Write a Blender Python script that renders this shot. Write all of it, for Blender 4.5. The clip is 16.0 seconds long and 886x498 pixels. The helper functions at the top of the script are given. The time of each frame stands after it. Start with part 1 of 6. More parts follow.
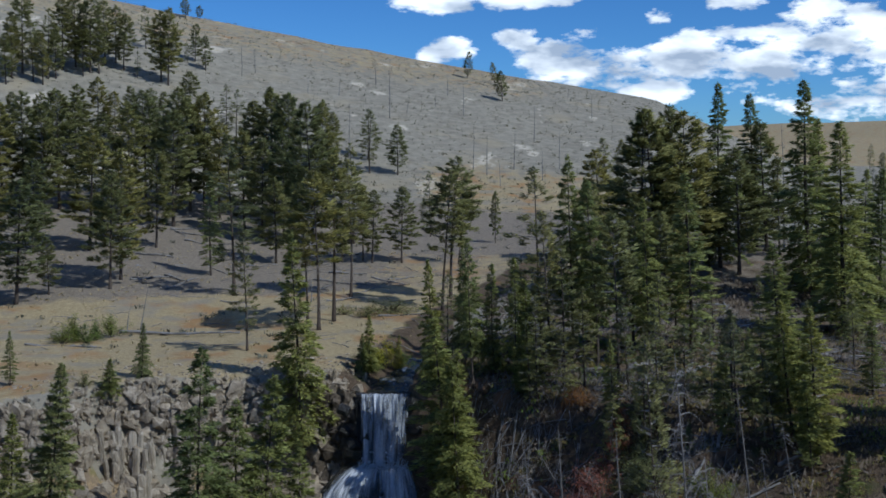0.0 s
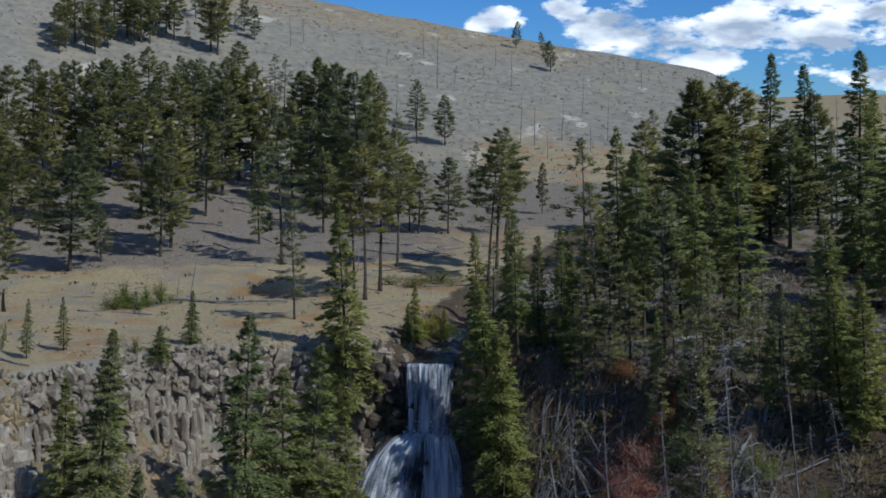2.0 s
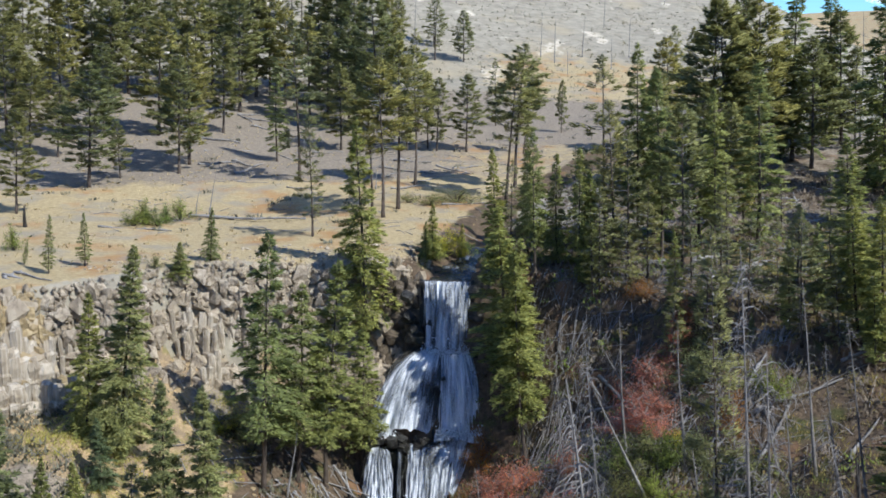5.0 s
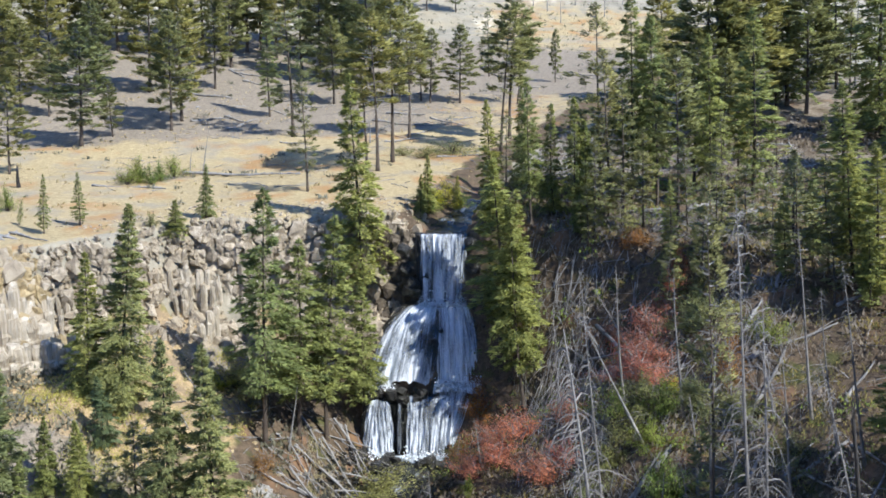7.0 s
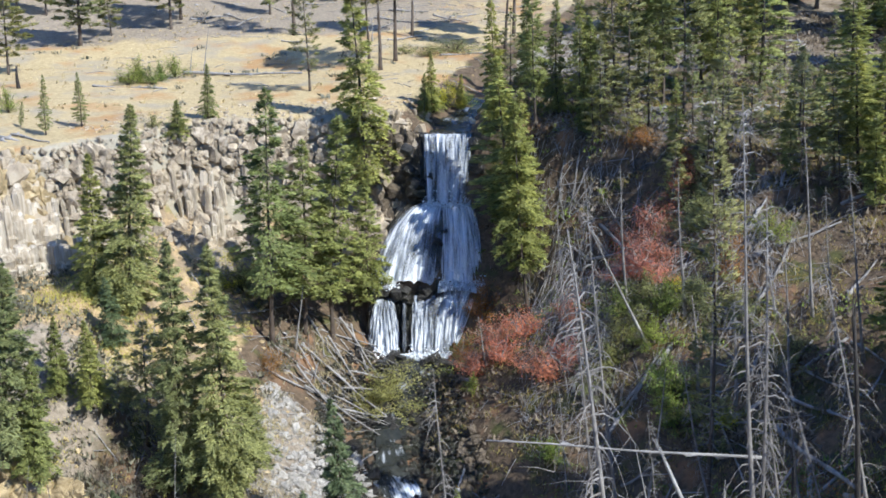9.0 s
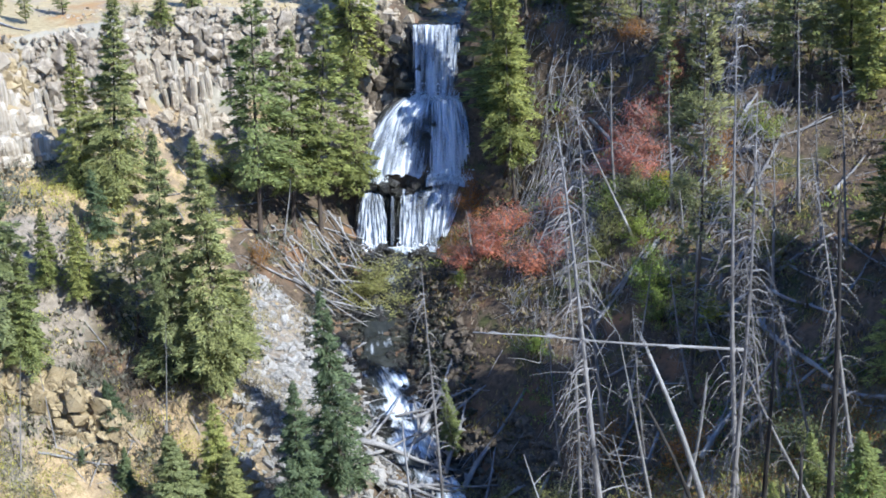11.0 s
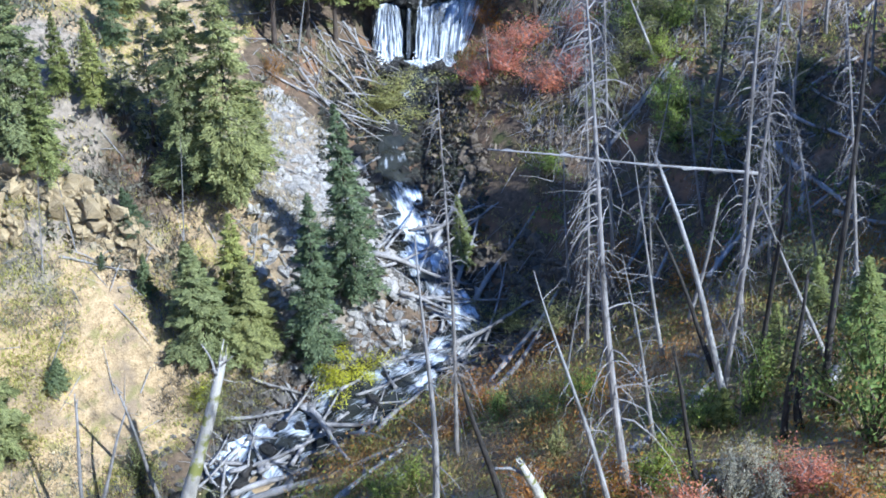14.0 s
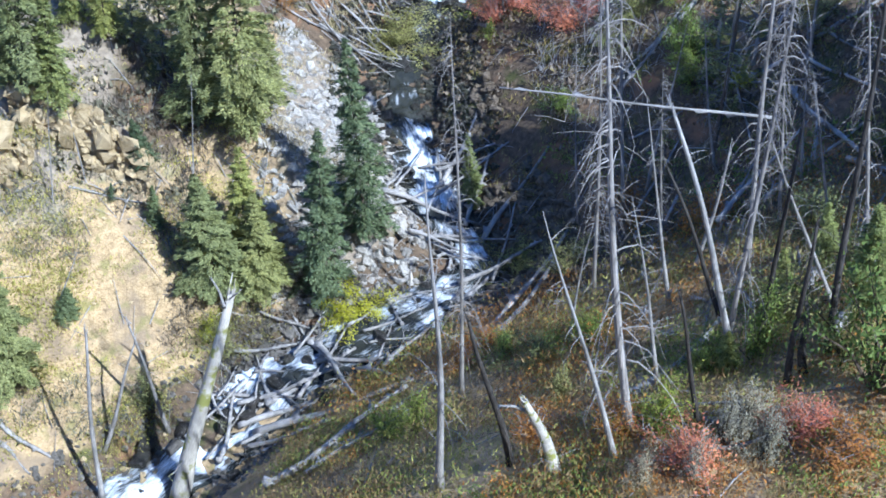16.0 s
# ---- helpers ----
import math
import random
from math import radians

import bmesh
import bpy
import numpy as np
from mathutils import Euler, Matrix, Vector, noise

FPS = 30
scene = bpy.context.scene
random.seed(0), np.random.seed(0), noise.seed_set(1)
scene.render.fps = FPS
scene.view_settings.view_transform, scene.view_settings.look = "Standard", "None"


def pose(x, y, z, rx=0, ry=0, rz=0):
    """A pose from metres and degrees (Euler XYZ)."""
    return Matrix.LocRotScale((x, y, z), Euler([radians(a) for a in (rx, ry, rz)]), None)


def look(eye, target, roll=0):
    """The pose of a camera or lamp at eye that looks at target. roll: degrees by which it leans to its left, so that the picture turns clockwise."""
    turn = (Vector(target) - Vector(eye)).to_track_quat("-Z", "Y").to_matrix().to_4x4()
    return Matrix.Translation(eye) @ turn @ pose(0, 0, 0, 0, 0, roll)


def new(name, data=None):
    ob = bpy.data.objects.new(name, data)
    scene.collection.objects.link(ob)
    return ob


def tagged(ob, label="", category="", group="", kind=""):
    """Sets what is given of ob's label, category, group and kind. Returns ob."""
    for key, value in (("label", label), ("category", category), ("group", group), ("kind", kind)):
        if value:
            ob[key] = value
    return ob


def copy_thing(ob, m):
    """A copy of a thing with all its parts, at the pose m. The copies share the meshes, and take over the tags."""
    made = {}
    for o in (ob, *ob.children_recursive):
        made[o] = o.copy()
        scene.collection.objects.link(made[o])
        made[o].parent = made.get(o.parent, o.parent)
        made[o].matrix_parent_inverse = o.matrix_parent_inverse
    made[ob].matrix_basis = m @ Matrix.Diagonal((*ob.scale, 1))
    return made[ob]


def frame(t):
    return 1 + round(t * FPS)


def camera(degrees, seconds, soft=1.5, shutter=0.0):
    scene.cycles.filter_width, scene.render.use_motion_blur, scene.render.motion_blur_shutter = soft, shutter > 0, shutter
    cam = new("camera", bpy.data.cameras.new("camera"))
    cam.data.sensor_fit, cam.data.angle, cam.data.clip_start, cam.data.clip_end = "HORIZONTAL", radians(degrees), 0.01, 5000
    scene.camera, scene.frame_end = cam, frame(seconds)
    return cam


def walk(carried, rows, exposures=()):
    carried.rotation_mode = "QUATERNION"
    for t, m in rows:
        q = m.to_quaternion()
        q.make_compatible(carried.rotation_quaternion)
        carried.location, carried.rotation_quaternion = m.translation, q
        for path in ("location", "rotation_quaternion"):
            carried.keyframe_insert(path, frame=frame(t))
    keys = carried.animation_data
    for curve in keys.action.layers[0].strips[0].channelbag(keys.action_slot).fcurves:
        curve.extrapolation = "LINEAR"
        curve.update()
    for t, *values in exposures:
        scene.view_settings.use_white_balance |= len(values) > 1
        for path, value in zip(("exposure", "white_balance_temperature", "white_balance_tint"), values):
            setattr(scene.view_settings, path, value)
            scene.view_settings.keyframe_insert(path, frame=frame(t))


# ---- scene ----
EXPOSURES = ((0.0, -0.98, 5600, 6), (1.5, -0.98, 5600, 6), (2.5, -0.99, 5800, 7), (3.0, -0.85, 5900, 7), (3.5, -0.52, 6000, 8), (6.0, 0.47, 6120, 7), (9.0, 0.72, 6100, 7), (12.5, 0.95, 5300, 8), (16.0, 1.03, 5220, 7))
cam = camera(46.33, 16.0, 1.70)
EYE = (0.0, 0.0, 40.0)
walk(cam, [(t, pose(*EYE, rx, ry, rz)) for t, rx, ry, rz in (
    (0.0, 84.500, -0.000, -0.000),
    (0.5, 84.454, 0.532, 1.248),
    (1.0, 84.429, 1.111, 1.180),
    (1.5, 84.362, 0.019, 1.825),
    (2.0, 82.884, -0.239, 2.604),
    (2.5, 82.503, -0.455, 2.763),
    (3.0, 81.007, -0.814, 3.329),
    (3.5, 80.402, -1.039, 3.670),
    (6.0, 77.141, 0.178, 3.346),
    (6.5, 76.768, 0.376, 3.153),
    (7.0, 75.726, 0.633, 3.164),
    (7.5, 74.431, 0.416, 3.211),
    (8.0, 73.094, 0.542, 3.117),
    (8.5, 71.666, 0.928, 3.154),
    (9.0, 70.208, 0.912, 3.310),
    (11.5, 62.272, 0.394, 2.750),
    (12.0, 59.980, 0.608, 2.848),
    (12.5, 58.159, 0.318, 3.161),
    (13.0, 56.501, -0.096, 3.327),
    (13.5, 55.136, -0.286, 3.795),
    (14.0, 54.173, -0.356, 4.176),
    (14.5, 53.294, -0.541, 5.195),
    (15.0, 51.945, -0.906, 6.259),
    (15.5, 50.973, -0.930, 6.361),
    (16.0, 50.748, -1.030, 5.307),
)], EXPOSURES)
# ---- sky and sun ----
SUN_AZ, SUN_EL = 123.0, 47.0     # degrees clockwise from +y, above the horizon


def lk(tree, a, b):
    tree.links.new(a, b)


def make_world():
    w = bpy.data.worlds.new("sky")
    scene.world = w
    w.use_nodes = True
    t = w.node_tree
    t.nodes.clear()
    out = t.nodes.new("ShaderNodeOutputWorld")
    bg = t.nodes.new("ShaderNodeBackground")
    sky = t.nodes.new("ShaderNodeTexSky")
    sky.sky_type = "NISHITA"
    sky.sun_disc = False
    sky.sun_elevation = radians(SUN_EL)
    sky.sun_rotation = radians(SUN_AZ)
    sky.altitude = 2000
    sky.air_density, sky.dust_density, sky.ozone_density = 1.0, 0.3, 2.5
    co = t.nodes.new("ShaderNodeTexCoord")
    sep = t.nodes.new("ShaderNodeSeparateXYZ")
    lk(t, co.outputs["Generated"], sep.inputs[0])
    # cumulus: each bank a low heap with a ragged edge
    mp = t.nodes.new("ShaderNodeMapping")
    mp.inputs["Scale"].default_value = (1.0, 1.0, 2.4)
    mp.inputs["Location"].default_value = CLOUD_SHIFT
    lk(t, co.outputs["Generated"], mp.inputs[0])
    n = t.nodes.new("ShaderNodeTexNoise")
    n.inputs["Scale"].default_value = 19.0; n.inputs["Detail"].default_value = 10; n.inputs["Roughness"].default_value = 0.60
    lk(t, mp.outputs[0], n.inputs[0])

    def sm(op, a, b=0.0, c=0.0):
        q = t.nodes.new("ShaderNodeMath"); q.operation = op
        for k, v in enumerate((a, b, c)):
            if isinstance(v, (int, float)):
                q.inputs[k].default_value = v
            else:
                lk(t, v, q.inputs[k])
        return q.outputs[0]

    bearing = sm("ARCTAN2", sep.outputs["X"], sep.outputs["Y"])
    heap = -1.0
    for az, el, wide, tall in CLOUDS:
        dx, dz = sm("DIVIDE", sm("SUBTRACT", bearing, radians(az)), radians(wide)), sm("DIVIDE", sm("SUBTRACT", sep.outputs["Z"], math.sin(radians(el))), radians(tall))
        q = sm("SUBTRACT", 1.0, sm("ADD", sm("MULTIPLY", dx, dx), sm("MULTIPLY", dz, dz)))
        heap = sm("MAXIMUM", heap, q)
    # other clouds, high and all round
    n3 = t.nodes.new("ShaderNodeTexNoise")
    n3.inputs["Scale"].default_value = 3.2; n3.inputs["Detail"].default_value = 8; n3.inputs["Roughness"].default_value = 0.55
    lk(t, mp.outputs[0], n3.inputs[0])
    away = sm("MULTIPLY", sm("SUBTRACT", n3.outputs[0], 0.60), 9.0)
    away = sm("SUBTRACT", away, sm("MULTIPLY", sm("LESS_THAN", sm("ABSOLUTE", bearing), 0.6), sm("MULTIPLY", sm("LESS_THAN", sep.outputs["Z"], 0.30), 9.0)))
    heap = sm("MAXIMUM", heap, away)
    density = sm("MULTIPLY_ADD", sm("SUBTRACT", n.outputs[0], 0.5), 5.6, sm("SUBTRACT", heap, 0.18))
    ramp = t.nodes.new("ShaderNodeValToRGB")
    ramp.color_ramp.elements[0].position, ramp.color_ramp.elements[1].position = 0.0, 0.55
    lk(t, density, ramp.inputs[0])
    # lit tops and grey undersides
    n2 = t.nodes.new("ShaderNodeTexNoise")
    n2.inputs["Scale"].default_value = 17; n2.inputs["Detail"].default_value = 6
    lk(t, mp.outputs[0], n2.inputs[0])
    ramp2 = t.nodes.new("ShaderNodeValToRGB")
    ramp2.color_ramp.elements[0].position, ramp2.color_ramp.elements[1].position = 0.36, 0.58
    ramp2.color_ramp.elements[0].color = (0.80, 0.92, 1.12, 1)
    ramp2.color_ramp.elements[1].color = (2.3, 2.3, 2.3, 1)
    lk(t, n2.outputs[0], ramp2.inputs[0])
    sc = t.nodes.new("ShaderNodeVectorMath"); sc.operation = "MULTIPLY"
    sc.inputs[1].default_value = (SKY * 0.52, SKY * 0.90, SKY * 1.36)
    lk(t, sky.outputs[0], sc.inputs[0])
    mix = t.nodes.new("ShaderNodeMix"); mix.data_type = "RGBA"
    lk(t, ramp.outputs[0], mix.inputs["Factor"])
    lk(t, sc.outputs[0], mix.inputs["A"]); lk(t, ramp2.outputs[0], mix.inputs["B"])
    lk(t, mix.outputs["Result"], bg.inputs["Color"])
    bg.inputs["Strength"].default_value = 1.0
    lk(t, bg.outputs[0], out.inputs[0])


SKY = 0.125
CLOUD_SHIFT = (0.3, 0.0, 0.1)
# banks of cumulus: bearing and height of the middle, half width and half height, in degrees
CLOUDS = ((1.6, 7.9, 5.2, 0.7), (11.5, 7.0, 1.0, 0.5), (15.6, 7.6, 1.6, 0.6), (4.0, 5.9, 1.4, 0.9), (0.4, 5.2, 1.8, 0.8), (8.0, 4.7, 4.6, 1.5),
          (15.0, 4.9, 5.5, 1.6), (20.8, 6.4, 3.4, 2.0), (23.5, 4.2, 4.5, 2.0), (11.6, 3.0, 2.2, 0.7), (21.0, 2.2, 5.0, 0.7), (29.0, 5.5, 6.0, 2.5), (-35.0, 9.0, 8.0, 2.0))
make_world()
lamp = bpy.data.lights.new("sun", "SUN")
lamp.energy, lamp.angle, lamp.color = 5.0, radians(0.53), (1.0, 0.96, 0.90)
sun = new("sun", lamp)
_sa, _se = radians(SUN_AZ), radians(SUN_EL)
sun.matrix_basis = look((math.sin(_sa) * 200 * math.cos(_se), math.cos(_sa) * 200 * math.cos(_se), 200 * math.sin(_se) + 20), (0, 0, 20))
# ---- the lie of the land ----
STREAM = np.array([(40, 190, 27.0), (16, 150, 23.4), (3, 120, 21.4), (-1.5, 100, 20.8), (-4.0, 90, 20.3), (-4.9, 85, 19.8), (-5.0, 83.2, 14.4),
                   (-5.6, 79.8, 8.7), (-6.2, 77.3, 3.4), (-8.6, 69, 2.6), (-7.6, 60.5, 1.9), (-4.4, 52.8, 0.5), (-1.4, 47.5, -0.4),
                   (-7.7, 41.9, -1.5), (-11.7, 39.9, -2.3), (-13.8, 36.9, -3.3), (-17.6, 33.2, -4.8), (-24, 27, -6.5), (-40, 14, -9), (-75, -12, -13)], float)
RIM = np.array([(-6.6, 86.5), (-9, 87.0), (-14, 86.0), (-19, 85.0), (-27, 82.0), (-34, 74.5), (-44, 64), (-60, 47), (-95, 20), (-160, -30)], float)


def hashed(x, y, k):
    return np.mod(np.sin(x * 127.1 + y * 311.7 + k * 74.7) * 43758.5453, 1.0)


def wave(x, y, size, k=0):
    """Smooth value noise from -1 to 1."""
    x, y = np.asarray(x, float) / size, np.asarray(y, float) / size
    i, j = np.floor(x), np.floor(y)
    u, v = x - i, y - j
    u, v = u * u * (3 - 2 * u), v * v * (3 - 2 * v)
    a, b = hashed(i, j, k) * (1 - u) + hashed(i + 1, j, k) * u, hashed(i, j + 1, k) * (1 - u) + hashed(i + 1, j + 1, k) * u
    return 2 * (a * (1 - v) + b * v) - 1


def step(a, b, x):
    s = np.clip((x - a) / (b - a), 0, 1)
    return s * s * (3 - 2 * s)


def nearest(x, y, line):
    """Distance to a line of points, side (+1: right of its run), and the running number along it."""
    best, side, along, lever = np.full(np.shape(x), 1e9), np.ones(np.shape(x)), np.zeros(np.shape(x)), np.zeros(np.shape(x))
    for k in range(len(line) - 1):
        ax, ay = line[k][:2]
        dx, dy = line[k + 1][0] - ax, line[k + 1][1] - ay
        u = np.clip(((x - ax) * dx + (y - ay) * dy) / (dx * dx + dy * dy), 0, 1)
        px, py = x - ax - u * dx, y - ay - u * dy
        d = np.hypot(px, py)
        turn = (dx * py - dy * px) / math.hypot(dx, dy)
        near = (d < best - 1e-6) | ((d < best + 1e-6) & (np.abs(turn) > lever))
        best, along = np.where(near, d, best), np.where(near, k + u, along)
        side, lever = np.where(near, np.where(turn < 0, 1.0, -1.0), side), np.where(near, np.abs(turn), lever)
    return best, side, along


def plateau(x, y):
    d, az = np.hypot(x, y), np.degrees(np.arctan2(x, y))
    run = np.interp(d, (0, 120, 150, 190, 235, 290, 350, 395, 450, 700, 900), (0, 0, 0.035, 0.10, 0.24, 0.51, 0.82, 1.0, 0.98, 0.4, 0.3))
    height = np.clip(51 - 1.2 * az - 2.2 * np.maximum(0, az - 11.5), 12, 95)
    z = 21.3 + run * height + 0.35 * wave(x, y, 14, 1) + 0.12 * wave(x, y, 4, 2)
    z = z + 5.5 * np.exp(-((x - 52) / 30) ** 2 - ((y - 150) / 38) ** 2)
    far = step(800, 1500, d) * (62 + 30 * wave(x, y, 420, 7) + 14 * wave(x, y, 150, 8))
    z = np.where(d > 800, z * (1 - step(800, 1400, d)) + far, z)
    return z


def ground(x, y):
    x, y = np.asarray(x, float), np.asarray(y, float)
    L, side, s = nearest(x, y, STREAM)
    n = np.arange(len(STREAM))
    zs = np.interp(s, n, STREAM[:, 2])
    half = np.interp(s, (0, 4, 5, 6, 7, 8, 9, 11, 12.6, 13.4, 17), (1.6, 1.9, 2.0, 2.2, 4.0, 4.4, 2.6, 2.0, 2.4, 3.2, 3.0))
    # on the inner side of the bend the bank follows the whole stream, not one point of it
    soft, weight = 0, 0
    for k in np.arange(8, 19, 0.25):
        q = [np.interp(k, n, STREAM[:, c]) for c in range(3)]
        w = np.exp(-(np.hypot(x - q[0], y - q[1]) - L) / 3.5)
        soft, weight = soft + w * q[2], weight + w
    soft = soft / np.maximum(weight, 1e-9)
    bank = np.where(s > 9, zs + (soft - zs) * step(1, 7, L), zs)
    top = plateau(x, y)
    rough = 0.5 * wave(x, y, 5, 3) + 0.25 * wave(x, y, 1.7, 4)
    out = np.maximum(0, L - half)
    # bank on the shaded side
    f = np.interp(out, (0, 1.5, 14, 21, 40, 80), (0, 1.6, 11.8, 16.2, 24, 34))
    right = bank + f + rough * step(0, 4, out)
    right = np.where(right > top - 1.5, top - 1.5 * np.exp(-np.clip(right - top + 1.5, 0, 60) / 1.5), right)
    # sunny side: talus, a foot ledge, then the cliff up to the rim
    g = np.interp(out, (0, 1.2, 20, 60), (0, 1.0, 14.5, 34))
    left = np.minimum(bank + g, 12.2 + 0.10 * out) + rough * step(0, 4, out)
    # two rock ledges in the clay slope
    for cx, cy, wide, tall in ((-24.5, 47.6, 4.0, 3.3), (-30.5, 45.6, 4.5, 2.8)):
        left = left + tall * np.exp(-((x - cx) / wide) ** 4) * step(-0.4, 0.3, y - cy - 0.4 * wave(x, y, 1.5, 9)) * np.exp(-np.maximum(0, y - cy) / 3.0)
    R, rside, rs = nearest(x, y, RIM)
    R = R * rside + 0.9 * wave(x, y, 6, 5) + 0.5 * wave(x, y, 2, 6)
    left = left + (0.20 * wave(x, y, 1.3, 81) + 0.30 * np.minimum(0, wave(x, y, 2.6, 82))) * step(2, 6, out)
    left = left + (top - left) * np.where(left < top, step(-2.2, 0.4, R), 0)
    z = np.where(side > 0, left, right)
    # upstream of the lip both banks are low
    up = step(5.2, 4.6, s)
    low = np.minimum(zs + 0.45 * out, top)
    z = z * (1 - up) + low * up
    z = z - 0.35 * (out <= 0)
    # the steep bank on whose brow the camera stands
    brow = 0.9 + 0.25 * wave(x, y, 3.0, 71) - 0.004 * x * x
    shelf = 38.4 - 0.02 * np.abs(x) ** 1.3 + 0.25 * np.minimum(0, wave(x, y, 6.0, 72)) * step(2, 6, np.hypot(x, y))
    knoll = shelf - 1.62 * np.maximum(0, y - brow)
    return np.maximum(z, knoll)
# ---- materials ----
def material(name, rough=0.8, spec=0.3):
    m = bpy.data.materials.new(name)
    m.use_nodes = True
    t = m.node_tree
    b = t.nodes["Principled BSDF"]
    b.inputs["Roughness"].default_value = rough
    b.inputs["Specular IOR Level"].default_value = spec
    return m, t, b


def nz(t, scale, detail=4.0, rough=0.55, vec=None, stretch=None):
    n = t.nodes.new("ShaderNodeTexNoise")
    n.inputs["Scale"].default_value, n.inputs["Detail"].default_value, n.inputs["Roughness"].default_value = scale, detail, rough
    if vec is None:
        vec = t.nodes.new("ShaderNodeTexCoord").outputs["Object"]
    if stretch:
        mp = t.nodes.new("ShaderNodeMapping")
        mp.inputs["Scale"].default_value = stretch
        lk(t, vec, mp.inputs[0])
        vec = mp.outputs[0]
    lk(t, vec, n.inputs["Vector"])
    return n.outputs["Fac"]


def ramp(t, fac, *stops):
    r = t.nodes.new("ShaderNodeValToRGB")
    e = r.color_ramp.elements
    while len(e) < len(stops):
        e.new(0.5)
    for k, (p, c) in enumerate(stops):
        e[k].position = p
        e[k].color = (c, c, c, 1) if isinstance(c, (int, float)) else (*c, 1)
    lk(t, fac, r.inputs[0])
    return r.outputs[0]


def blend(t, fac, a, b, mode="MIX"):
    m = t.nodes.new("ShaderNodeMix")
    m.data_type, m.blend_type = "RGBA", mode
    for socket, v in (("Factor", fac), ("A", a), ("B", b)):
        if isinstance(v, (int, float)):
            m.inputs[socket].default_value = v
        elif isinstance(v, tuple):
            m.inputs[socket].default_value = (*v, 1)
        else:
            lk(t, v, m.inputs[socket])
    return m.outputs["Result"]


def calc(t, op, a, b=0.0):
    m = t.nodes.new("ShaderNodeMath")
    m.operation = op
    m.use_clamp = op in ("ADD", "MULTIPLY_ADD")
    for k, v in enumerate((a, b)):
        if isinstance(v, (int, float)):
            m.inputs[k].default_value = v
        else:
            lk(t, v, m.inputs[k])
    return m.outputs[0]


def bump(t, b, height, strength, dist):
    n = t.nodes.new("ShaderNodeBump")
    n.inputs["Strength"].default_value, n.inputs["Distance"].default_value = strength, dist
    lk(t, height, n.inputs["Height"])
    lk(t, n.outputs[0], b.inputs["Normal"])


def rnd(t):
    return t.nodes.new("ShaderNodeObjectInfo").outputs["Random"]


def isle(t):
    return t.nodes.new("ShaderNodeNewGeometry").outputs["Random Per Island"]


def needles(name, lo, hi, tint):
    """Foliage: each spray a shade of its own, each tree a tint of its own, light coming through."""
    m, t, b = material(name, 0.62, 0.25)
    c = ramp(t, isle(t), (0.0, lo), (0.55, tuple((a + q) / 2 for a, q in zip(lo, hi))), (1.0, hi))
    c = blend(t, calc(t, "MULTIPLY", rnd(t), 0.75), c, blend(t, 1.0, c, tint, "MULTIPLY"))
    c = blend(t, ramp(t, nz(t, 0.5, 3), (0.35, 0.0), (0.65, 0.5)), c, blend(t, 1.0, c, (0.62, 0.66, 0.55), "MULTIPLY"))
    # some plants stand darker, some paler than their neighbours
    k = t.nodes.new("ShaderNodeMath")
    k.operation = "FRACT"
    lk(t, calc(t, "MULTIPLY", rnd(t), 7.31), k.inputs[0])
    c = blend(t, 1.0, c, ramp(t, k.outputs[0], (0.0, (0.80, 0.84, 0.82)), (0.5, (1.0, 1.0, 1.0)), (1.0, (1.30, 1.22, 1.05))), "MULTIPLY")
    lk(t, c, b.inputs["Base Color"])
    tr = t.nodes.new("ShaderNodeBsdfTranslucent")
    lk(t, c, tr.inputs[0])
    mx = t.nodes.new("ShaderNodeMixShader")
    mx.inputs[0].default_value = 0.40
    lk(t, b.outputs[0], mx.inputs[1]); lk(t, tr.outputs[0], mx.inputs[2])
    lk(t, mx.outputs[0], t.nodes["Material Output"].inputs[0])
    return m


def bark(name, lo, hi, along=(9, 9, 1.2), moss=None):
    m, t, b = material(name, 0.9, 0.15)
    f = nz(t, 3.0, 6, 0.6, stretch=along)
    c = ramp(t, f, (0.3, lo), (0.7, hi))
    c = blend(t, ramp(t, nz(t, 0.7, 3), (0.4, 0.0), (0.66, 0.75)), c, tuple(0.45 * v for v in lo))
    if moss:
        c = blend(t, ramp(t, nz(t, 1.6, 5), (0.52, 0.0), (0.6, 0.9)), c, moss)
    c = blend(t, calc(t, "MULTIPLY", rnd(t), 0.5), c, blend(t, 1.0, c, (0.6, 0.58, 0.56), "MULTIPLY"))
    lk(t, c, b.inputs["Base Color"])
    bump(t, b, f, 0.6, 0.04)
    return m


def rock(name, lo, hi, stain, wet=False, size=1.0, stretch=None):
    m, t, b = material(name, 0.35 if wet else 0.9, 0.5 if wet else 0.2)
    f = nz(t, 1.4 * size, 8, 0.62, stretch=stretch)
    c = ramp(t, f, (0.34, tuple(0.6 * v for v in lo)), (0.44, lo), (0.68, hi))
    c = blend(t, ramp(t, nz(t, 0.35 * size, 4), (0.42, 0.0), (0.62, 0.8)), c, stain)
    c = blend(t, calc(t, "MULTIPLY", isle(t), 0.45), c, tuple(0.45 * v for v in lo))
    c = blend(t, calc(t, "MULTIPLY", rnd(t), 0.5), c, blend(t, 1.0, c, (0.62, 0.6, 0.57), "MULTIPLY"))
    lk(t, c, b.inputs["Base Color"])
    bump(t, b, nz(t, 3.0 * size, 9, 0.7), 1.0, 0.3)
    return m


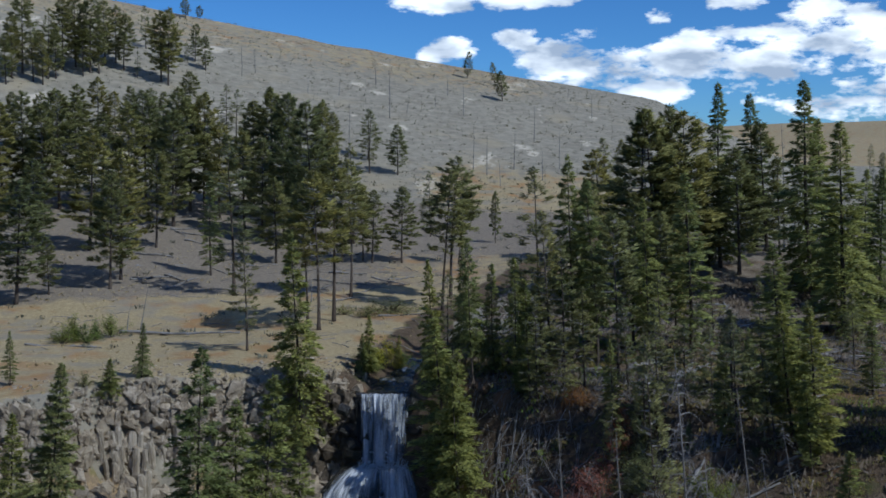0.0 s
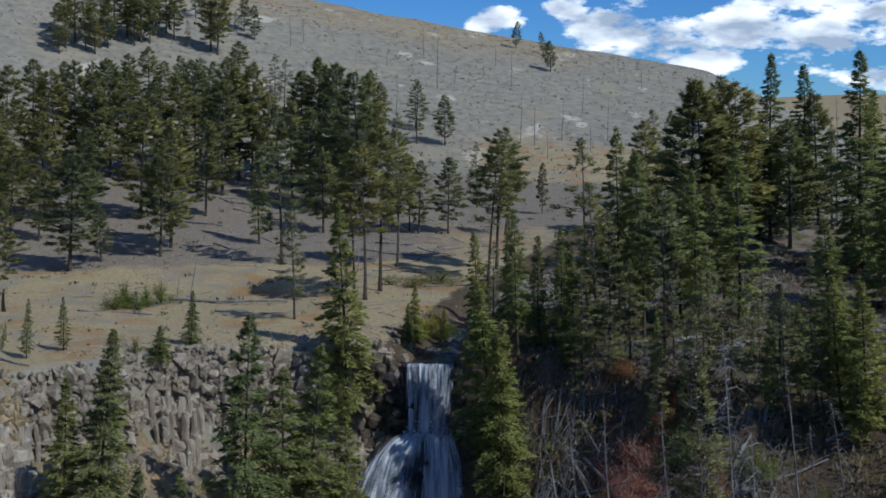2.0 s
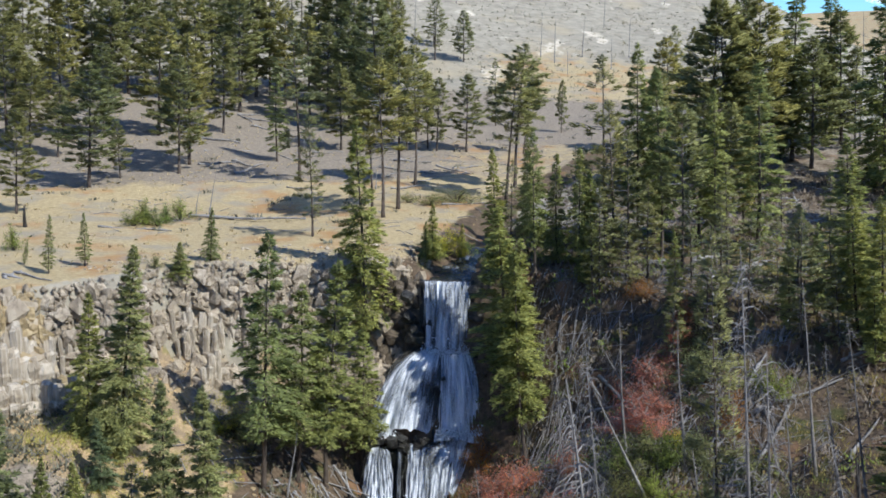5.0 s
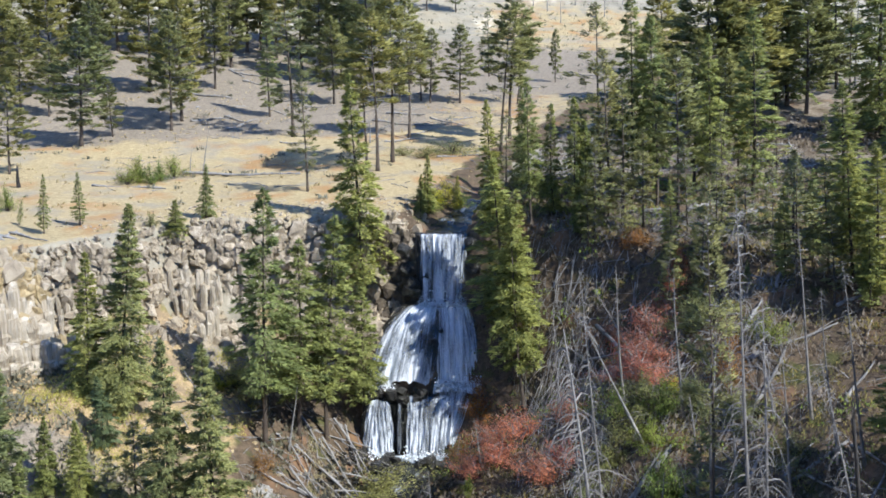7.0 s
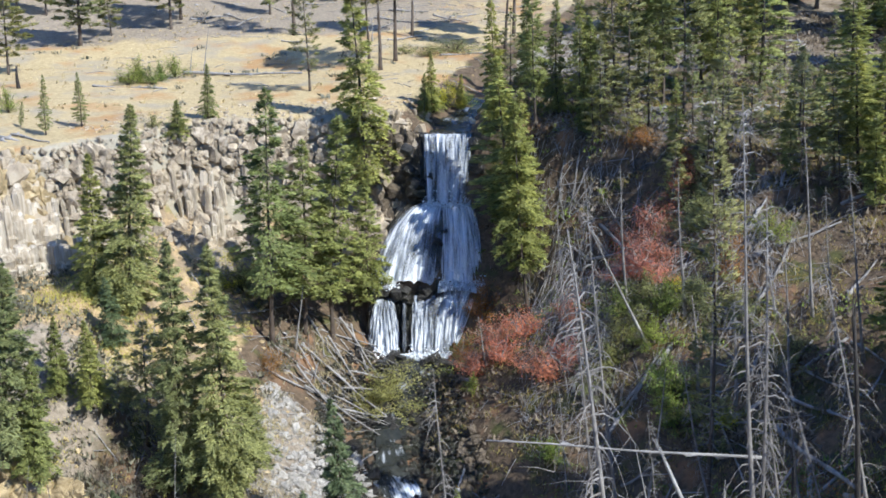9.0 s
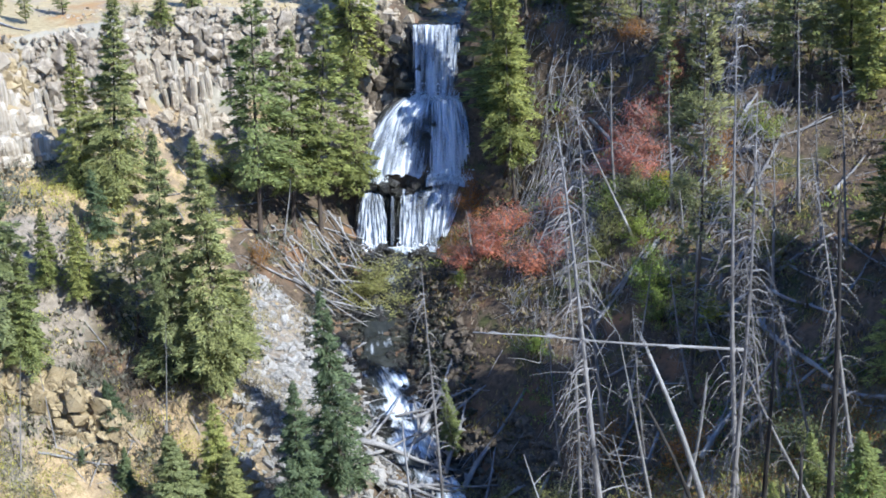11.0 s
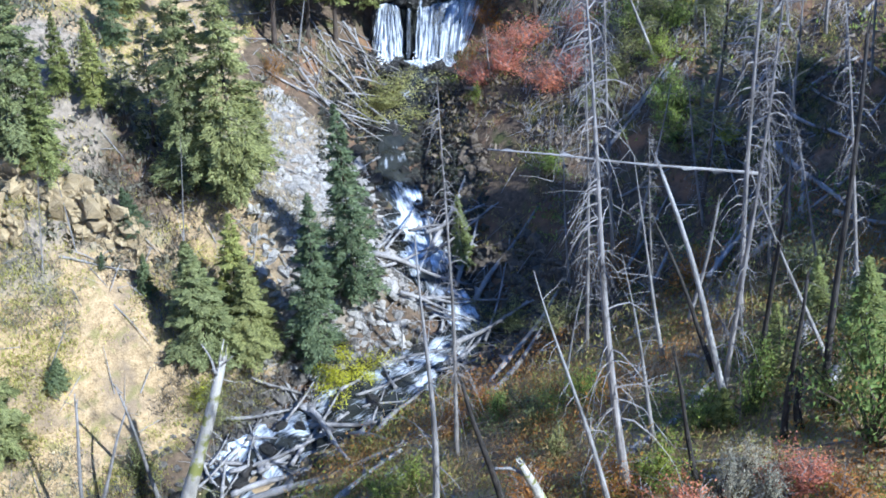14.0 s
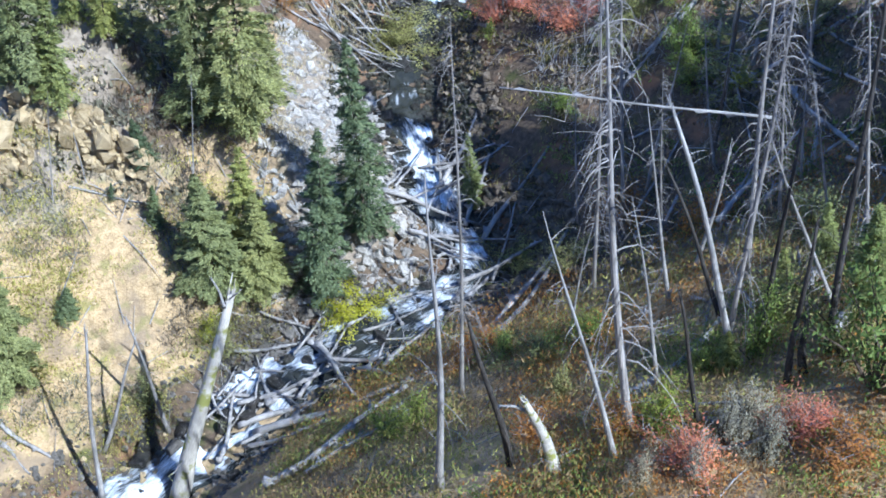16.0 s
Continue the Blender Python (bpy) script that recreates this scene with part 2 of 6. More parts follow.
def ground_material():
    m, t, b = material("ground", 0.95, 0.1)
    a = t.nodes.new("ShaderNodeVertexColor")
    a.layer_name = "zone"
    sp = t.nodes.new("ShaderNodeSeparateColor")
    lk(t, a.outputs["Color"], sp.inputs[0])
    big, mid, fine = nz(t, 0.05, 5, 0.6), nz(t, 0.35, 6, 0.65), nz(t, 2.6, 8, 0.7)

    def zone(k):
        e = calc(t, "ADD", sp.outputs[k] if k < 3 else a.outputs["Alpha"], calc(t, "MULTIPLY", calc(t, "SUBTRACT", mid, 0.5), 1.1))
        return ramp(t, e, (0.36, 0.0), (0.62, 1.0))

    # sagebrush hill: pale dust with grey-green brush
    c = ramp(t, mid, (0.32, (0.24, 0.215, 0.165)), (0.62, (0.36, 0.325, 0.25)))
    c = blend(t, ramp(t, big, (0.55, 0.0), (0.72, 0.8)), c, (0.40, 0.33, 0.21))
    c = blend(t, ramp(t, nz(t, 0.075, 4, 0.6, stretch=(1, 0.45, 1)), (0.61, 0.0), (0.65, 0.9)), c, (0.60, 0.53, 0.41))
    # forest floor: grey duff
    c = blend(t, zone(3), c, ramp(t, fine, (0.3, (0.160, 0.132, 0.098)), (0.7, (0.345, 0.292, 0.225))))
    # meadow: cured grass with bare dust and rusty patches
    g = ramp(t, fine, (0.28, (0.28, 0.22, 0.115)), (0.7, (0.50, 0.40, 0.235)))
    g = blend(t, ramp(t, nz(t, 0.16, 5), (0.52, 0.0), (0.64, 0.8)), g, (0.36, 0.20, 0.085))
    g = blend(t, ramp(t, nz(t, 0.22, 4), (0.54, 0.0), (0.66, 0.6)), g, (0.27, 0.25, 0.21))
    c = blend(t, zone(0), c, g)
    # yellow clay slope
    s = ramp(t, blend(t, 0.5, fine, nz(t, 9.0, 5, 0.7)), (0.36, (0.19, 0.135, 0.072)), (0.5, (0.39, 0.285, 0.155)), (0.66, (0.56, 0.43, 0.25)))
    s = blend(t, ramp(t, nz(t, 0.5, 6), (0.47, 0.0), (0.62, 0.9)), s, (0.235, 0.18, 0.12))
    s = blend(t, ramp(t, nz(t, 0.9, 6), (0.55, 0.0), (0.66, 0.75)), s, (0.20, 0.185, 0.07))
    c = blend(t, zone(1), c, s)
    # shaded bank: moss, fallen leaves, and duff darkened to deepen the forest shade
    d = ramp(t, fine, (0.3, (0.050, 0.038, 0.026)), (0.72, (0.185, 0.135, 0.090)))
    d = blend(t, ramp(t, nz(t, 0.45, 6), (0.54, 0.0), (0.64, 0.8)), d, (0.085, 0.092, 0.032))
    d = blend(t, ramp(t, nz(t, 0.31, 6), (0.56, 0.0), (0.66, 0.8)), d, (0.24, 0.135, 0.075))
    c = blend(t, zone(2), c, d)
    lk(t, c, b.inputs["Base Color"])
    bump(t, b, blend(t, 0.5, fine, mid), 0.8, 0.35)
    return m


def water_fall():
    """Falling water: white threads, with the wet rock seen between them. The map runs in metres."""
    m, t, b = material("falling_water", 0.4, 0.4)
    uv = t.nodes.new("ShaderNodeUVMap"); uv.uv_map = "UVMap"
    edge = t.nodes.new("ShaderNodeUVMap"); edge.uv_map = "edge"
    uv = uv.outputs[0]
    thread = nz(t, 1.0, 6, 0.65, uv, (7.0, 0.30, 1))
    broad = nz(t, 1.0, 3, 0.5, uv, (1.3, 0.20, 1))
    fine = nz(t, 1.0, 6, 0.8, uv, (14, 4.5, 1))
    rush = t.nodes.new("ShaderNodeVertexColor"); rush.layer_name = "rush"
    full = t.nodes.new("ShaderNodeSeparateColor"); lk(t, rush.outputs["Color"], full.inputs[0])
    f = calc(t, "ADD", calc(t, "MULTIPLY", thread, 0.42), calc(t, "MULTIPLY", broad, 0.58))
    k = t.nodes.new("ShaderNodeMath"); k.operation = "MULTIPLY_ADD"
    lk(t, calc(t, "SUBTRACT", full.outputs[0], 0.5), k.inputs[0]); k.inputs[1].default_value = 0.42; lk(t, f, k.inputs[2])
    f = k.outputs[0]
    c = ramp(t, calc(t, "ADD", calc(t, "MULTIPLY", fine, 0.45), calc(t, "MULTIPLY", f, 0.55)), (0.37, (0.20, 0.225, 0.265)), (0.48, (0.42, 0.46, 0.515)), (0.60, (0.76, 0.79, 0.83)))
    lk(t, c, b.inputs["Base Color"])
    # ragged sides; threads close up at the brink and fray below
    sp = t.nodes.new("ShaderNodeSeparateXYZ")
    lk(t, edge.outputs[0], sp.inputs[0])
    rim = calc(t, "MINIMUM", sp.outputs[0], calc(t, "SUBTRACT", 1.0, sp.outputs[0]))
    rim = ramp(t, calc(t, "ADD", rim, calc(t, "MULTIPLY", calc(t, "SUBTRACT", thread, 0.5), 0.35)), (0.0, 0.0), (0.09, 1.0))
    tr = t.nodes.new("ShaderNodeBsdfTransparent")
    mx = t.nodes.new("ShaderNodeMixShader")
    cover = ramp(t, calc(t, "ADD", f, calc(t, "MULTIPLY", calc(t, "SUBTRACT", fine, 0.5), 0.40)), (0.34, 0.12), (0.46, 0.52), (0.60, 0.92))
    lk(t, calc(t, "MULTIPLY", cover, rim), mx.inputs[0])
    lk(t, tr.outputs[0], mx.inputs[1]); lk(t, b.outputs[0], mx.inputs[2])
    lk(t, mx.outputs[0], t.nodes["Material Output"].inputs[0])
    bump(t, b, thread, 0.5, 0.12)
    return m


def water_flow(name, lo, hi):
    """Running water: dark and glossy, drawn out into long white foam where it hurries."""
    m, t, b = material(name, 0.12, 0.3)
    uv = t.nodes.new("ShaderNodeTexCoord").outputs["UV"]
    rush = t.nodes.new("ShaderNodeVertexColor"); rush.layer_name = "rush"
    sp = t.nodes.new("ShaderNodeSeparateColor"); lk(t, rush.outputs["Color"], sp.inputs[0])
    f = blend(t, 0.5, nz(t, 1.0, 8, 0.72, uv, (4.5, 1.1, 1)), nz(t, 1.0, 4, 0.55, uv, (1.3, 0.42, 1)))
    f = calc(t, "ADD", calc(t, "MULTIPLY", f, 0.95), calc(t, "MULTIPLY", sp.outputs[0], 0.26))
    foam = ramp(t, f, (lo, 0.0), ((lo + hi) / 2, 0.30), (hi + 0.05, 1.0))
    dark = ramp(t, nz(t, 0.6, 4), (0.3, (0.010, 0.012, 0.011)), (0.7, (0.040, 0.042, 0.036)))
    c = blend(t, foam, dark, ramp(t, nz(t, 1.0, 6, 0.7, uv, (9, 2.5, 1)), (0.34, (0.30, 0.38, 0.46)), (0.60, (0.88, 0.91, 0.94))))
    lk(t, c, b.inputs["Base Color"])
    lk(t, ramp(t, foam, (0.0, 0.1), (1.0, 0.7)), b.inputs["Roughness"])
    bump(t, b, nz(t, 1.0, 7, 0.65, uv, (4, 1.6, 1)), 0.8, 0.12)
    return m


GROUND = ground_material()
FIR = needles("fir_needles", (0.142, 0.166, 0.066), (0.445, 0.485, 0.175), (1.12, 1.02, 0.78))
PINE = needles("pine_needles", (0.132, 0.144, 0.064), (0.400, 0.410, 0.170), (1.15, 1.02, 0.80))
BLUE = needles("spruce_needles", (0.080, 0.110, 0.062), (0.24, 0.290, 0.155), (0.9, 1.0, 1.0))
GREY = needles("sparse_needles", (0.15, 0.163, 0.080), (0.40, 0.410, 0.190), (1.1, 1.0, 0.85))
SOFT = needles("soft_fir_needles", (0.135, 0.160, 0.078), (0.42, 0.465, 0.215), (1.10, 1.0, 0.85))
RED = needles("red_leaves", (0.31, 0.090, 0.070), (0.66, 0.27, 0.200), (1.1, 1.25, 0.9))
ORANGE = needles("orange_leaves", (0.26, 0.10, 0.028), (0.52, 0.24, 0.065), (1.0, 1.15, 1.0))
YELLOW = needles("yellow_leaves", (0.34, 0.32, 0.03), (0.66, 0.62, 0.06), (0.9, 1.0, 1.0))
LEAF = needles("green_leaves", (0.105, 0.155, 0.040), (0.28, 0.36, 0.09), (1.25, 1.05, 0.7))
PALE = needles("pale_leaves", (0.26, 0.25, 0.19), (0.46, 0.43, 0.34), (1.0, 0.95, 0.9))
STRAW = needles("straw", (0.40, 0.32, 0.19), (0.66, 0.55, 0.35), (0.85, 0.85, 0.8))
SAGE = needles("sagebrush", (0.12, 0.12, 0.095), (0.27, 0.265, 0.21), (1.0, 0.95, 0.85))
BARK = bark("bark", (0.075, 0.058, 0.045), (0.19, 0.155, 0.125))
DEAD = bark("dead_wood", (0.21, 0.20, 0.185), (0.47, 0.45, 0.43), (14, 14, 0.8))
SNAG = bark("standing_dead_wood", (0.17, 0.155, 0.14), (0.48, 0.45, 0.42), (14, 14, 0.8))
CHAR = bark("charred_wood", (0.03, 0.027, 0.025), (0.10, 0.09, 0.08))
MOSSY = bark("mossy_wood", (0.40, 0.375, 0.33), (0.72, 0.69, 0.62), (14, 14, 0.8), (0.24, 0.25, 0.05))
CLIFF = rock("cliff_rock", (0.42, 0.35, 0.26), (0.80, 0.71, 0.57), (0.56, 0.46, 0.32))
COLUMN = rock("column_rock", (0.52, 0.44, 0.33), (0.88, 0.81, 0.68), (0.66, 0.55, 0.40), stretch=(2.2, 2.2, 0.35))
OCHRE = rock("ochre_rock", (0.48, 0.37, 0.20), (0.80, 0.65, 0.41), (0.56, 0.44, 0.26))
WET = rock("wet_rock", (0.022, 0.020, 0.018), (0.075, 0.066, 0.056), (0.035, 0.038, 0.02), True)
SCREE = rock("scree", (0.42, 0.40, 0.36), (0.76, 0.73, 0.68), (0.52, 0.48, 0.42))
GRAVEL = rock("gravel", (0.13, 0.12, 0.105), (0.36, 0.335, 0.30), (0.20, 0.18, 0.15))
FALLING = water_fall()
SPRAY, _st, _sb = material("spray", 0.6, 0.3)
lk(_st, ramp(_st, isle(_st), (0.0, (0.62, 0.67, 0.72)), (1.0, (0.92, 0.94, 0.95))), _sb.inputs["Base Color"])
FOAM = water_flow("foaming_water", 0.42, 0.56)
RUN = water_flow("running_water", 0.50, 0.62)
POOL = water_flow("pool_water", 0.56, 0.70)
RUST = needles("rusty_grass", (0.25, 0.15, 0.065), (0.52, 0.35, 0.16), (1.0, 0.9, 0.8))
UNDER = needles("undergrowth", (0.15, 0.15, 0.055), (0.40, 0.28, 0.125), (0.9, 1.05, 0.8))
WEED = needles("weeds", (0.30, 0.29, 0.075), (0.60, 0.56, 0.17), (1.0, 0.95, 0.8))
BRUSH = needles("dry_brush", (0.105, 0.083, 0.066), (0.31, 0.26, 0.21), (0.9, 0.85, 0.8))
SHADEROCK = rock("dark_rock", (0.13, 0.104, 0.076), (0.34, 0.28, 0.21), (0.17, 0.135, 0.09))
# ---- mesh tools ----
class Shape:
    """Vertices and faces gathered for one mesh."""

    def __init__(self):
        self.v, self.f, self.n, self.nrm = [], [], 0, []

    def add(self, verts, faces):
        self.v.append(np.asarray(verts, float))
        self.f.append(np.asarray(faces, int) + self.n)
        self.n += len(verts)

    def tube(self, pts, radii, sides=6):
        pts = np.asarray(pts, float)
        k = len(pts)
        d = np.gradient(pts, axis=0)
        d /= np.linalg.norm(d, axis=1)[:, None] + 1e-9
        ref = np.where(np.abs(d[:, 2:3]) > 0.9, [[1.0, 0, 0]], [[0, 0, 1.0]])
        a = np.cross(d, ref)
        a /= np.linalg.norm(a, axis=1)[:, None] + 1e-9
        b = np.cross(d, a)
        th = np.arange(sides) * 2 * np.pi / sides
        ring = pts[:, None] + np.asarray(radii, float)[:, None, None] * (a[:, None] * np.cos(th)[None, :, None] + b[:, None] * np.sin(th)[None, :, None])
        i, j = np.meshgrid(np.arange(k - 1), np.arange(sides), indexing="ij")
        i, j = i.ravel(), j.ravel()
        j2 = (j + 1) % sides
        q = np.stack([i * sides + j, i * sides + j2, (i + 1) * sides + j2, (i + 1) * sides + j], 1)
        v = np.vstack([ring.reshape(-1, 3), pts[:1], pts[-1:]])
        self.add(v, q)
        e = np.arange(sides)
        e2 = (e + 1) % sides
        c0, c1, last = k * sides, k * sides + 1, (k - 1) * sides
        self.f.append(np.stack([np.full(sides, c0), e2, e, e], 1) + self.n - len(v))
        self.f.append(np.stack([np.full(sides, c1), last + e, last + e2, last + e2], 1) + self.n - len(v))

    def leaf_normals(self, corners, lit):
        """Turns each leaf to face out of its plant, and keeps the soft normal that the mass of leaves has."""
        g = np.cross(corners[:, 1] - corners[:, 0], corners[:, 2] - corners[:, 0])
        flip = (g * lit).sum(1) < 0
        corners[flip] = corners[flip][:, ::-1]
        self.nrm.append(np.repeat(lit, corners.shape[1], 0))
        return corners.reshape(-1, 3)

    def sprays(self, p, axis, width, length, lit):
        """Diamond leaves: base points, unit axes, widths, lengths, and the way the foliage faces there."""
        l, w = length[:, None], width * (length ** 0.8)[:, None]
        sd = SIDE(axis, p)
        v = np.stack([p, p + axis * l * 0.45 + w * sd, p + axis * l, p + axis * l * 0.45 - w * sd], 1)
        self.add(self.leaf_normals(v, lit), np.arange(len(p) * 4).reshape(-1, 4))

    def tufts(self, p, axis, width, length, lit):
        """Thin pointed triangles, lighter than sprays."""
        l, w = length[:, None], width * length[:, None]
        sd = SIDE(axis, p)
        v = np.stack([p - w * sd, p + w * sd, p + axis * l], 1)
        k = np.arange(len(p) * 3).reshape(-1, 3)
        self.add(self.leaf_normals(v, lit), k[:, [0, 1, 2, 2]])

    def mesh(self, name, mat, smooth=False):
        me = bpy.data.meshes.new(name)
        v = np.vstack(self.v)
        faces = []
        for q in np.vstack(self.f).tolist():
            faces.append(q if q[2] != q[3] else q[:3])
        me.from_pydata(v.tolist(), [], faces)
        me.materials.append(mat)
        if smooth or self.nrm:
            me.polygons.foreach_set("use_smooth", [True] * len(me.polygons))
        me.update()
        if self.nrm:
            me.normals_split_custom_set_from_vertices(np.vstack(self.nrm).tolist())
        return me


FLAT = 1.0


def unit(v):
    return v / (np.linalg.norm(v, axis=1)[:, None] + 1e-9)


def SIDE(axis, p):
    r = 0.75 * np.sin(p[:, [1, 2, 0]] * 91.7 + p * 37.3) + [0.01, 0.0, FLAT]
    s = np.cross(axis, r)
    return s / (np.linalg.norm(s, axis=1)[:, None] + 1e-9)


def part(name, data, parent, label="", kind=""):
    ob = new(name, data)
    ob.parent = parent
    return tagged(ob, label, kind=kind)


def zed(x, y):
    return float(ground(np.array([x]), np.array([y]))[0])


MADE = {}


def stand(key, build, m):
    """Builds a thing of that key once, then copies it; m may carry scale."""
    if key not in MADE:
        ob = build()
        MADE[key] = ob
        ob.matrix_basis = m
        return ob
    ob = MADE[key]
    s = ob.scale
    return copy_thing(ob, m @ Matrix.Diagonal((1 / s[0], 1 / s[1], 1 / s[2], 1)))


# ---- conifers, 10 m tall as built ----
SPECIES = {
    # crown base, radius, boughs, droop, tuft, gaps, foliage, trunk radius, widest at, taper, bare inner part, tufts a metre, label
    "fir": (0.05, 1.90, 190, 0.15, 0.24, 0.07, FIR, 0.14, 0.10, 0.90, 0.10, 74, "dense dark green fir with boughs to the ground"),
    "spruce": (0.03, 2.00, 200, 0.13, 0.22, 0.04, BLUE, 0.14, 0.10, 0.92, 0.10, 78, "blue-green spruce with dense drooping boughs"),
    "pine": (0.17, 1.95, 140, 0.00, 0.27, 0.15, PINE, 0.12, 0.28, 0.68, 0.28, 66, "olive green pine with a bare lower trunk"),
    "tallpine": (0.42, 1.60, 105, 0.04, 0.25, 0.18, PINE, 0.10, 0.32, 0.70, 0.28, 68, "slender pine with a long bare trunk"),
    "highfir": (0.22, 1.75, 165, 0.13, 0.23, 0.14, FIR, 0.12, 0.22, 0.80, 0.12, 70, "tall fir with a bare lower trunk"),
    "nearfir": (0.05, 1.80, 225, 0.15, 0.16, 0.09, SOFT, 0.12, 0.12, 0.90, 0.10, 160, "large fir with drooping boughs to the ground"),
    "nearthin": (0.16, 1.05, 150, 0.06, 0.16, 0.36, GREY, 0.075, 0.30, 0.80, 0.25, 80, "tall sparse grey-green conifer with a pale trunk"),
    "slim": (0.10, 1.28, 165, 0.10, 0.22, 0.13, FIR, 0.10, 0.18, 0.85, 0.12, 74, "narrow green fir with short boughs"),
    "thin": (0.16, 1.35, 120, 0.06, 0.24, 0.36, GREY, 0.09, 0.30, 0.80, 0.25, 50, "sparse grey-green half-dead conifer"),
}


def conifer_parts(kind, seed):
    base, rad, boughs, droop, tuft, gaps, leaf, tr, wide, taper, inner, dense, label = SPECIES[kind]
    rg = np.random.default_rng(seed)
    H = 10.0
    z0 = base * H
    bend = rg.normal(0, 0.10, 2)
    axis = lambda z: np.stack([bend[0] * np.sin(z * 0.42), bend[1] * np.sin(z * 0.36 + 1), z], -1)
    wood, crown, limbs = Shape(), Shape(), Shape()
    zz = np.linspace(-0.5, H * 0.99, 12)
    wood.tube(axis(zz), tr * (1 - zz / H * 0.95) + 0.05 * np.exp(-np.maximum(zz, 0) * 3), 7)
    P, A, S, N = [], [], [], []
    airy = kind in ("thin", "nearthin", "tallpine", "pine")
    for k in range(boughs):
        u = (k + rg.uniform(0, 1)) / boughs
        z = z0 + (H - z0) * u ** 0.95
        prof = (min(1, 0.45 + 0.55 * u / wide) if u < wide else ((1 - u) / (1 - wide)) ** taper) + 0.03
        a = k * 2.39996 + rg.normal(0, 0.5)
        # boughs bunch and leave hollows, so the outline is ragged
        bunch = float(wave(a * 1.6 + 40, z * 0.85 + seed, 1.0, 91)) + 0.5 * float(wave(a * 3.2 + 40, z * 2.1 + seed, 1.0, 92))
        if rg.random() < gaps * (1.3 - 1.8 * bunch):
            continue
        r = rad * prof * (1 + (0.30 if airy else 0.14) * bunch) * rg.uniform(0.60, 1.16)
        d = np.array([math.cos(a), math.sin(a), 0])
        side = np.array([-d[1], d[0], 0])
        o = axis(np.array(z))
        lift = (0.60 * (u - 0.15) if airy else 0.5 * (u - 0.3)) + rg.normal(0, 0.10)
        n = max(5, int(dense * (0.25 + r) * rg.uniform(0.75, 1.2)))
        w = inner + (1 - inner) * (rg.uniform(0, 1, n) ** (0.55 if airy else 0.75))
        if airy:
            # needles sit in brushes towards the ends of the twigs
            knot = rg.uniform(0.45, 1.0, 4)
            w = np.where(rg.random(n) < 0.6, knot[rg.integers(0, 4, n)] + rg.normal(0, 0.06, n), w)
        lat = rg.uniform(-1, 1, n) * (0.30 * (1.08 - np.clip(w, 0, 1)) + 0.05) * (r + 0.25)
        pt = o + d * (r * w)[:, None] + side * lat[:, None]
        pt[:, 2] += lift * r * w - droop * (r * w) ** 2 * 1.5 + 0.30 * droop * r * w ** 4 - 0.25 * np.abs(lat) + rg.normal(0, 0.07 if airy else 0.035, n)
        ax = d * (0.75 + 0.5 * w)[:, None] + side * (np.sign(lat) * rg.uniform(0.2, 1.0, n))[:, None] + rg.normal(0, 0.25, (n, 3)) + [0, 0, 0.30 if airy else -0.02]
        P.append(pt); A.append(unit(ax)); S.append(tuft * rg.uniform(0.55, 1.3, n) * (0.75 + 0.25 * min(r, 1)))
        N.append(np.tile(d * 0.6 + [0, 0, 0.7] + rg.normal(0, 0.22, 3), (n, 1)) + side * (lat * 0.8)[:, None])
        if airy and k % 2 == 0:
            e = o + d * r * 0.9 + np.array([0, 0, lift * r * 0.9])
            limbs.tube([o, (o + e) / 2 + [0, 0, -0.05], e], [0.032, 0.022, 0.008], 3)
    top = axis(np.full(40, H)) + rg.normal(0, 0.04, (40, 3)) - np.linspace(0, 0.9, 40)[:, None] * [0, 0, 1]
    P.append(top); A.append(unit(rg.normal(0, 0.5, (40, 3)) + [0, 0, 0.8])); S.append(np.full(40, tuft * 0.8)); N.append(rg.normal(0, 0.4, (40, 3)) + [0, 0, 0.6])
    if airy:
        for k in range(26 if kind != "pine" else 12):
            z = rg.uniform(0.12 * H, max(z0 + 1.0, 0.3 * H))
            a, r = rg.uniform(0, 6.28), rg.uniform(0.3, 0.95)
            o = axis(np.array(z))
            limbs.tube([o, o + np.array([math.cos(a) * r, math.sin(a) * r, rg.uniform(-0.35, 0.1)])], [0.018, 0.005], 3)
    P, A, S, N = np.vstack(P), np.vstack(A), np.concatenate(S), np.vstack(N)
    crown.tufts(P, A, 0.17, S, unit(N + rg.normal(0, 0.25, P.shape)))
    return wood, crown, limbs, leaf, label


def conifer(kind, x, y, h, wide=1.0, lean=(0.0, 0.0), v=0):
    def build():
        wood, crown, limbs, leaf, label = conifer_parts(kind, 11 * v + len(kind) * 7 + 3)
        root = tagged(new("conifer", None), label, "tree", "conifers of the valley")
        root.empty_display_size = 0.2
        part("trunk", wood.mesh("trunk", BARK, True), root, "grey-brown bark")
        part("crown", crown.mesh("crown", leaf), root)
        if limbs.n:
            part("twigwork", limbs.mesh("twigwork", DEAD), root, "bare grey twigs", "stuff")
        return root
    s = h / 10.0
    spin = math.degrees((x * 12.9898 + y * 78.233) % 6.28)
    m = Matrix.Translation((x, y, zed(x, y) - 0.05)) @ Matrix.Rotation(lean[0], 4, "Y") @ Matrix.Rotation(-lean[1], 4, "X") @ pose(0, 0, 0, 0, 0, spin) @ Matrix.Diagonal((s * wide, s * wide, s, 1))
    ob = stand((kind, v), build, m)
    return ob


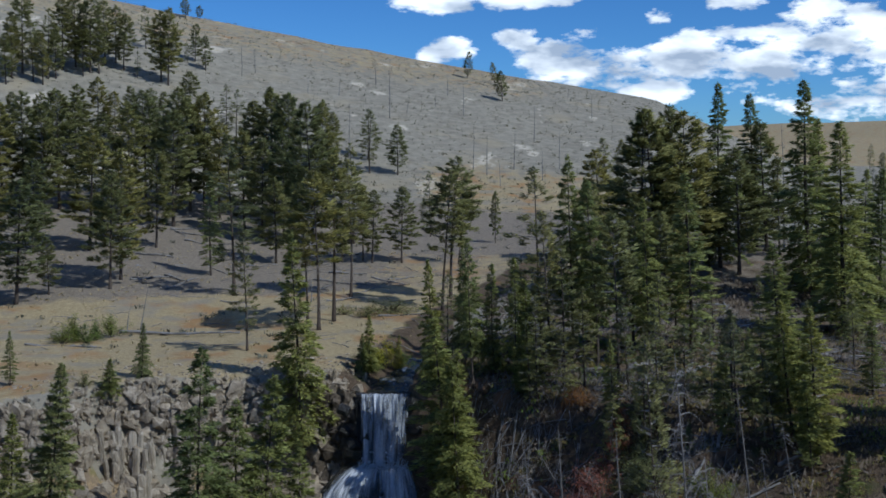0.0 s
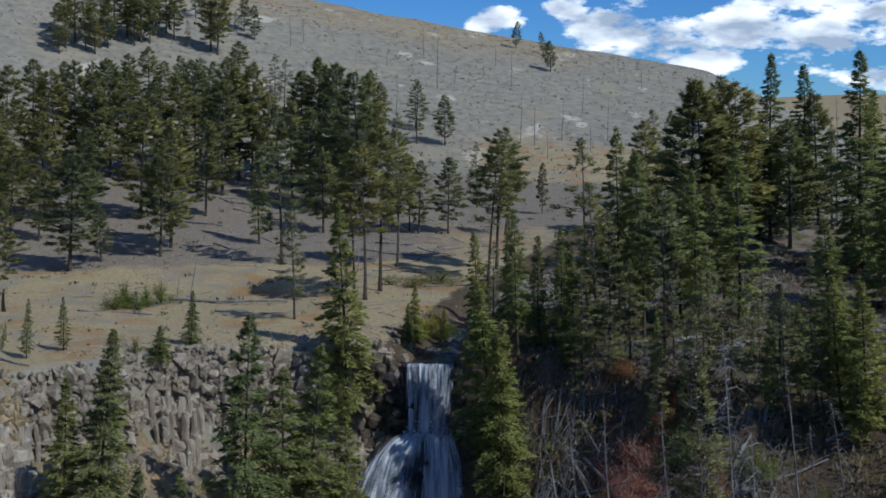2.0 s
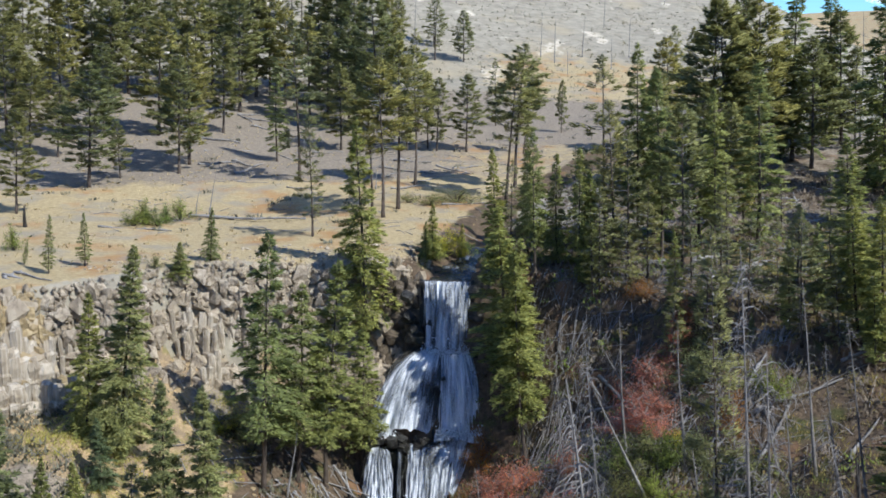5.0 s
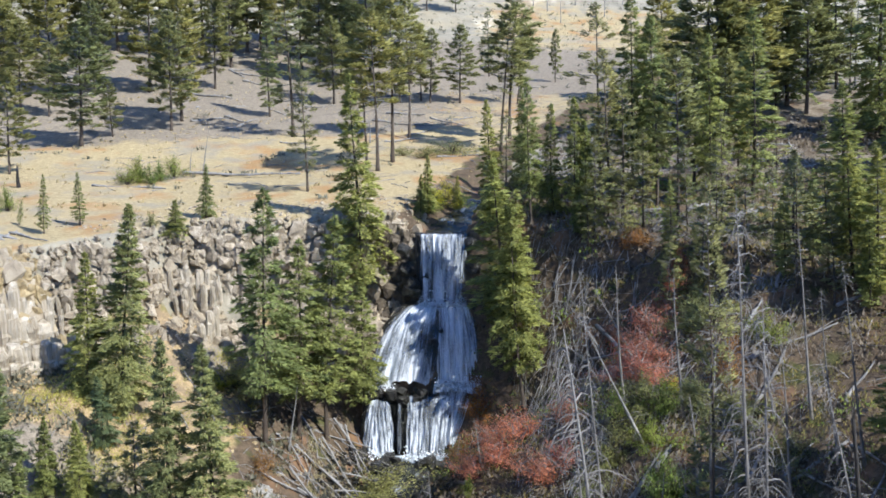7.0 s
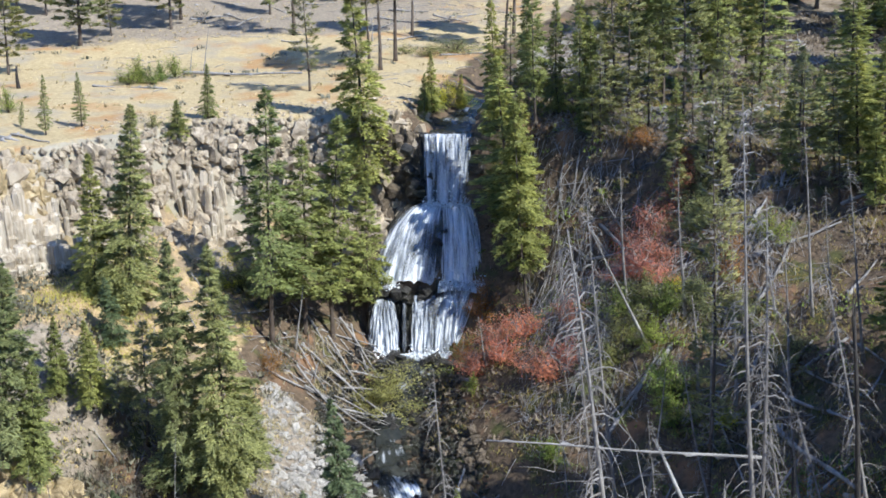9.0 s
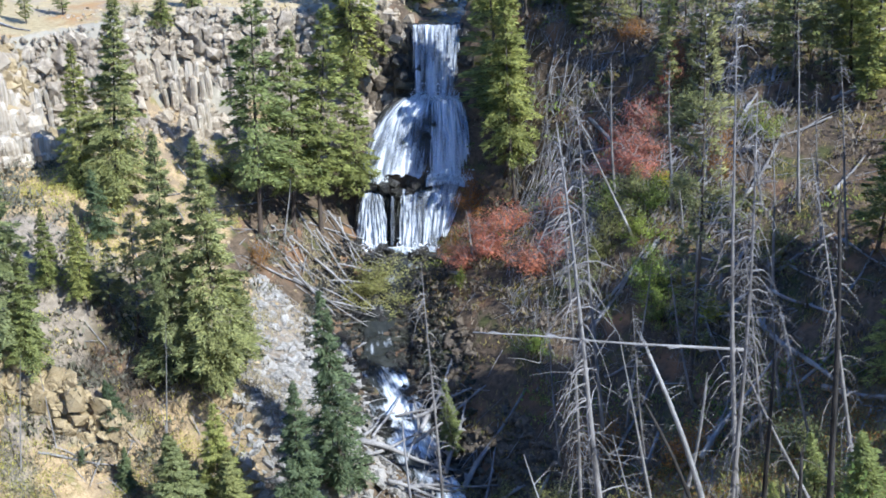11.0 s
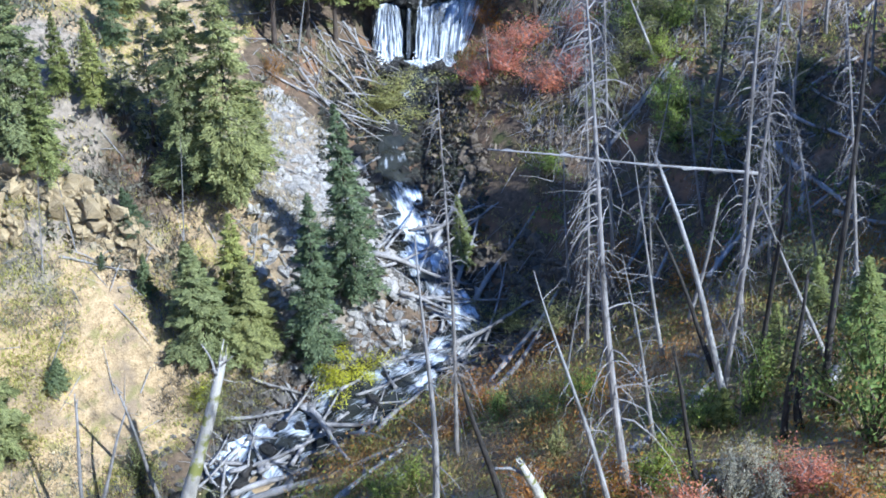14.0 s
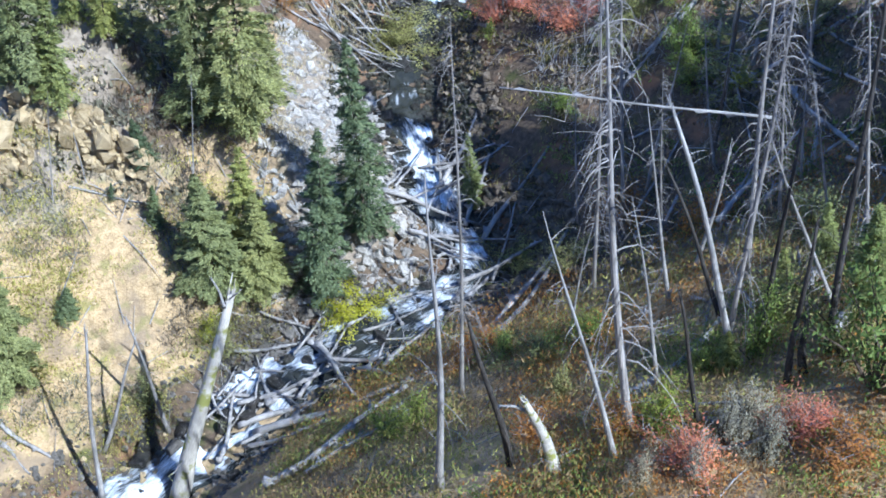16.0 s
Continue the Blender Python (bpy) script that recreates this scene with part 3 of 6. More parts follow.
# ---- dead trees and logs, 10 m long as built, along z ----
def dead_parts(seed, branches, curl, rad, broken):
    rg = np.random.default_rng(seed)
    wood, twig = Shape(), Shape()
    zz = np.linspace(0, 10, 13)
    ax = np.stack([0.10 * np.sin(zz * 0.55 + seed), 0.10 * np.sin(zz * 0.43 + seed * 2), zz], 1)
    taper = (1 - zz / 10 * (0.62 if broken else 0.9))
    wood.tube(ax, (rad * taper + 0.06 * np.exp(-zz * 3)) * rg.uniform(0.93, 1.08, 13), 9)
    if broken:
        for k in range(6):
            a, r = k + rg.uniform(0, 1), rad * 0.28
            f = ax[-1] + [math.cos(a) * r, math.sin(a) * r, -0.25]
            wood.tube([f, f + [rg.normal(0, 0.05), rg.normal(0, 0.05), rg.uniform(0.35, 1.1)]], [rad * 0.16, 0.01], 4)
    for k in range(branches):
        z = 10 * (0.16 + 0.82 * rg.random() ** 0.85)
        a = rg.uniform(0, 6.28)
        r = (0.40 + 1.25 * (1 - z / 11)) * rg.uniform(0.25, 1.45)
        o = np.array([np.interp(z, zz, ax[:, 0]), np.interp(z, zz, ax[:, 1]), z])
        d = np.array([math.cos(a), math.sin(a), 0])
        u = np.linspace(0, 1, 5)
        dr = curl * rg.uniform(0.3, 1.4)
        p = o + d * (r * u)[:, None]
        p[:, 2] += 0.18 * r * u - dr * r * u ** 2.2
        p += rg.normal(0, 0.03, (5, 3)) * u[:, None]
        twig.tube(p, 0.0165 * (1 - u * 0.8) * (0.6 + 0.4 * r), 3)
        for q in range(2):
            i = int(rg.integers(2, 5))
            e = p[i] + np.array([rg.normal(0, 0.25), rg.normal(0, 0.25), rg.normal(-0.12, 0.15)]) * (0.5 + r)
            twig.tube([p[i], (p[i] + e) / 2 + [0, 0, 0.03], e], [0.0075, 0.005, 0.002], 3)
    return wood, twig


DEADKIND = {"twiggy": (105, 0.85, 0.14, False, SNAG), "snag": (50, 0.35, 0.17, False, SNAG), "pole": (8, 0.3, 0.16, True, DEAD),
            "char": (26, 0.4, 0.18, True, CHAR), "mossy": (9, 0.05, 0.36, True, MOSSY), "bare": (14, 0.2, 0.13, False, DEAD)}
DEADLABEL = {"twiggy": "grey dead conifer with many bare drooping branches", "snag": "weathered grey dead tree with bare branches", "pole": "broken grey dead trunk with stubs",
             "char": "dark charred dead trunk with bare twigs", "mossy": "thick pale barkless trunk with yellow-green moss", "bare": "thin grey dead trunk, nearly branchless"}


def along(a, b):
    """Pose that takes the z axis, 10 m long, from a to b."""
    a, b = Vector(a), Vector(b)
    d = b - a
    q = d.to_track_quat("Z", "Y").to_matrix().to_4x4()
    return Matrix.Translation(a) @ q, d.length / 10


def dead_tree(kind, base, top, girth=1.0, v=0):
    def build():
        br, curl, rad, broken, mat = DEADKIND[kind]
        wood, twig = dead_parts(17 * v + len(kind), br, curl, rad, broken)
        root = tagged(new("dead_tree", None), DEADLABEL[kind], "dead tree", "dead trees on the slopes")
        root.empty_display_size = 0.2
        part("trunk", wood.mesh("trunk", mat, True), root)
        part("branchwork", twig.mesh("branchwork", mat), root, "bare grey twigs", "stuff")
        return root
    m, s = along(base, top)
    w = girth * (0.62 + 0.22 * s)
    return stand(("dead", kind, v), build, m @ pose(0, 0, 0, 0, 0, (base[0] * 57) % 360) @ Matrix.Diagonal((w, w, s, 1)))


def snag(kind, x, y, h, lean=(0.0, 0.0), girth=1.0, v=0):
    z = zed(x, y) - 0.15
    return dead_tree(kind, (x, y, z), (x + lean[0] * h, y + lean[1] * h, z + h), girth, v)


def log(a, b, girth=1.0, v=0):
    def build():
        rg = np.random.default_rng(40 + v)
        s = Shape()
        zz = np.linspace(0, 10, 19)
        s.tube(np.stack([0.12 * np.sin(zz * 0.5 + v), 0.08 * np.sin(zz * 0.8 + v), zz], 1), 0.17 * (1 - zz / 10 * 0.6) * rg.uniform(0.88, 1.12, 19), 6)
        # broken stubs grow out of the bark
        quads, ring = s.f[0], s.v[0]
        grow, tips = rg.choice(len(quads), 7 + 2 * v, replace=False), []
        for k, g in enumerate(grow):
            c = ring[quads[g]].mean(0)
            tips.append(c + (c - [0, 0, c[2]]) / 0.14 * rg.uniform(0.08, 0.34) + [0, 0, rg.uniform(0.05, 0.3)])
        spike = np.array([(quads[g][i], quads[g][(i + 1) % 4], s.n + k, s.n + k) for k, g in enumerate(grow) for i in range(4)])
        s.f[0] = np.delete(quads, grow, 0)
        s.v.append(np.array(tips))
        s.f.append(spike)
        return tagged(new("fallen_log", s.mesh("fallen_log", DEAD, True)), "weathered grey fallen log with broken stubs", "log", "fallen logs on the ground")
    m, s = along(a, b)
    w = girth * (0.35 + 0.65 * min(s, 1.2))
    return stand(("log", v), build, m @ Matrix.Diagonal((w, w, s, 1)))


def ground_log(x, y, heading, length, girth=1.0, v=0, lift=0.12):
    dx, dy = math.sin(radians(heading)) * length / 2, math.cos(radians(heading)) * length / 2
    return log((x - dx, y - dy, zed(x - dx, y - dy) + lift), (x + dx, y + dy, zed(x + dx, y + dy) + lift), girth, v)


# ---- shrubs, 1 m wide as built ----
LEAVES = {"red": (RED, "red-leaved autumn shrub"), "orange": (ORANGE, "orange autumn shrub"), "yellow": (YELLOW, "bright yellow autumn shrub"),
          "green": (LEAF, "fresh green leafy shrub"), "pale": (PALE, "pale dry shrub with seed heads"), "olive": (PINE, "low olive green bush"), "sage": (SAGE, "grey-green sagebrush")}


def shrub(kind, x, y, w, h, v=0):
    fine = w > 2.2
    open_grown = kind in ("red", "orange")
    n, leaf_size = (3800, 0.68) if fine else (2700, 0.80)

    def build():
        rg = np.random.default_rng(90 + v + len(kind))
        leaf, label = LEAVES[kind]
        stems, fol = Shape(), Shape()
        P = []
        for k in range(22):
            a, r = rg.uniform(0, 6.28), rg.uniform(0.05, 0.78) * (1 + 0.3 * math.sin(2 * k + v))
            e = np.array([math.cos(a) * r, math.sin(a) * r, rg.uniform(0.22, 1.15) * (1 - r * 0.62)])
            mid = e * [0.45, 0.45, 0.6]
            stems.tube([(0, 0, -0.05), mid, e], [0.014, 0.009, 0.003], 3)
            for b in range(4 if open_grown else 1):
                f = mid + (e - mid) * rg.uniform(0.1, 0.9)
                stems.tube([f, f + rg.normal(0, 0.16, 3) + [0, 0, 0.12]], [0.006, 0.002], 3)
            c = int(n / 22)
            u = rg.uniform(0.45, 1.10, c)[:, None]
            P.append(e * u + rg.normal(0, (0.08 if open_grown else 0.05) + 0.06 * rg.random(), (c, 3)) * [1, 1, 0.8])
        P = np.vstack(P)
        P[:, 2] = np.maximum(P[:, 2], 0.02)
        A = rg.normal(0, 1, P.shape) + [0, 0, 0.35]
        fol.tufts(P, unit(A), 0.30, leaf_size * rg.uniform(0.03, 0.075, len(P)), unit(unit(P * [1, 1, 0.8]) * 0.7 + [0, 0, 0.6] + rg.normal(0, 0.35, P.shape)))
        root = tagged(new("shrub", None), label + " on the slope", "shrub", "shrubs on the slopes")
        root.empty_display_size = 0.2
        part("stem", stems.mesh("stem", SNAG if open_grown else BARK), root)
        part("foliage", fol.mesh("foliage", leaf), root)
        return root
    m = Matrix.Translation((x, y, zed(x, y))) @ pose(0, 0, 0, 0, 0, (x * 77) % 360) @ Matrix.Diagonal((w, w, h, 1))
    return stand(("shrub", kind, v, fine), build, m)
# ---- the ground ----
def make_ground():
    az = np.concatenate([np.arange(-180, -36, 2), np.arange(-36, 36.01, 0.40), np.arange(38, 180, 2)])
    r = np.concatenate([[0.01, 0.4, 0.8, 1.1, 1.4, 1.8, 2.4, 3.2, 4, 5, 6, 7, 8, 9, 10, 11], 12 * 1.009 ** np.arange(0, 284), 12 * 1.009 ** 284 * 1.012 ** np.arange(0, 106), 540 * 1.07 ** np.arange(0, 33)])
    A, D = np.meshgrid(np.radians(az), r, indexing="ij")
    x, y = np.sin(A) * D, np.cos(A) * D - 0.4 * np.exp(-D)
    z = ground(x, y)
    na, nr = x.shape
    i, j = np.meshgrid(np.arange(na), np.arange(nr - 1), indexing="ij")
    i, j = i.ravel(), j.ravel()
    i2 = (i + 1) % na
    q = np.stack([i * nr + j, i * nr + j + 1, i2 * nr + j + 1, i2 * nr + j], 1)
    me = bpy.data.meshes.new("ground")
    me.vertices.add(na * nr)
    me.vertices.foreach_set("co", np.stack([x, y, z], -1).ravel())
    me.loops.add(len(q) * 4)
    me.loops.foreach_set("vertex_index", q[:, ::-1].ravel())
    me.polygons.add(len(q))
    me.polygons.foreach_set("loop_start", np.arange(len(q)) * 4)
    me.polygons.foreach_set("loop_total", np.full(len(q), 4))
    me.polygons.foreach_set("use_smooth", np.ones(len(q), bool))
    me.update(calc_edges=True)
    me.validate()
    # what grows where: grass, clay, dark duff, forest floor; the duff also paints shade
    L, side, s = nearest(x, y, STREAM)
    R, rside, _ = nearest(x, y, RIM)
    R = R * rside
    top = plateau(x, y)
    leftside = side > 0
    d = np.hypot(x, y)
    a = np.degrees(A)
    grass = np.where(leftside, step(-0.5, 1.5, R), 0) * step(136, 122, d) + 0.55 * step(120, 135, d) * step(172, 150, d) * step(-9, 0, a) * step(16, 6, a)
    grass = grass + 0.7 * step(190, 210, d) * step(262, 235, d) * step(-4, 1, a) * step(14, 8, a)
    grass = grass + 0.5 * step(300, 360, d) * step(430, 400, d) * step(12, 2, a)
    grass = grass + 0.8 * step(450, 600, d)
    clay = np.where(leftside, step(-1.0, -2.5, R) * step(-9.5, -15, x + 0.12 * (y - 40)), 0)
    clay = np.where((side < 0) & (z < 22), 0.70 * step(46, 38, y), clay)
    clay = clay * (1 - 0.8 * step(-0.1, 0.35, wave(x, y, 7, 13)) * step(38, 48, y))
    # left of the falls the dark colour stands in for shade under the firs
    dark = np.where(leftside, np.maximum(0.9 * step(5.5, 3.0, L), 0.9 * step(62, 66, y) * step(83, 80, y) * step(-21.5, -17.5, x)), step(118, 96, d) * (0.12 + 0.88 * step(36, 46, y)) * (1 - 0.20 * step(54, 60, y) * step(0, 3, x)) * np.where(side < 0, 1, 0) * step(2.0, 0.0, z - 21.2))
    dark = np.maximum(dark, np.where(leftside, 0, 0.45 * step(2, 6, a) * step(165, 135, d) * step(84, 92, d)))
    # oval of brown soil on the clay, with shade painted into it
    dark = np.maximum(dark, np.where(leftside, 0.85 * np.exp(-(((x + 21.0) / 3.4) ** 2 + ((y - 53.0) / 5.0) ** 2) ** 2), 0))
    floor = step(118, 128, d) * step(225, 190, d) * step(14, 4, a) * 0.9 + np.where(leftside, 0, step(90, 110, d) * step(230, 190, d) * step(2, 8, a)) + np.where(leftside & (R < -1.5), 1, 0) * (1 - clay)
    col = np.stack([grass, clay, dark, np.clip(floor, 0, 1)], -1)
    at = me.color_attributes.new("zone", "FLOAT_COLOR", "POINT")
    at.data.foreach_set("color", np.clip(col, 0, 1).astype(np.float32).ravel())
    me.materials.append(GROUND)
    return tagged(new("ground", me), "valley ground of dry grass, clay and forest duff", "ground", kind="structure")


make_ground()


# ---- the falls ----
def sheet(left, right, ys, zs, nu=40, nv=40, seed=0, bulge=0.5, rough=0.20):
    """A grid between a left and a right edge, going down and forward; with u, v for the threads."""
    u, v = np.meshgrid(np.linspace(0, 1, nu), np.linspace(0, 1, nv), indexing="ij")
    x = left(v) * (1 - u) + right(v) * u
    y = ys(v) + bulge * (2 * u - 1) ** 2 * (0.3 + v)
    z = zs(v)
    r = wave(u * 26 + seed * 9, v * 3.5, 1.0, 21) + 0.6 * wave(u * 60, v * 8 + seed, 1.0, 22)
    y = y - rough * r - 0.10
    # the foot of the sheet ends unevenly
    z = z - (0.45 * wave(u * 7 + seed, 0.5 + 0 * v, 1.0, 23) + 0.25 * wave(u * 19 + seed, 0.5 + 0 * v, 1.0, 24)) * v ** 4
    me = bpy.data.meshes.new("water")
    i, j = np.meshgrid(np.arange(nu - 1), np.arange(nv - 1), indexing="ij")
    i, j = i.ravel(), j.ravel()
    q = np.stack([i * nv + j, i * nv + j + 1, (i + 1) * nv + j + 1, (i + 1) * nv + j], 1)
    me.from_pydata(np.stack([x, y, z], -1).reshape(-1, 3).tolist(), [], q.tolist())
    me.uv_layers.new(name="UVMap")
    idx = np.zeros(len(me.loops), int)
    me.loops.foreach_get("vertex_index", idx)
    across = u * float(np.mean(right(v[0]) - left(v[0]))) + seed * 5.1
    down = v * float(np.ptp(zs(v[0])) + np.ptp(ys(v[0]))) + seed * 7.3
    me.uv_layers["UVMap"].data.foreach_set("uv", np.stack([across.ravel()[idx], down.ravel()[idx]], 1).ravel())
    me.uv_layers.new(name="edge").data.foreach_set("uv", np.stack([u.ravel()[idx], v.ravel()[idx]], 1).ravel())
    me.polygons.foreach_set("use_smooth", [True] * len(me.polygons))
    return me


def rushing(me, amount):
    """How hard the water hurries, from 0 to 1, point by point."""
    at = me.color_attributes.new("rush", "FLOAT_COLOR", "POINT")
    k = np.clip(amount, 0, 1).astype(np.float32)
    at.data.foreach_set("color", np.stack([k, k, k, np.ones_like(k)], 1).ravel())


TIERS = {
    "upper": (lambda v: -6.95 + 0.25 * v, lambda v: -2.80 - 0.30 * v, lambda v: 84.7 - 1.75 * v ** 0.6, lambda v: 19.75 - 5.55 * v ** 1.15),
    "dome": (lambda v: -7.2 - 4.1 * v ** 0.62, lambda v: -5.12 - 0.12 * v, lambda v: 82.9 - 3.6 * v ** 0.55, lambda v: 14.15 - 5.7 * v ** 1.3),
    "chute": (lambda v: -5.2 - 0.15 * v, lambda v: -2.75 + 1.25 * v ** 0.6, lambda v: 82.9 - 3.5 * v ** 0.55, lambda v: 14.15 - 5.7 * v ** 1.2),
    "lower_side": (lambda v: -10.5 - 0.8 * v ** 0.5, lambda v: -9.3 + 0.8 * v ** 0.5, lambda v: 78.6 - 1.8 * v ** 0.6, lambda v: 7.3 - 4.0 * v ** 1.2),
    "trickle": (lambda v: -8.4 + 0.0 * v, lambda v: -8.1 + 0.1 * v, lambda v: 78.7 - 2.0 * v ** 0.6, lambda v: 7.2 - 3.8 * v ** 1.2),
    "lower": (lambda v: -7.6 - 0.1 * v, lambda v: -4.0 - 0.4 * v, lambda v: 78.9 - 2.5 * v ** 0.6, lambda v: 7.5 - 4.2 * v ** 1.2),
    "side_run": (lambda v: -5.4 + 0.6 * v, lambda v: -1.75 - 1.9 * v, lambda v: 79.5 - 2.4 * v ** 0.8, lambda v: 8.5 - 4.6 * v ** 1.1),
}


def make_falls():
    root = tagged(new("waterfall", None), "white three-tiered waterfall over dark wet rock", "waterfall")
    for k, (name, (l, r, ys, zs)) in enumerate(TIERS.items()):
        me = sheet(l, r, ys, zs, 60, 40, k, 0.35 if name != "dome" else 0.9)
        u, v = [g.ravel() for g in np.meshgrid(np.linspace(0, 1, 60), np.linspace(0, 1, 40), indexing="ij")]
        # where the sheet runs full, and where it thins to a veil over the rock
        veil = {"upper": 0.45 + 0.30 * np.exp(-((u - 0.07) / 0.06) ** 2) + 0.22 * np.exp(-((u - 0.40) / 0.07) ** 2) - 0.14 * np.exp(-((u - 0.22) / 0.06) ** 2) + 0.2 * v ** 4,
                "dome": 0.58 - 0.24 * step(0.68, 0.92, u) * step(0.08, 0.4, v) + 0.2 * v ** 6, "chute": 0.67 + 0 * u, "lower_side": 0.56 + 0.1 * v,
                "trickle": 0.36 + 0 * u, "lower": 0.54 - 0.18 * np.exp(-((u - 0.55) / 0.10) ** 2), "side_run": 0.58 + 0.15 * v}[name]
        rushing(me, veil)
        me.materials.append(FALLING)
        part("falling_water", me, root, "white falling water in thin threads")
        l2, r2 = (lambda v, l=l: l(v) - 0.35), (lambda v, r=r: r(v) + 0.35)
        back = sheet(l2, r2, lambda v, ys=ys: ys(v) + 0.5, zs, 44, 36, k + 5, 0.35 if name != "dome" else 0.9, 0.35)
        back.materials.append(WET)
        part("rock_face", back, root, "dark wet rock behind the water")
    # aprons where one tier breaks into the next
    for k, (cx, cy, cz, w, d) in enumerate(((-4.9, 83.0, 14.15, 2.3, 0.8), (-3.6, 79.4, 8.45, 1.9, 1.0), (-6.4, 76.4, 3.2, 2.6, 0.6))):
        u, v = np.meshgrid(np.linspace(-1, 1, 22), np.linspace(-1, 1, 12), indexing="ij")
        x, y = cx + u * w, cy + v * d
        z = cz + 0.16 * wave(x, y, 0.5, 31) + 0.1 * wave(x, y, 0.22, 32) - 0.22 * (u * u + v * v) + 0.12 * v
        me = bpy.data.meshes.new("foam")
        i, j = [q.ravel() for q in np.meshgrid(np.arange(21), np.arange(11), indexing="ij")]
        me.from_pydata(np.stack([x, y, z], -1).reshape(-1, 3).tolist(), [], np.stack([i * 12 + j, (i + 1) * 12 + j, (i + 1) * 12 + j + 1, i * 12 + j + 1], 1).tolist())
        me.polygons.foreach_set("use_smooth", [True] * len(me.polygons))
        lay = np.stack([x, y], -1).reshape(-1, 2)
        idx = np.zeros(len(me.loops), int)
        me.loops.foreach_get("vertex_index", idx)
        me.uv_layers.new(name="UVMap").data.foreach_set("uv", lay[idx].ravel())
        rushing(me, np.full(u.size, 0.55) - 0.30 * (u * u + v * v).ravel())
        me.materials.append(FOAM)
        part("foam", me, root, "churning white foam on a ledge")


    # spray thrown up at the foot of each tier, and white beads down the sheets
    q = np.random.default_rng(31)
    for x0, x1, y0, z0, n, tall in ((-6.9, -2.9, 82.75, 14.15, 900, 0.55), (-11.2, -8.6, 79.2, 8.2, 420, 0.30), (-5.4, -1.6, 79.1, 8.5, 700, 0.55),
                                    (-11.2, -8.6, 76.7, 3.3, 420, 0.45), (-7.8, -4.2, 76.3, 3.3, 800, 0.50)):
        s = Shape()
        k = np.stack([q.uniform(x0, x1, n), y0 + q.normal(-0.15, 0.28, n), z0 + np.abs(q.normal(0, tall, n)) * q.random(n) - 0.15], 1)
        s.tufts(k, unit(q.normal(0, 1, (n, 3)) + [0, -0.2, 0.5]), 0.45, q.uniform(0.06, 0.22, n), unit(q.normal(0, 0.5, (n, 3)) + [0, -0.5, 0.8]))
        part("spray", s.mesh("spray", SPRAY), root, "white spray")["kind"] = "stuff"


make_falls()


def make_stream(name, s0, s1, mat, drop):
    n = np.arange(len(STREAM))
    s = np.arange(s0, s1, 0.014)
    c = np.stack([np.interp(s, n, STREAM[:, k]) for k in range(3)], 1)
    for k in range(4):
        c[1:-1] = (c[:-2] + 2 * c[1:-1] + c[2:]) / 4
    d = np.gradient(c[:, :2], axis=0)
    # the bed falls in small steps
    run = np.concatenate([[0], np.cumsum(np.hypot(np.diff(c[:, 0]), np.diff(c[:, 1])))])
    pace = run / 3.1
    for k in range(20):
        d[1:-1] = (d[:-2] + 2 * d[1:-1] + d[2:]) / 4
    d /= np.linalg.norm(d, axis=1)[:, None]
    nrm = np.stack([d[:, 1], -d[:, 0]], 1)
    w = 1.45 + 0.4 * np.sin(s * 3.1) + 0.9 * step(12.6, 13.6, s)
    u = np.linspace(-1, 1, 19)
    x = c[:, :1] + nrm[:, :1] * u * w[:, None]
    y = c[:, 1:2] + nrm[:, 1:2] * u * w[:, None]
    here = pace[:, None] + 0.45 * wave(x, y, 2.3, 43) + 0.15 * wave(x, y, 0.9, 44)
    fall = np.interp(np.floor(here) + step(0.1, 1.0, here - np.floor(here)), pace, c[:, 2])
    z = fall - drop + 0.12 * wave(x, y, 1.1, 41) + 0.08 * wave(x, y, 0.45, 42) - 0.12 * u ** 2
    me = bpy.data.meshes.new(name)
    i, j = [q.ravel() for q in np.meshgrid(np.arange(len(s) - 1), np.arange(18), indexing="ij")]
    me.from_pydata(np.stack([x, y, z], -1).reshape(-1, 3).tolist(), [], np.stack([i * 19 + j, i * 19 + j + 1, (i + 1) * 19 + j + 1, (i + 1) * 19 + j], 1).tolist())
    run = np.concatenate([[0], np.cumsum(np.linalg.norm(np.diff(c, axis=0), axis=1))])
    lay = np.stack([u[None] * w[:, None] + 0 * run[:, None], run[:, None] + 0 * u[None]], -1).reshape(-1, 2)
    idx = np.zeros(len(me.loops), int)
    me.loops.foreach_get("vertex_index", idx)
    me.uv_layers.new(name="UVMap").data.foreach_set("uv", lay[idx].ravel())
    me.polygons.foreach_set("use_smooth", [True] * len(me.polygons))
    # white chutes run down the middle of each step, dark water waits between them
    slope = -np.gradient(c[:, 2]) / np.maximum(np.gradient(run), 1e-6)
    hurry = 0.22 * (step(9.8, 10.4, s) * (1 - step(11.6, 13.2, s)) + step(13.6, 14.4, s))[:, None] + 0.25 * step(0.05, 0.30, slope)[:, None] + 0.62 * wave(run[:, None] / 1.9 + 0 * u, 0.55 * u * w[:, None] + 7, 1.0, 45) + 0.35 * wave(run[:, None] / 0.8 + 0 * u, 1.2 * u * w[:, None] + 7, 1.0, 46) - 0.30 * u ** 4
    rushing(me, hurry.ravel())
    me.materials.append(mat)
    return tagged(new(name, me), "rushing mountain stream, dark water breaking white", "water", kind="structure")


make_stream("water_pool", 8.2, 10.02, POOL, 0.12)
make_stream("water", 10.0, 18.5, RUN, 0.12)
make_stream("water_upstream", 3.4, 4.95, POOL, 0.25)
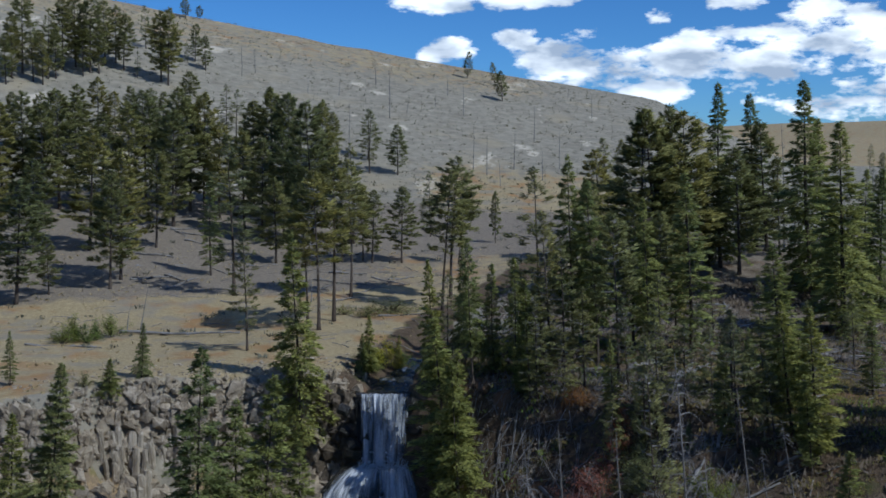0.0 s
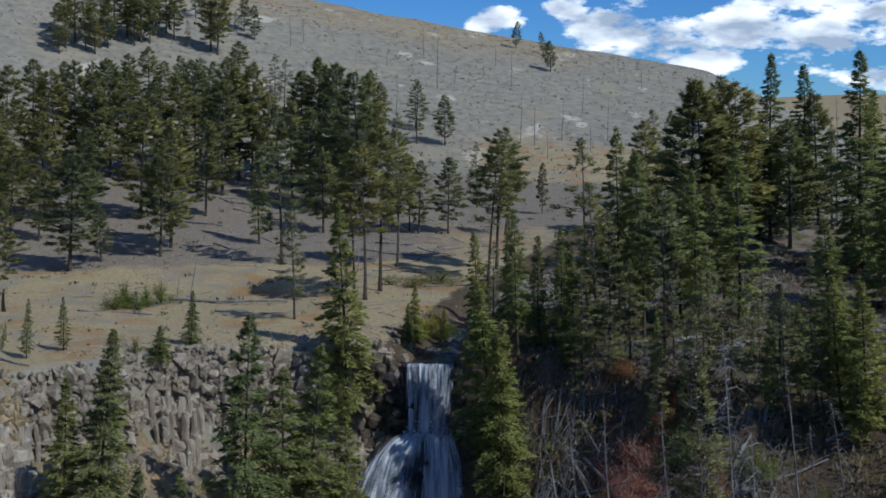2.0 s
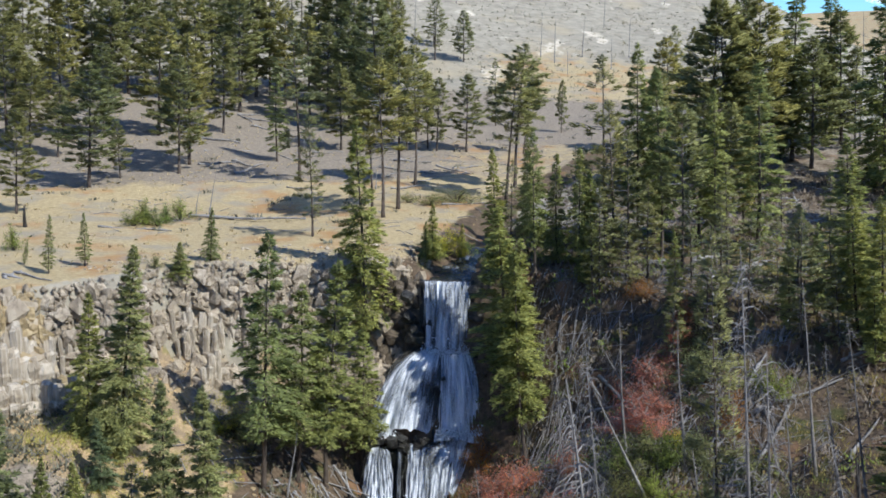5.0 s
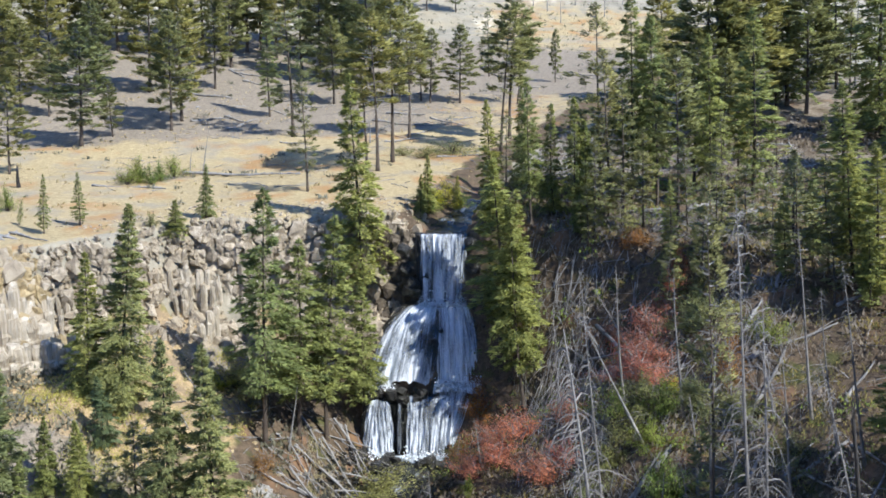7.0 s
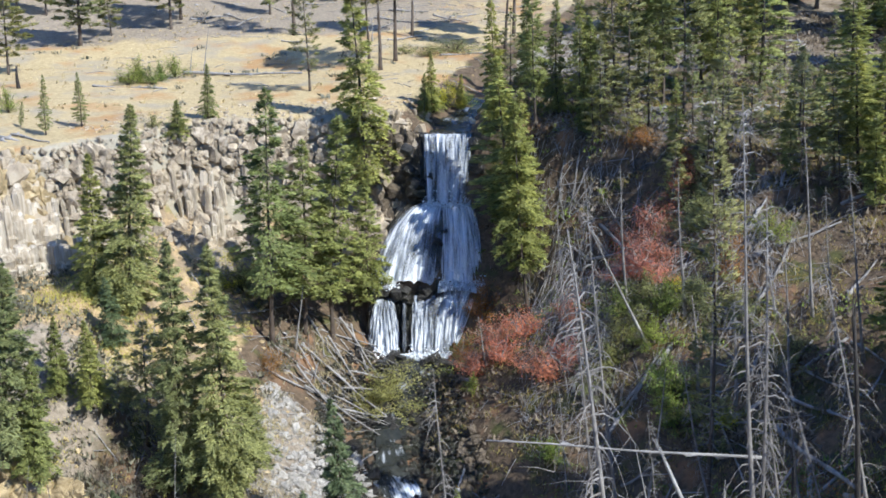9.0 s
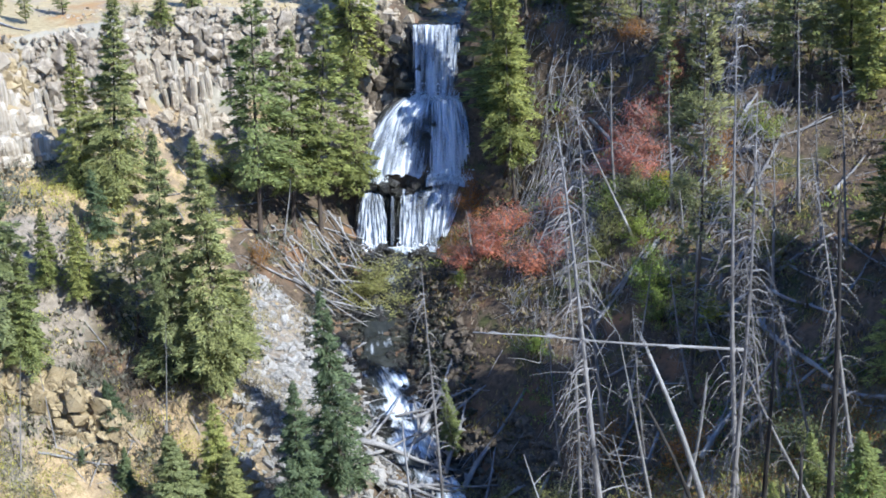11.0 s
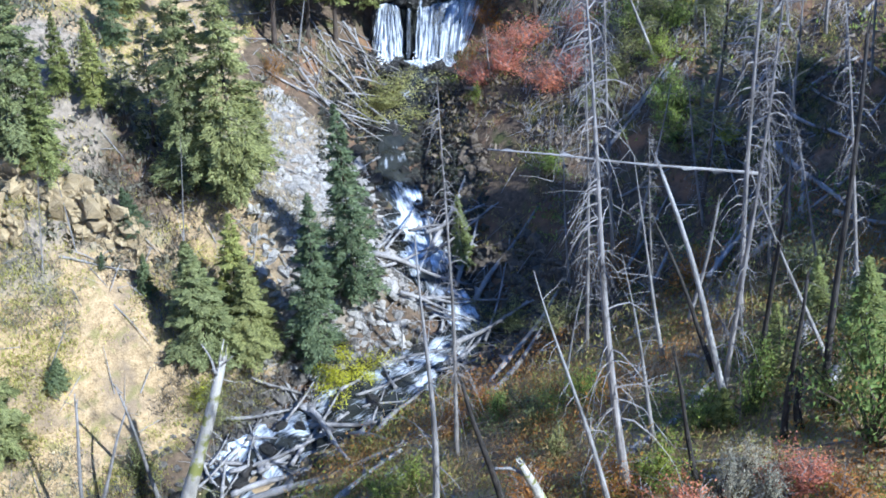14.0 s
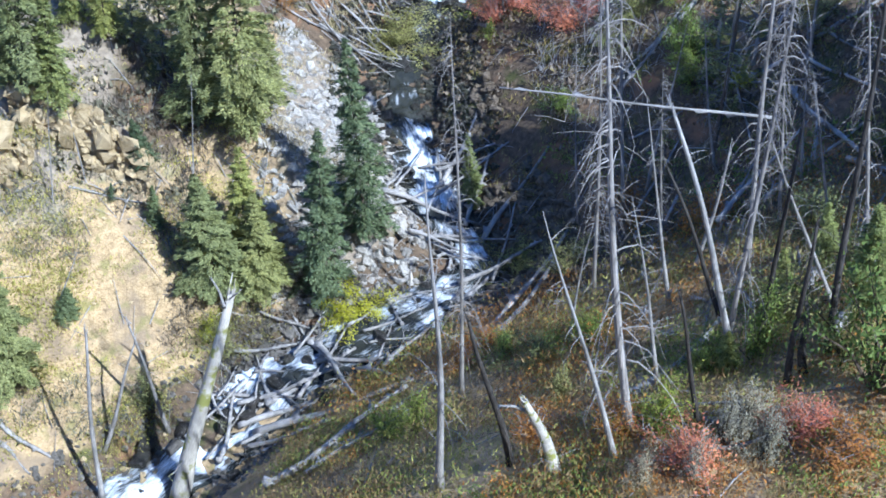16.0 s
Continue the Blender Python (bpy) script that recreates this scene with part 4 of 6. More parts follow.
# ---- conifers, wood by wood ----
# meadow edge
conifer("pine", -51.3, 104.2, 10.8, 1.05, (0.05, 0.03), v=1)
conifer("pine", -49.7, 119.2, 14.5, 1.31, (0.07, 0.03), v=2)
conifer("pine", -47.8, 124.5, 6.8, 1.16, v=3)
conifer("pine", -59.6, 133.7, 9.7, 1.05, (0.07, 0.03), v=4)
conifer("pine", -51.6, 150.6, 17.5, 1.26, (0.05, 0.02))
conifer("pine", -41.4, 127.4, 14.7, 1.05, (0.05, 0.02), v=1)
conifer("pine", -41.9, 133.4, 16.2, 1.05, (0.04, 0.01), v=2)
conifer("pine", -43.1, 154.9, 14.7, 1.05, (0.03, 0.01), v=3)
conifer("pine", -45.1, 172.6, 19.1, 1.16, (0.03, 0.01), v=4)
conifer("slim", -31.3, 138.9, 13.9, 1.0, v=1)
conifer("thin", -25.8, 125.6, 19.6, 1.2, v=1)
conifer("pine", -63.9, 145.8, 15.4, 1.16)
conifer("pine", -63.7, 134.5, 12.2, 1.05, (0.06, 0.03), v=1)
conifer("pine", -69.3, 139.7, 17.0, 1.16, (0.02, 0.01), v=2)
# second row
conifer("pine", -86.9, 174.8, 19.5, 1.16, (0.03, 0.01), v=3)
conifer("pine", -80.5, 169.9, 19.5, 1.05, (0.03, 0.01), v=4)
conifer("pine", -79.7, 177.3, 19.8, 1.05, (0.05, 0.02))
conifer("pine", -75.0, 175.9, 18.7, 1.16, v=1)
conifer("pine", -73.1, 181.0, 19.8, 1.05, v=2)
conifer("pine", -67.6, 175.4, 19.1, 1.05, v=3)
conifer("pine", -67.2, 181.6, 20.7, 1.16, v=4)
conifer("pine", -66.0, 187.1, 18.7, 1.05)
conifer("pine", -59.5, 180.9, 17.2, 1.05, (0.04, 0.01), v=1)
conifer("pine", -55.1, 182.3, 19.5, 1.05, v=2)
conifer("pine", -53.9, 187.6, 20.7, 1.16, v=3)
conifer("pine", -45.8, 187.3, 20.2, 1.16, v=4)
conifer("pine", -43.7, 189.4, 21.1, 1.05, (0.02, 0.00))
conifer("pine", -39.2, 182.2, 16.9, 1.05, v=1)
conifer("pine", -33.0, 171.2, 16.7, 1.16, v=2)
conifer("pine", -28.8, 164.7, 16.3, 1.16, (0.02, 0.00), v=3)
conifer("pine", -34.8, 191.3, 20.3, 0.95, v=4)
conifer("pine", -31.0, 188.7, 23.4, 1.05)
conifer("pine", -27.1, 183.6, 22.8, 1.05, v=1)
conifer("thin", -24.1, 178.4, 20.3, 1.3, (-0.02, -0.00), v=2)
conifer("pine", -20.6, 162.7, 22.3, 1.05, (-0.03, -0.00), v=2)
conifer("pine", -22.5, 197.9, 20.1, 0.95, (-0.03, -0.00), v=3)
conifer("thin", -14.4, 165.8, 16.1, 1.3, (-0.02, -0.00))
conifer("thin", -16.4, 233.8, 14.0, 1.5, v=1)
conifer("pine", -26.3, 170.8, 16.6, 0.95, v=4)
conifer("pine", -48.1, 185.9, 22.0, 1.05, (0.05, 0.01))
# gaps in the rows
conifer("pine", -58.6, 147.2, 13.2, 1.16, (0.04, 0.02), v=1)
conifer("pine", -24.4, 150.0, 12.3, 1.16, v=2)
conifer("pine", -14.6, 149.7, 8.5, 1.05, (-0.03, -0.00), v=3)
conifer("pine", -74.4, 153.3, 14.6, 1.16, (0.03, 0.01), v=4)
# bench above the falls
conifer("thin", -18.2, 94.4, 11.3, 1.1, v=2)
conifer("tallpine", -12.8, 104.1, 16.1, 1.2, v=1)
conifer("tallpine", -11.6, 109.5, 17.7, 1.2, v=2)
conifer("tallpine", -11.4, 125.8, 16.8, 1.1)
conifer("tallpine", -14.3, 107.4, 14.8, 1.0, (-0.02, -0.00), v=1)
conifer("pine", -10.3, 150.0, 10.6, 1.05, (0.03, 0.00))
conifer("tallpine", -11.8, 151.5, 11.5, 1.0, (-0.03, -0.00), v=2)
conifer("pine", -6.0, 151.1, 11.1, 1.16, v=1)
conifer("pine", -10.3, 234.2, 11.2, 1.16, v=2)
conifer("thin", -2.1, 176.0, 11.2, 1.1, (-0.03, -0.00))
conifer("tallpine", 0.9, 127.0, 17.4, 1.3, (0.05, -0.00))
conifer("tallpine", 0.0, 120.0, 16.4, 1.1, (0.05, -0.00), v=1)
conifer("pine", 8.6, 169.4, 8.5, 0.69, v=3)
conifer("tallpine", 2.3, 150.4, 11.4, 0.86, (0.10, -0.00), v=2)
# hill
conifer("pine", 8.6, 363.9, 9.3, 1.03, (0.04, -0.00), v=4)
conifer("pine", 17.8, 358.8, 7.7, 1.03, (-0.14, 0.01))
conifer("pine", 18.6, 329.9, 9.5, 1.29, (-0.04, 0.00), v=1)
conifer("pine", -92.2, 376.9, 6.8, 1.47, (0.02, 0.00), v=2)
conifer("pine", -88.3, 382.7, 4.8, 1.78, (-0.05, -0.01), v=3)
# upper left wood
conifer("pine", -107.1, 260.4, 15.2, 1.05, v=4)
conifer("pine", -106.7, 265.8, 21.1, 1.05, (0.02, 0.01))
conifer("thin", -102.5, 261.4, 15.3, 1.3, v=1)
conifer("thin", -100.5, 266.5, 17.7, 1.3, (0.04, 0.01), v=2)
conifer("pine", -100.0, 275.2, 19.0, 1.05, (0.04, 0.01), v=1)
conifer("pine", -98.0, 280.1, 19.3, 1.16, v=2)
conifer("pine", -93.7, 278.3, 19.9, 1.16, (0.04, 0.01), v=3)
conifer("pine", -93.0, 288.6, 17.6, 1.05, v=4)
conifer("pine", -91.3, 292.5, 15.8, 1.05, (0.03, 0.01))
conifer("pine", -87.3, 287.0, 15.2, 1.16, (0.04, 0.01), v=1)
conifer("thin", -82.5, 282.6, 7.5, 1.0, (0.04, 0.01))
conifer("thin", -88.7, 313.3, 12.9, 1.2, v=1)
conifer("pine", -76.4, 284.3, 18.9, 1.16, v=2)
conifer("pine", -74.1, 282.4, 20.6, 1.05, (0.03, 0.01), v=3)
conifer("pine", -73.7, 311.4, 11.2, 1.05, (0.06, 0.01), v=4)
conifer("pine", -69.1, 305.1, 10.0, 1.16)
conifer("thin", -75.2, 308.6, 6.1, 1.2, (-0.03, -0.01), v=2)
conifer("pine", -99.8, 260.7, 12.5, 1.05, v=1)
conifer("pine", -98.9, 267.9, 12.8, 1.05, v=2)
conifer("pine", -94.3, 274.7, 13.9, 1.05, v=3)
conifer("pine", -91.6, 278.9, 12.9, 1.05, (0.04, 0.01), v=4)
conifer("pine", -106.4, 254.7, 12.2, 1.05)
# hillside rows
conifer("pine", -89.1, 216.0, 12.2, 1.05, v=1)
conifer("pine", -83.7, 217.2, 12.9, 1.16, v=2)
conifer("pine", -83.0, 223.5, 12.3, 1.16, v=3)
conifer("pine", -77.9, 222.8, 14.4, 1.05, v=4)
conifer("pine", -75.0, 227.1, 15.1, 1.16)
conifer("pine", -71.1, 225.9, 13.0, 1.05, v=1)
conifer("pine", -69.0, 230.7, 13.3, 0.95, v=2)
conifer("pine", -64.3, 227.9, 14.4, 1.16, (0.03, 0.01), v=3)
conifer("pine", -61.8, 231.1, 13.1, 1.05, v=4)
conifer("pine", -60.0, 246.4, 14.3, 1.37, (0.03, 0.01))
conifer("pine", -53.4, 236.4, 8.3, 1.16, v=1)
conifer("thin", -51.3, 247.5, 12.6, 1.4)
conifer("thin", -48.4, 244.9, 12.5, 1.4, v=1)
conifer("pine", -43.5, 238.5, 12.2, 1.05, v=2)
conifer("pine", -40.0, 242.3, 14.7, 1.05, v=3)
conifer("pine", -35.6, 240.6, 14.5, 1.05, v=4)
conifer("pine", -27.9, 241.6, 13.9, 1.05)
conifer("thin", -17.5, 244.2, 11.9, 1.7, v=2)
conifer("pine", -25.5, 235.4, 12.7, 1.05, (0.04, 0.00), v=1)
# left cliff trees
conifer("nearfir", -24.9, 63.4, 14.5, 1.0, (0.05, 0.02), v=1)
conifer("fir", -27.8, 63.5, 9.9, 0.95, (0.08, 0.04), v=1)
conifer("highfir", -17.6, 70.0, 19.0, 0.85, (0.06, 0.01), v=1)
conifer("highfir", -15.6, 73.2, 15.4, 1.0, (0.05, 0.01))
conifer("highfir", -13.4, 74.9, 18.1, 0.9, (0.03, 0.01), v=1)
conifer("fir", -11.9, 84.4, 18.2, 0.85, (-0.02, -0.00), v=2)
conifer("fir", -24.9, 84.0, 4.6, 1.0, (0.07, 0.02), v=3)
conifer("fir", -26.9, 81.6, 3.1, 2.0, (0.09, 0.03))
conifer("slim", -34.7, 81.4, 4.5, 1.2, (0.05, 0.02), v=2)
conifer("slim", -36.3, 78.2, 4.8, 1.0, (0.07, 0.03))
conifer("slim", -39.7, 81.1, 2.2, 1.0, (0.19, 0.09), v=1)
conifer("spruce", -25.1, 59.2, 4.7, 1.2, v=1)
conifer("fir", -24.3, 53.2, 5.3, 1.1, (0.03, 0.01), v=1)
conifer("nearfir", -15.8, 50.9, 15.4, 0.95)
conifer("nearfir", -27.0, 47.6, 11.6, 1.2, (0.10, 0.06), v=1)
conifer("fir", -26.5, 53.5, 5.0, 1.0, (0.08, 0.04), v=2)
conifer("fir", -25.6, 47.5, 7.0, 1.0, (0.11, 0.06), v=3)
conifer("thin", -22.6, 52.8, 4.4, 1.4, (0.08, 0.03))
conifer("thin", -15.1, 53.6, 6.1, 1.2, (0.04, 0.01), v=1)
conifer("nearfir", -18.6, 50.9, 15.5, 0.8, (0.04, 0.02))
conifer("highfir", -11.2, 78.7, 12.8, 0.9)
conifer("thin", -21.0, 52.4, 7.6, 1.5, (0.08, 0.03), v=2)
# lower left
conifer("spruce", -8.5, 48.0, 13.0, 0.8, (-0.04, -0.01))
conifer("spruce", -10.3, 45.0, 11.4, 0.85, v=1)
conifer("nearfir", -16.8, 43.4, 8.4, 1.45, (0.04, 0.02), v=1)
conifer("nearfir", -14.0, 44.5, 6.8, 1.5)
conifer("slim", -15.2, 45.4, 8.3, 1.35, (0.06, 0.02), v=2)
conifer("spruce", -21.1, 47.8, 3.1, 1.4, (-0.11, -0.05))
conifer("spruce", -20.2, 45.5, 3.0, 1.1, (0.05, 0.02), v=1)
conifer("spruce", -23.8, 39.8, 2.2, 1.8, (0.15, 0.09))
conifer("spruce", -22.8, 46.0, 1.2, 1.2, (0.14, 0.07), v=1)
conifer("slim", -2.1, 52.6, 6.1, 1.0, (-0.12, -0.00))
conifer("slim", 12.8, 32.7, 3.3, 1.6, (-0.21, 0.08), v=1)
conifer("slim", 13.2, 28.1, 4.7, 1.8, (-0.22, 0.10), v=2)
conifer("slim", 10.9, 31.1, 2.3, 1.8, (-0.21, 0.07))
conifer("slim", 8.2, 26.7, 2.0, 2.0, (-0.17, 0.05), v=1)
conifer("nearfir", -26.1, 36.1, 11.1, 0.9, (0.09, 0.07), v=1)
# around the falls
conifer("highfir", 1.9, 75.9, 16.6, 0.80, (-0.09, 0.00), v=1)
conifer("slim", 0.3, 79.6, 14.6, 1.5, (-0.06, 0.00), v=2)
conifer("slim", 1.1, 77.4, 15.0, 1.15)
conifer("fir", -6.5, 89.8, 5.2, 1.1)
conifer("fir", -7.1, 88.5, 3.7, 1.1, (0.04, 0.00), v=1)
conifer("fir", -4.1, 92.5, 3.3, 1.0, (0.05, 0.00), v=2)
# right wood, front
conifer("fir", -0.7, 84.3, 10.6, 0.8, (-0.05, -0.00), v=3)
conifer("thin", 0.4, 88.5, 8.4, 1.2)
conifer("highfir", 2.5, 83.4, 12.1, 0.69, (-0.05, 0.00))
conifer("fir", 4.4, 85.2, 9.5, 0.86, (-0.05, 0.00))
conifer("highfir", 6.1, 82.4, 10.6, 0.69, (-0.05, 0.00), v=1)
conifer("fir", 7.0, 82.1, 8.7, 0.77, (-0.06, 0.01), v=1)
conifer("thin", 8.7, 89.3, 17.1, 1.2, (-0.05, 0.01), v=1)
conifer("thin", 8.8, 83.8, 13.9, 1.2, (-0.05, 0.00), v=2)
conifer("highfir", 11.5, 89.9, 18.1, 0.73, (-0.04, 0.00))
conifer("tallpine", 13.3, 94.0, 15.4, 1.03)
conifer("highfir", 13.2, 88.1, 16.4, 0.69, (-0.05, 0.01), v=1)
conifer("tallpine", 14.0, 81.9, 13.7, 1.03, (-0.03, 0.01), v=1)
conifer("pine", 17.7, 94.4, 13.6, 1.03, (-0.03, 0.01), v=2)
conifer("highfir", 17.8, 88.2, 14.5, 0.73, (-0.05, 0.01))
conifer("tallpine", 20.3, 94.5, 12.6, 1.03, (-0.04, 0.01), v=2)
conifer("pine", 22.9, 100.3, 10.7, 0.86, (-0.04, 0.01), v=3)
conifer("slim", 21.9, 90.7, 16.4, 1.2, (-0.03, 0.01), v=1)
conifer("thin", 9.7, 81.6, 11.8, 1.2, (-0.03, 0.00))
# right wood, back
conifer("pine", 22.7, 148.7, 15.1, 1.22, (-0.06, 0.01), v=4)
conifer("thin", 27.6, 173.0, 16.4, 1.3, (-0.05, 0.01), v=1)
conifer("pine", 43.6, 253.9, 7.3, 1.10, (-0.03, 0.01))
conifer("pine", 23.8, 121.9, 21.6, 1.10, (-0.03, 0.01), v=1)
conifer("pine", 25.3, 121.6, 21.2, 1.22, (-0.07, 0.01), v=2)
conifer("pine", 28.1, 123.9, 21.6, 0.88, (-0.06, 0.01), v=3)
conifer("pine", 29.6, 123.3, 20.9, 1.22, (-0.06, 0.02), v=4)
conifer("pine", 34.0, 130.9, 14.6, 0.88, (-0.07, 0.02))
conifer("fir", 35.6, 131.6, 23.3, 0.83, (-0.05, 0.01), v=2)
conifer("fir", 42.7, 140.9, 20.7, 0.99, (-0.06, 0.02), v=3)
conifer("pine", 36.6, 127.6, 15.7, 1.32, (-0.03, 0.01), v=1)
conifer("pine", 41.1, 138.9, 12.1, 1.10, (-0.07, 0.02), v=2)
conifer("pine", 43.4, 138.1, 17.4, 1.10, (-0.08, 0.02), v=3)
conifer("fir", 41.3, 114.3, 24.2, 0.99, (-0.08, 0.03))
conifer("fir", 44.4, 119.2, 19.5, 0.99, (-0.07, 0.03), v=1)
conifer("thin", 47.8, 138.4, 10.2, 1.2, (-0.05, 0.02), v=2)
conifer("thin", 44.3, 135.3, 13.6, 1.2, (-0.06, 0.02))
conifer("thin", 123.2, 297.1, 6.5, 1.2, (-0.03, 0.01), v=1)
# right slope
conifer("slim", 25.1, 75.3, 11.5, 1.7, (-0.08, 0.03), v=2)
conifer("thin", 22.0, 77.0, 6.7, 1.6, (-0.07, 0.02), v=2)
conifer("thin", 15.5, 73.4, 7.8, 1.5, (-0.04, 0.01))
conifer("nearthin", 10.8, 48.5, 22.7, 0.75, (-0.04, 0.01))
conifer("slim", 17.0, 69.7, 2.6, 1.3, (-0.05, 0.01))
conifer("slim", 23.1, 66.6, 9.8, 1.4, (-0.12, 0.04), v=1)
conifer("thin", 19.6, 67.1, 8.9, 1.3, (-0.07, 0.02), v=1)
conifer("slim", 24.2, 64.6, 10.0, 1.5, (-0.11, 0.04), v=2)
conifer("thin", 12.3, 72.9, 6.8, 1.3, (-0.03, 0.00), v=2)
conifer("fir", 6.3, 80.5, 5.4, 0.86, (-0.06, 0.00), v=2)
conifer("thin", 7.3, 79.5, 8.3, 1.2, (-0.02, 0.00))
conifer("thin", 11.2, 79.9, 8.2, 1.2, (-0.05, 0.01), v=1)
conifer("thin", 14.2, 78.1, 7.6, 1.2, (-0.07, 0.01), v=2)
conifer("thin", 19.2, 71.4, 7.5, 1.3, (-0.09, 0.02))
conifer("thin", 21.6, 67.3, 8.1, 1.3, (-0.09, 0.03), v=1)
# far plain
conifer("thin", 149.4, 363.3, 8.9, 1.3, v=2)
conifer("pine", 125.9, 296.8, 9.7, 0.86, (-0.03, 0.01), v=4)
# right edge
conifer("fir", 39.1, 100.0, 20.6, 1.05, (-0.04, 0.02), v=3)
conifer("fir", 49.7, 120.3, 13.2, 0.99, (-0.05, 0.02))
conifer("fir", 45.7, 106.4, 15.2, 0.99, (-0.04, 0.02), v=1)
conifer("thin", 57.0, 144.3, 8.1, 1.3, (-0.04, 0.02))
conifer("pine", 77.6, 183.5, 11.0, 1.10, (-0.05, 0.02))
conifer("slim", 32.5, 76.8, 6.0, 1.4, (-0.05, 0.02))
conifer("thin", 34.8, 86.4, 6.3, 1.4, (-0.05, 0.02), v=1)
conifer("thin", 43.9, 116.2, 7.7, 1.3, (-0.04, 0.02), v=2)
# right wood, filling
conifer("slim", 7.6, 98.9, 6.4, 1.2, (-0.03, 0.00), v=1)
conifer("thin", 8.5, 89.1, 8.5, 1.2)
conifer("pine", 13.5, 93.4, 9.8, 0.86, (-0.03, 0.00), v=1)
conifer("thin", 17.4, 81.0, 9.0, 1.2, (-0.05, 0.01), v=1)
conifer("thin", 22.8, 80.1, 6.1, 1.3, (-0.07, 0.02), v=2)
conifer("slim", 21.7, 71.0, 6.8, 1.0, (-0.07, 0.02), v=2)
conifer("slim", 25.1, 71.9, 6.1, 1.3, (-0.08, 0.03))
conifer("thin", 27.5, 75.7, 7.2, 1.3, (-0.08, 0.03))
conifer("thin", 31.1, 178.9, 10.4, 1.2, (-0.06, 0.01), v=1)
conifer("thin", 27.9, 129.3, 13.0, 1.3, (-0.05, 0.01), v=2)
conifer("fir", 2.0, 97.8, 9.7, 0.69, (-0.02, 0.00), v=2)
conifer("thin", 7.1, 105.7, 7.5, 1.2, (-0.03, 0.00))
conifer("thin", 25.4, 95.8, 7.3, 1.3, (-0.07, 0.02), v=1)
conifer("thin", 29.7, 95.5, 6.7, 1.2, (-0.06, 0.02), v=2)
conifer("thin", 9.3, 78.2, 6.2, 1.4, (-0.04, 0.00))
conifer("slim", 12.5, 75.0, 6.4, 1.1, (-0.03, 0.01), v=1)
conifer("thin", 17.6, 73.4, 6.6, 1.4, (-0.06, 0.01), v=1)
conifer("slim", 19.1, 68.3, 6.6, 1.1, (-0.07, 0.02), v=2)
conifer("thin", 21.6, 65.7, 6.7, 1.4, (-0.09, 0.03), v=2)
conifer("slim", 23.3, 63.7, 6.5, 1.2, (-0.09, 0.03))
conifer("thin", 6.8, 79.2, 5.4, 1.3, (-0.04, 0.00))
conifer("thin", 14.7, 72.9, 6.3, 1.4, (-0.07, 0.01), v=1)
# dead trees
snag("bare", -1.7, 23.6, 14.3, (-0.04, -0.00), 1.3, 1)
snag("twiggy", -1.4, 31.6, 18.9, (-0.05, -0.00), 0.75, 2)
snag("twiggy", 4.6, 23.7, 18.8, (-0.17, 0.02), 1.1, 0)
snag("twiggy", 6.4, 46.7, 21.9, (-0.12, 0.01), 0.8, 1)
snag("twiggy", 4.6, 39.5, 20.6, (-0.09, 0.01), 0.7, 2)
snag("pole", 8.7, 27.0, 9.7, (-0.39, 0.10), 1.1, 0)
snag("bare", 4.1, 22.4, 9.9, (-0.31, 0.04), 1.0, 1)
snag("char", 0.7, 24.0, 7.0, (-0.23, -0.00), 1.1, 2)
snag("mossy", 2.3, 22.8, 3.5, (-0.36, 0.03), 1.1, 0)
snag("twiggy", 8.3, 27.3, 18.6, (-0.06, 0.02), 0.8, 1)
snag("char", 11.3, 26.5, 13.3, (-0.12, 0.05), 0.8, 2)
snag("twiggy", 10.1, 33.9, 21.4, (-0.11, 0.03), 0.8, 0)
snag("twiggy", 13.9, 31.3, 13.7, (-0.25, 0.10), 0.8, 1)
snag("snag", 13.1, 53.2, 10.1, (-0.08, 0.02), 0.7, 2)
snag("pole", 11.2, 50.1, 11.9, (-0.03, 0.01), 1.0, 0)
snag("snag", 8.1, 63.5, 10.4, (-0.09, 0.01), 0.8, 1)
snag("snag", 9.1, 59.5, 8.0, (-0.51, 0.06), 0.8, 2)
dead_tree("mossy", (-16.1, 32.6, -5.2), (-12.6, 34.6, 8.0), 1.55, 0)
# its two broken forks
dead_tree("pole", (-12.75, 34.5, 7.3), (-13.3, 34.7, 8.9), 0.75, 1)
dead_tree("pole", (-12.7, 34.55, 7.5), (-11.9, 34.4, 8.6), 0.55, 2)
dead_tree("pole", (-20.6, 32.7, -5.7), (-19.4, 33.4, 5.9), 1.05, 1)
dead_tree("pole", (-21.0, 34.8, -4.6), (-18.4, 36.3, 2.7), 1.0, 2)
dead_tree("pole", (-17.8, 36.5, -4.6), (-18.5, 36.2, 3.9), 1.0, 0)
snag("pole", -15.8, 70.7, 5.3, (0.14, 0.03), 0.8, 1)
snag("pole", -20.2, 68.6, 4.5, (-0.47, -0.15), 0.8, 2)
snag("bare", -18.6, 48.1, 8.2, (0.10, 0.04), 0.5, 0)
snag("twiggy", 13.9, 41.9, 8.6, (-0.19, 0.06), 0.7, 1)
snag("twiggy", 12.5, 38.7, 11.3, (-0.20, 0.06), 0.7, 2)
snag("bare", 7.1, 33.4, 9.9, (-0.23, 0.04), 0.9, 0)
snag("char", 6.9, 23.6, 5.5, (-0.29, 0.07), 0.8, 1)
snag("char", 10.5, 25.7, 3.0, (-0.25, 0.10), 1.3, 2)
snag("snag", 11.9, 27.5, 8.2, (-0.52, 0.18), 0.7, 0)
snag("twiggy", 18.2, 52.6, 9.9, (-0.15, 0.05), 0.7, 1)
snag("twiggy", 19.4, 51.7, 11.1, (-0.18, 0.06), 0.7, 2)
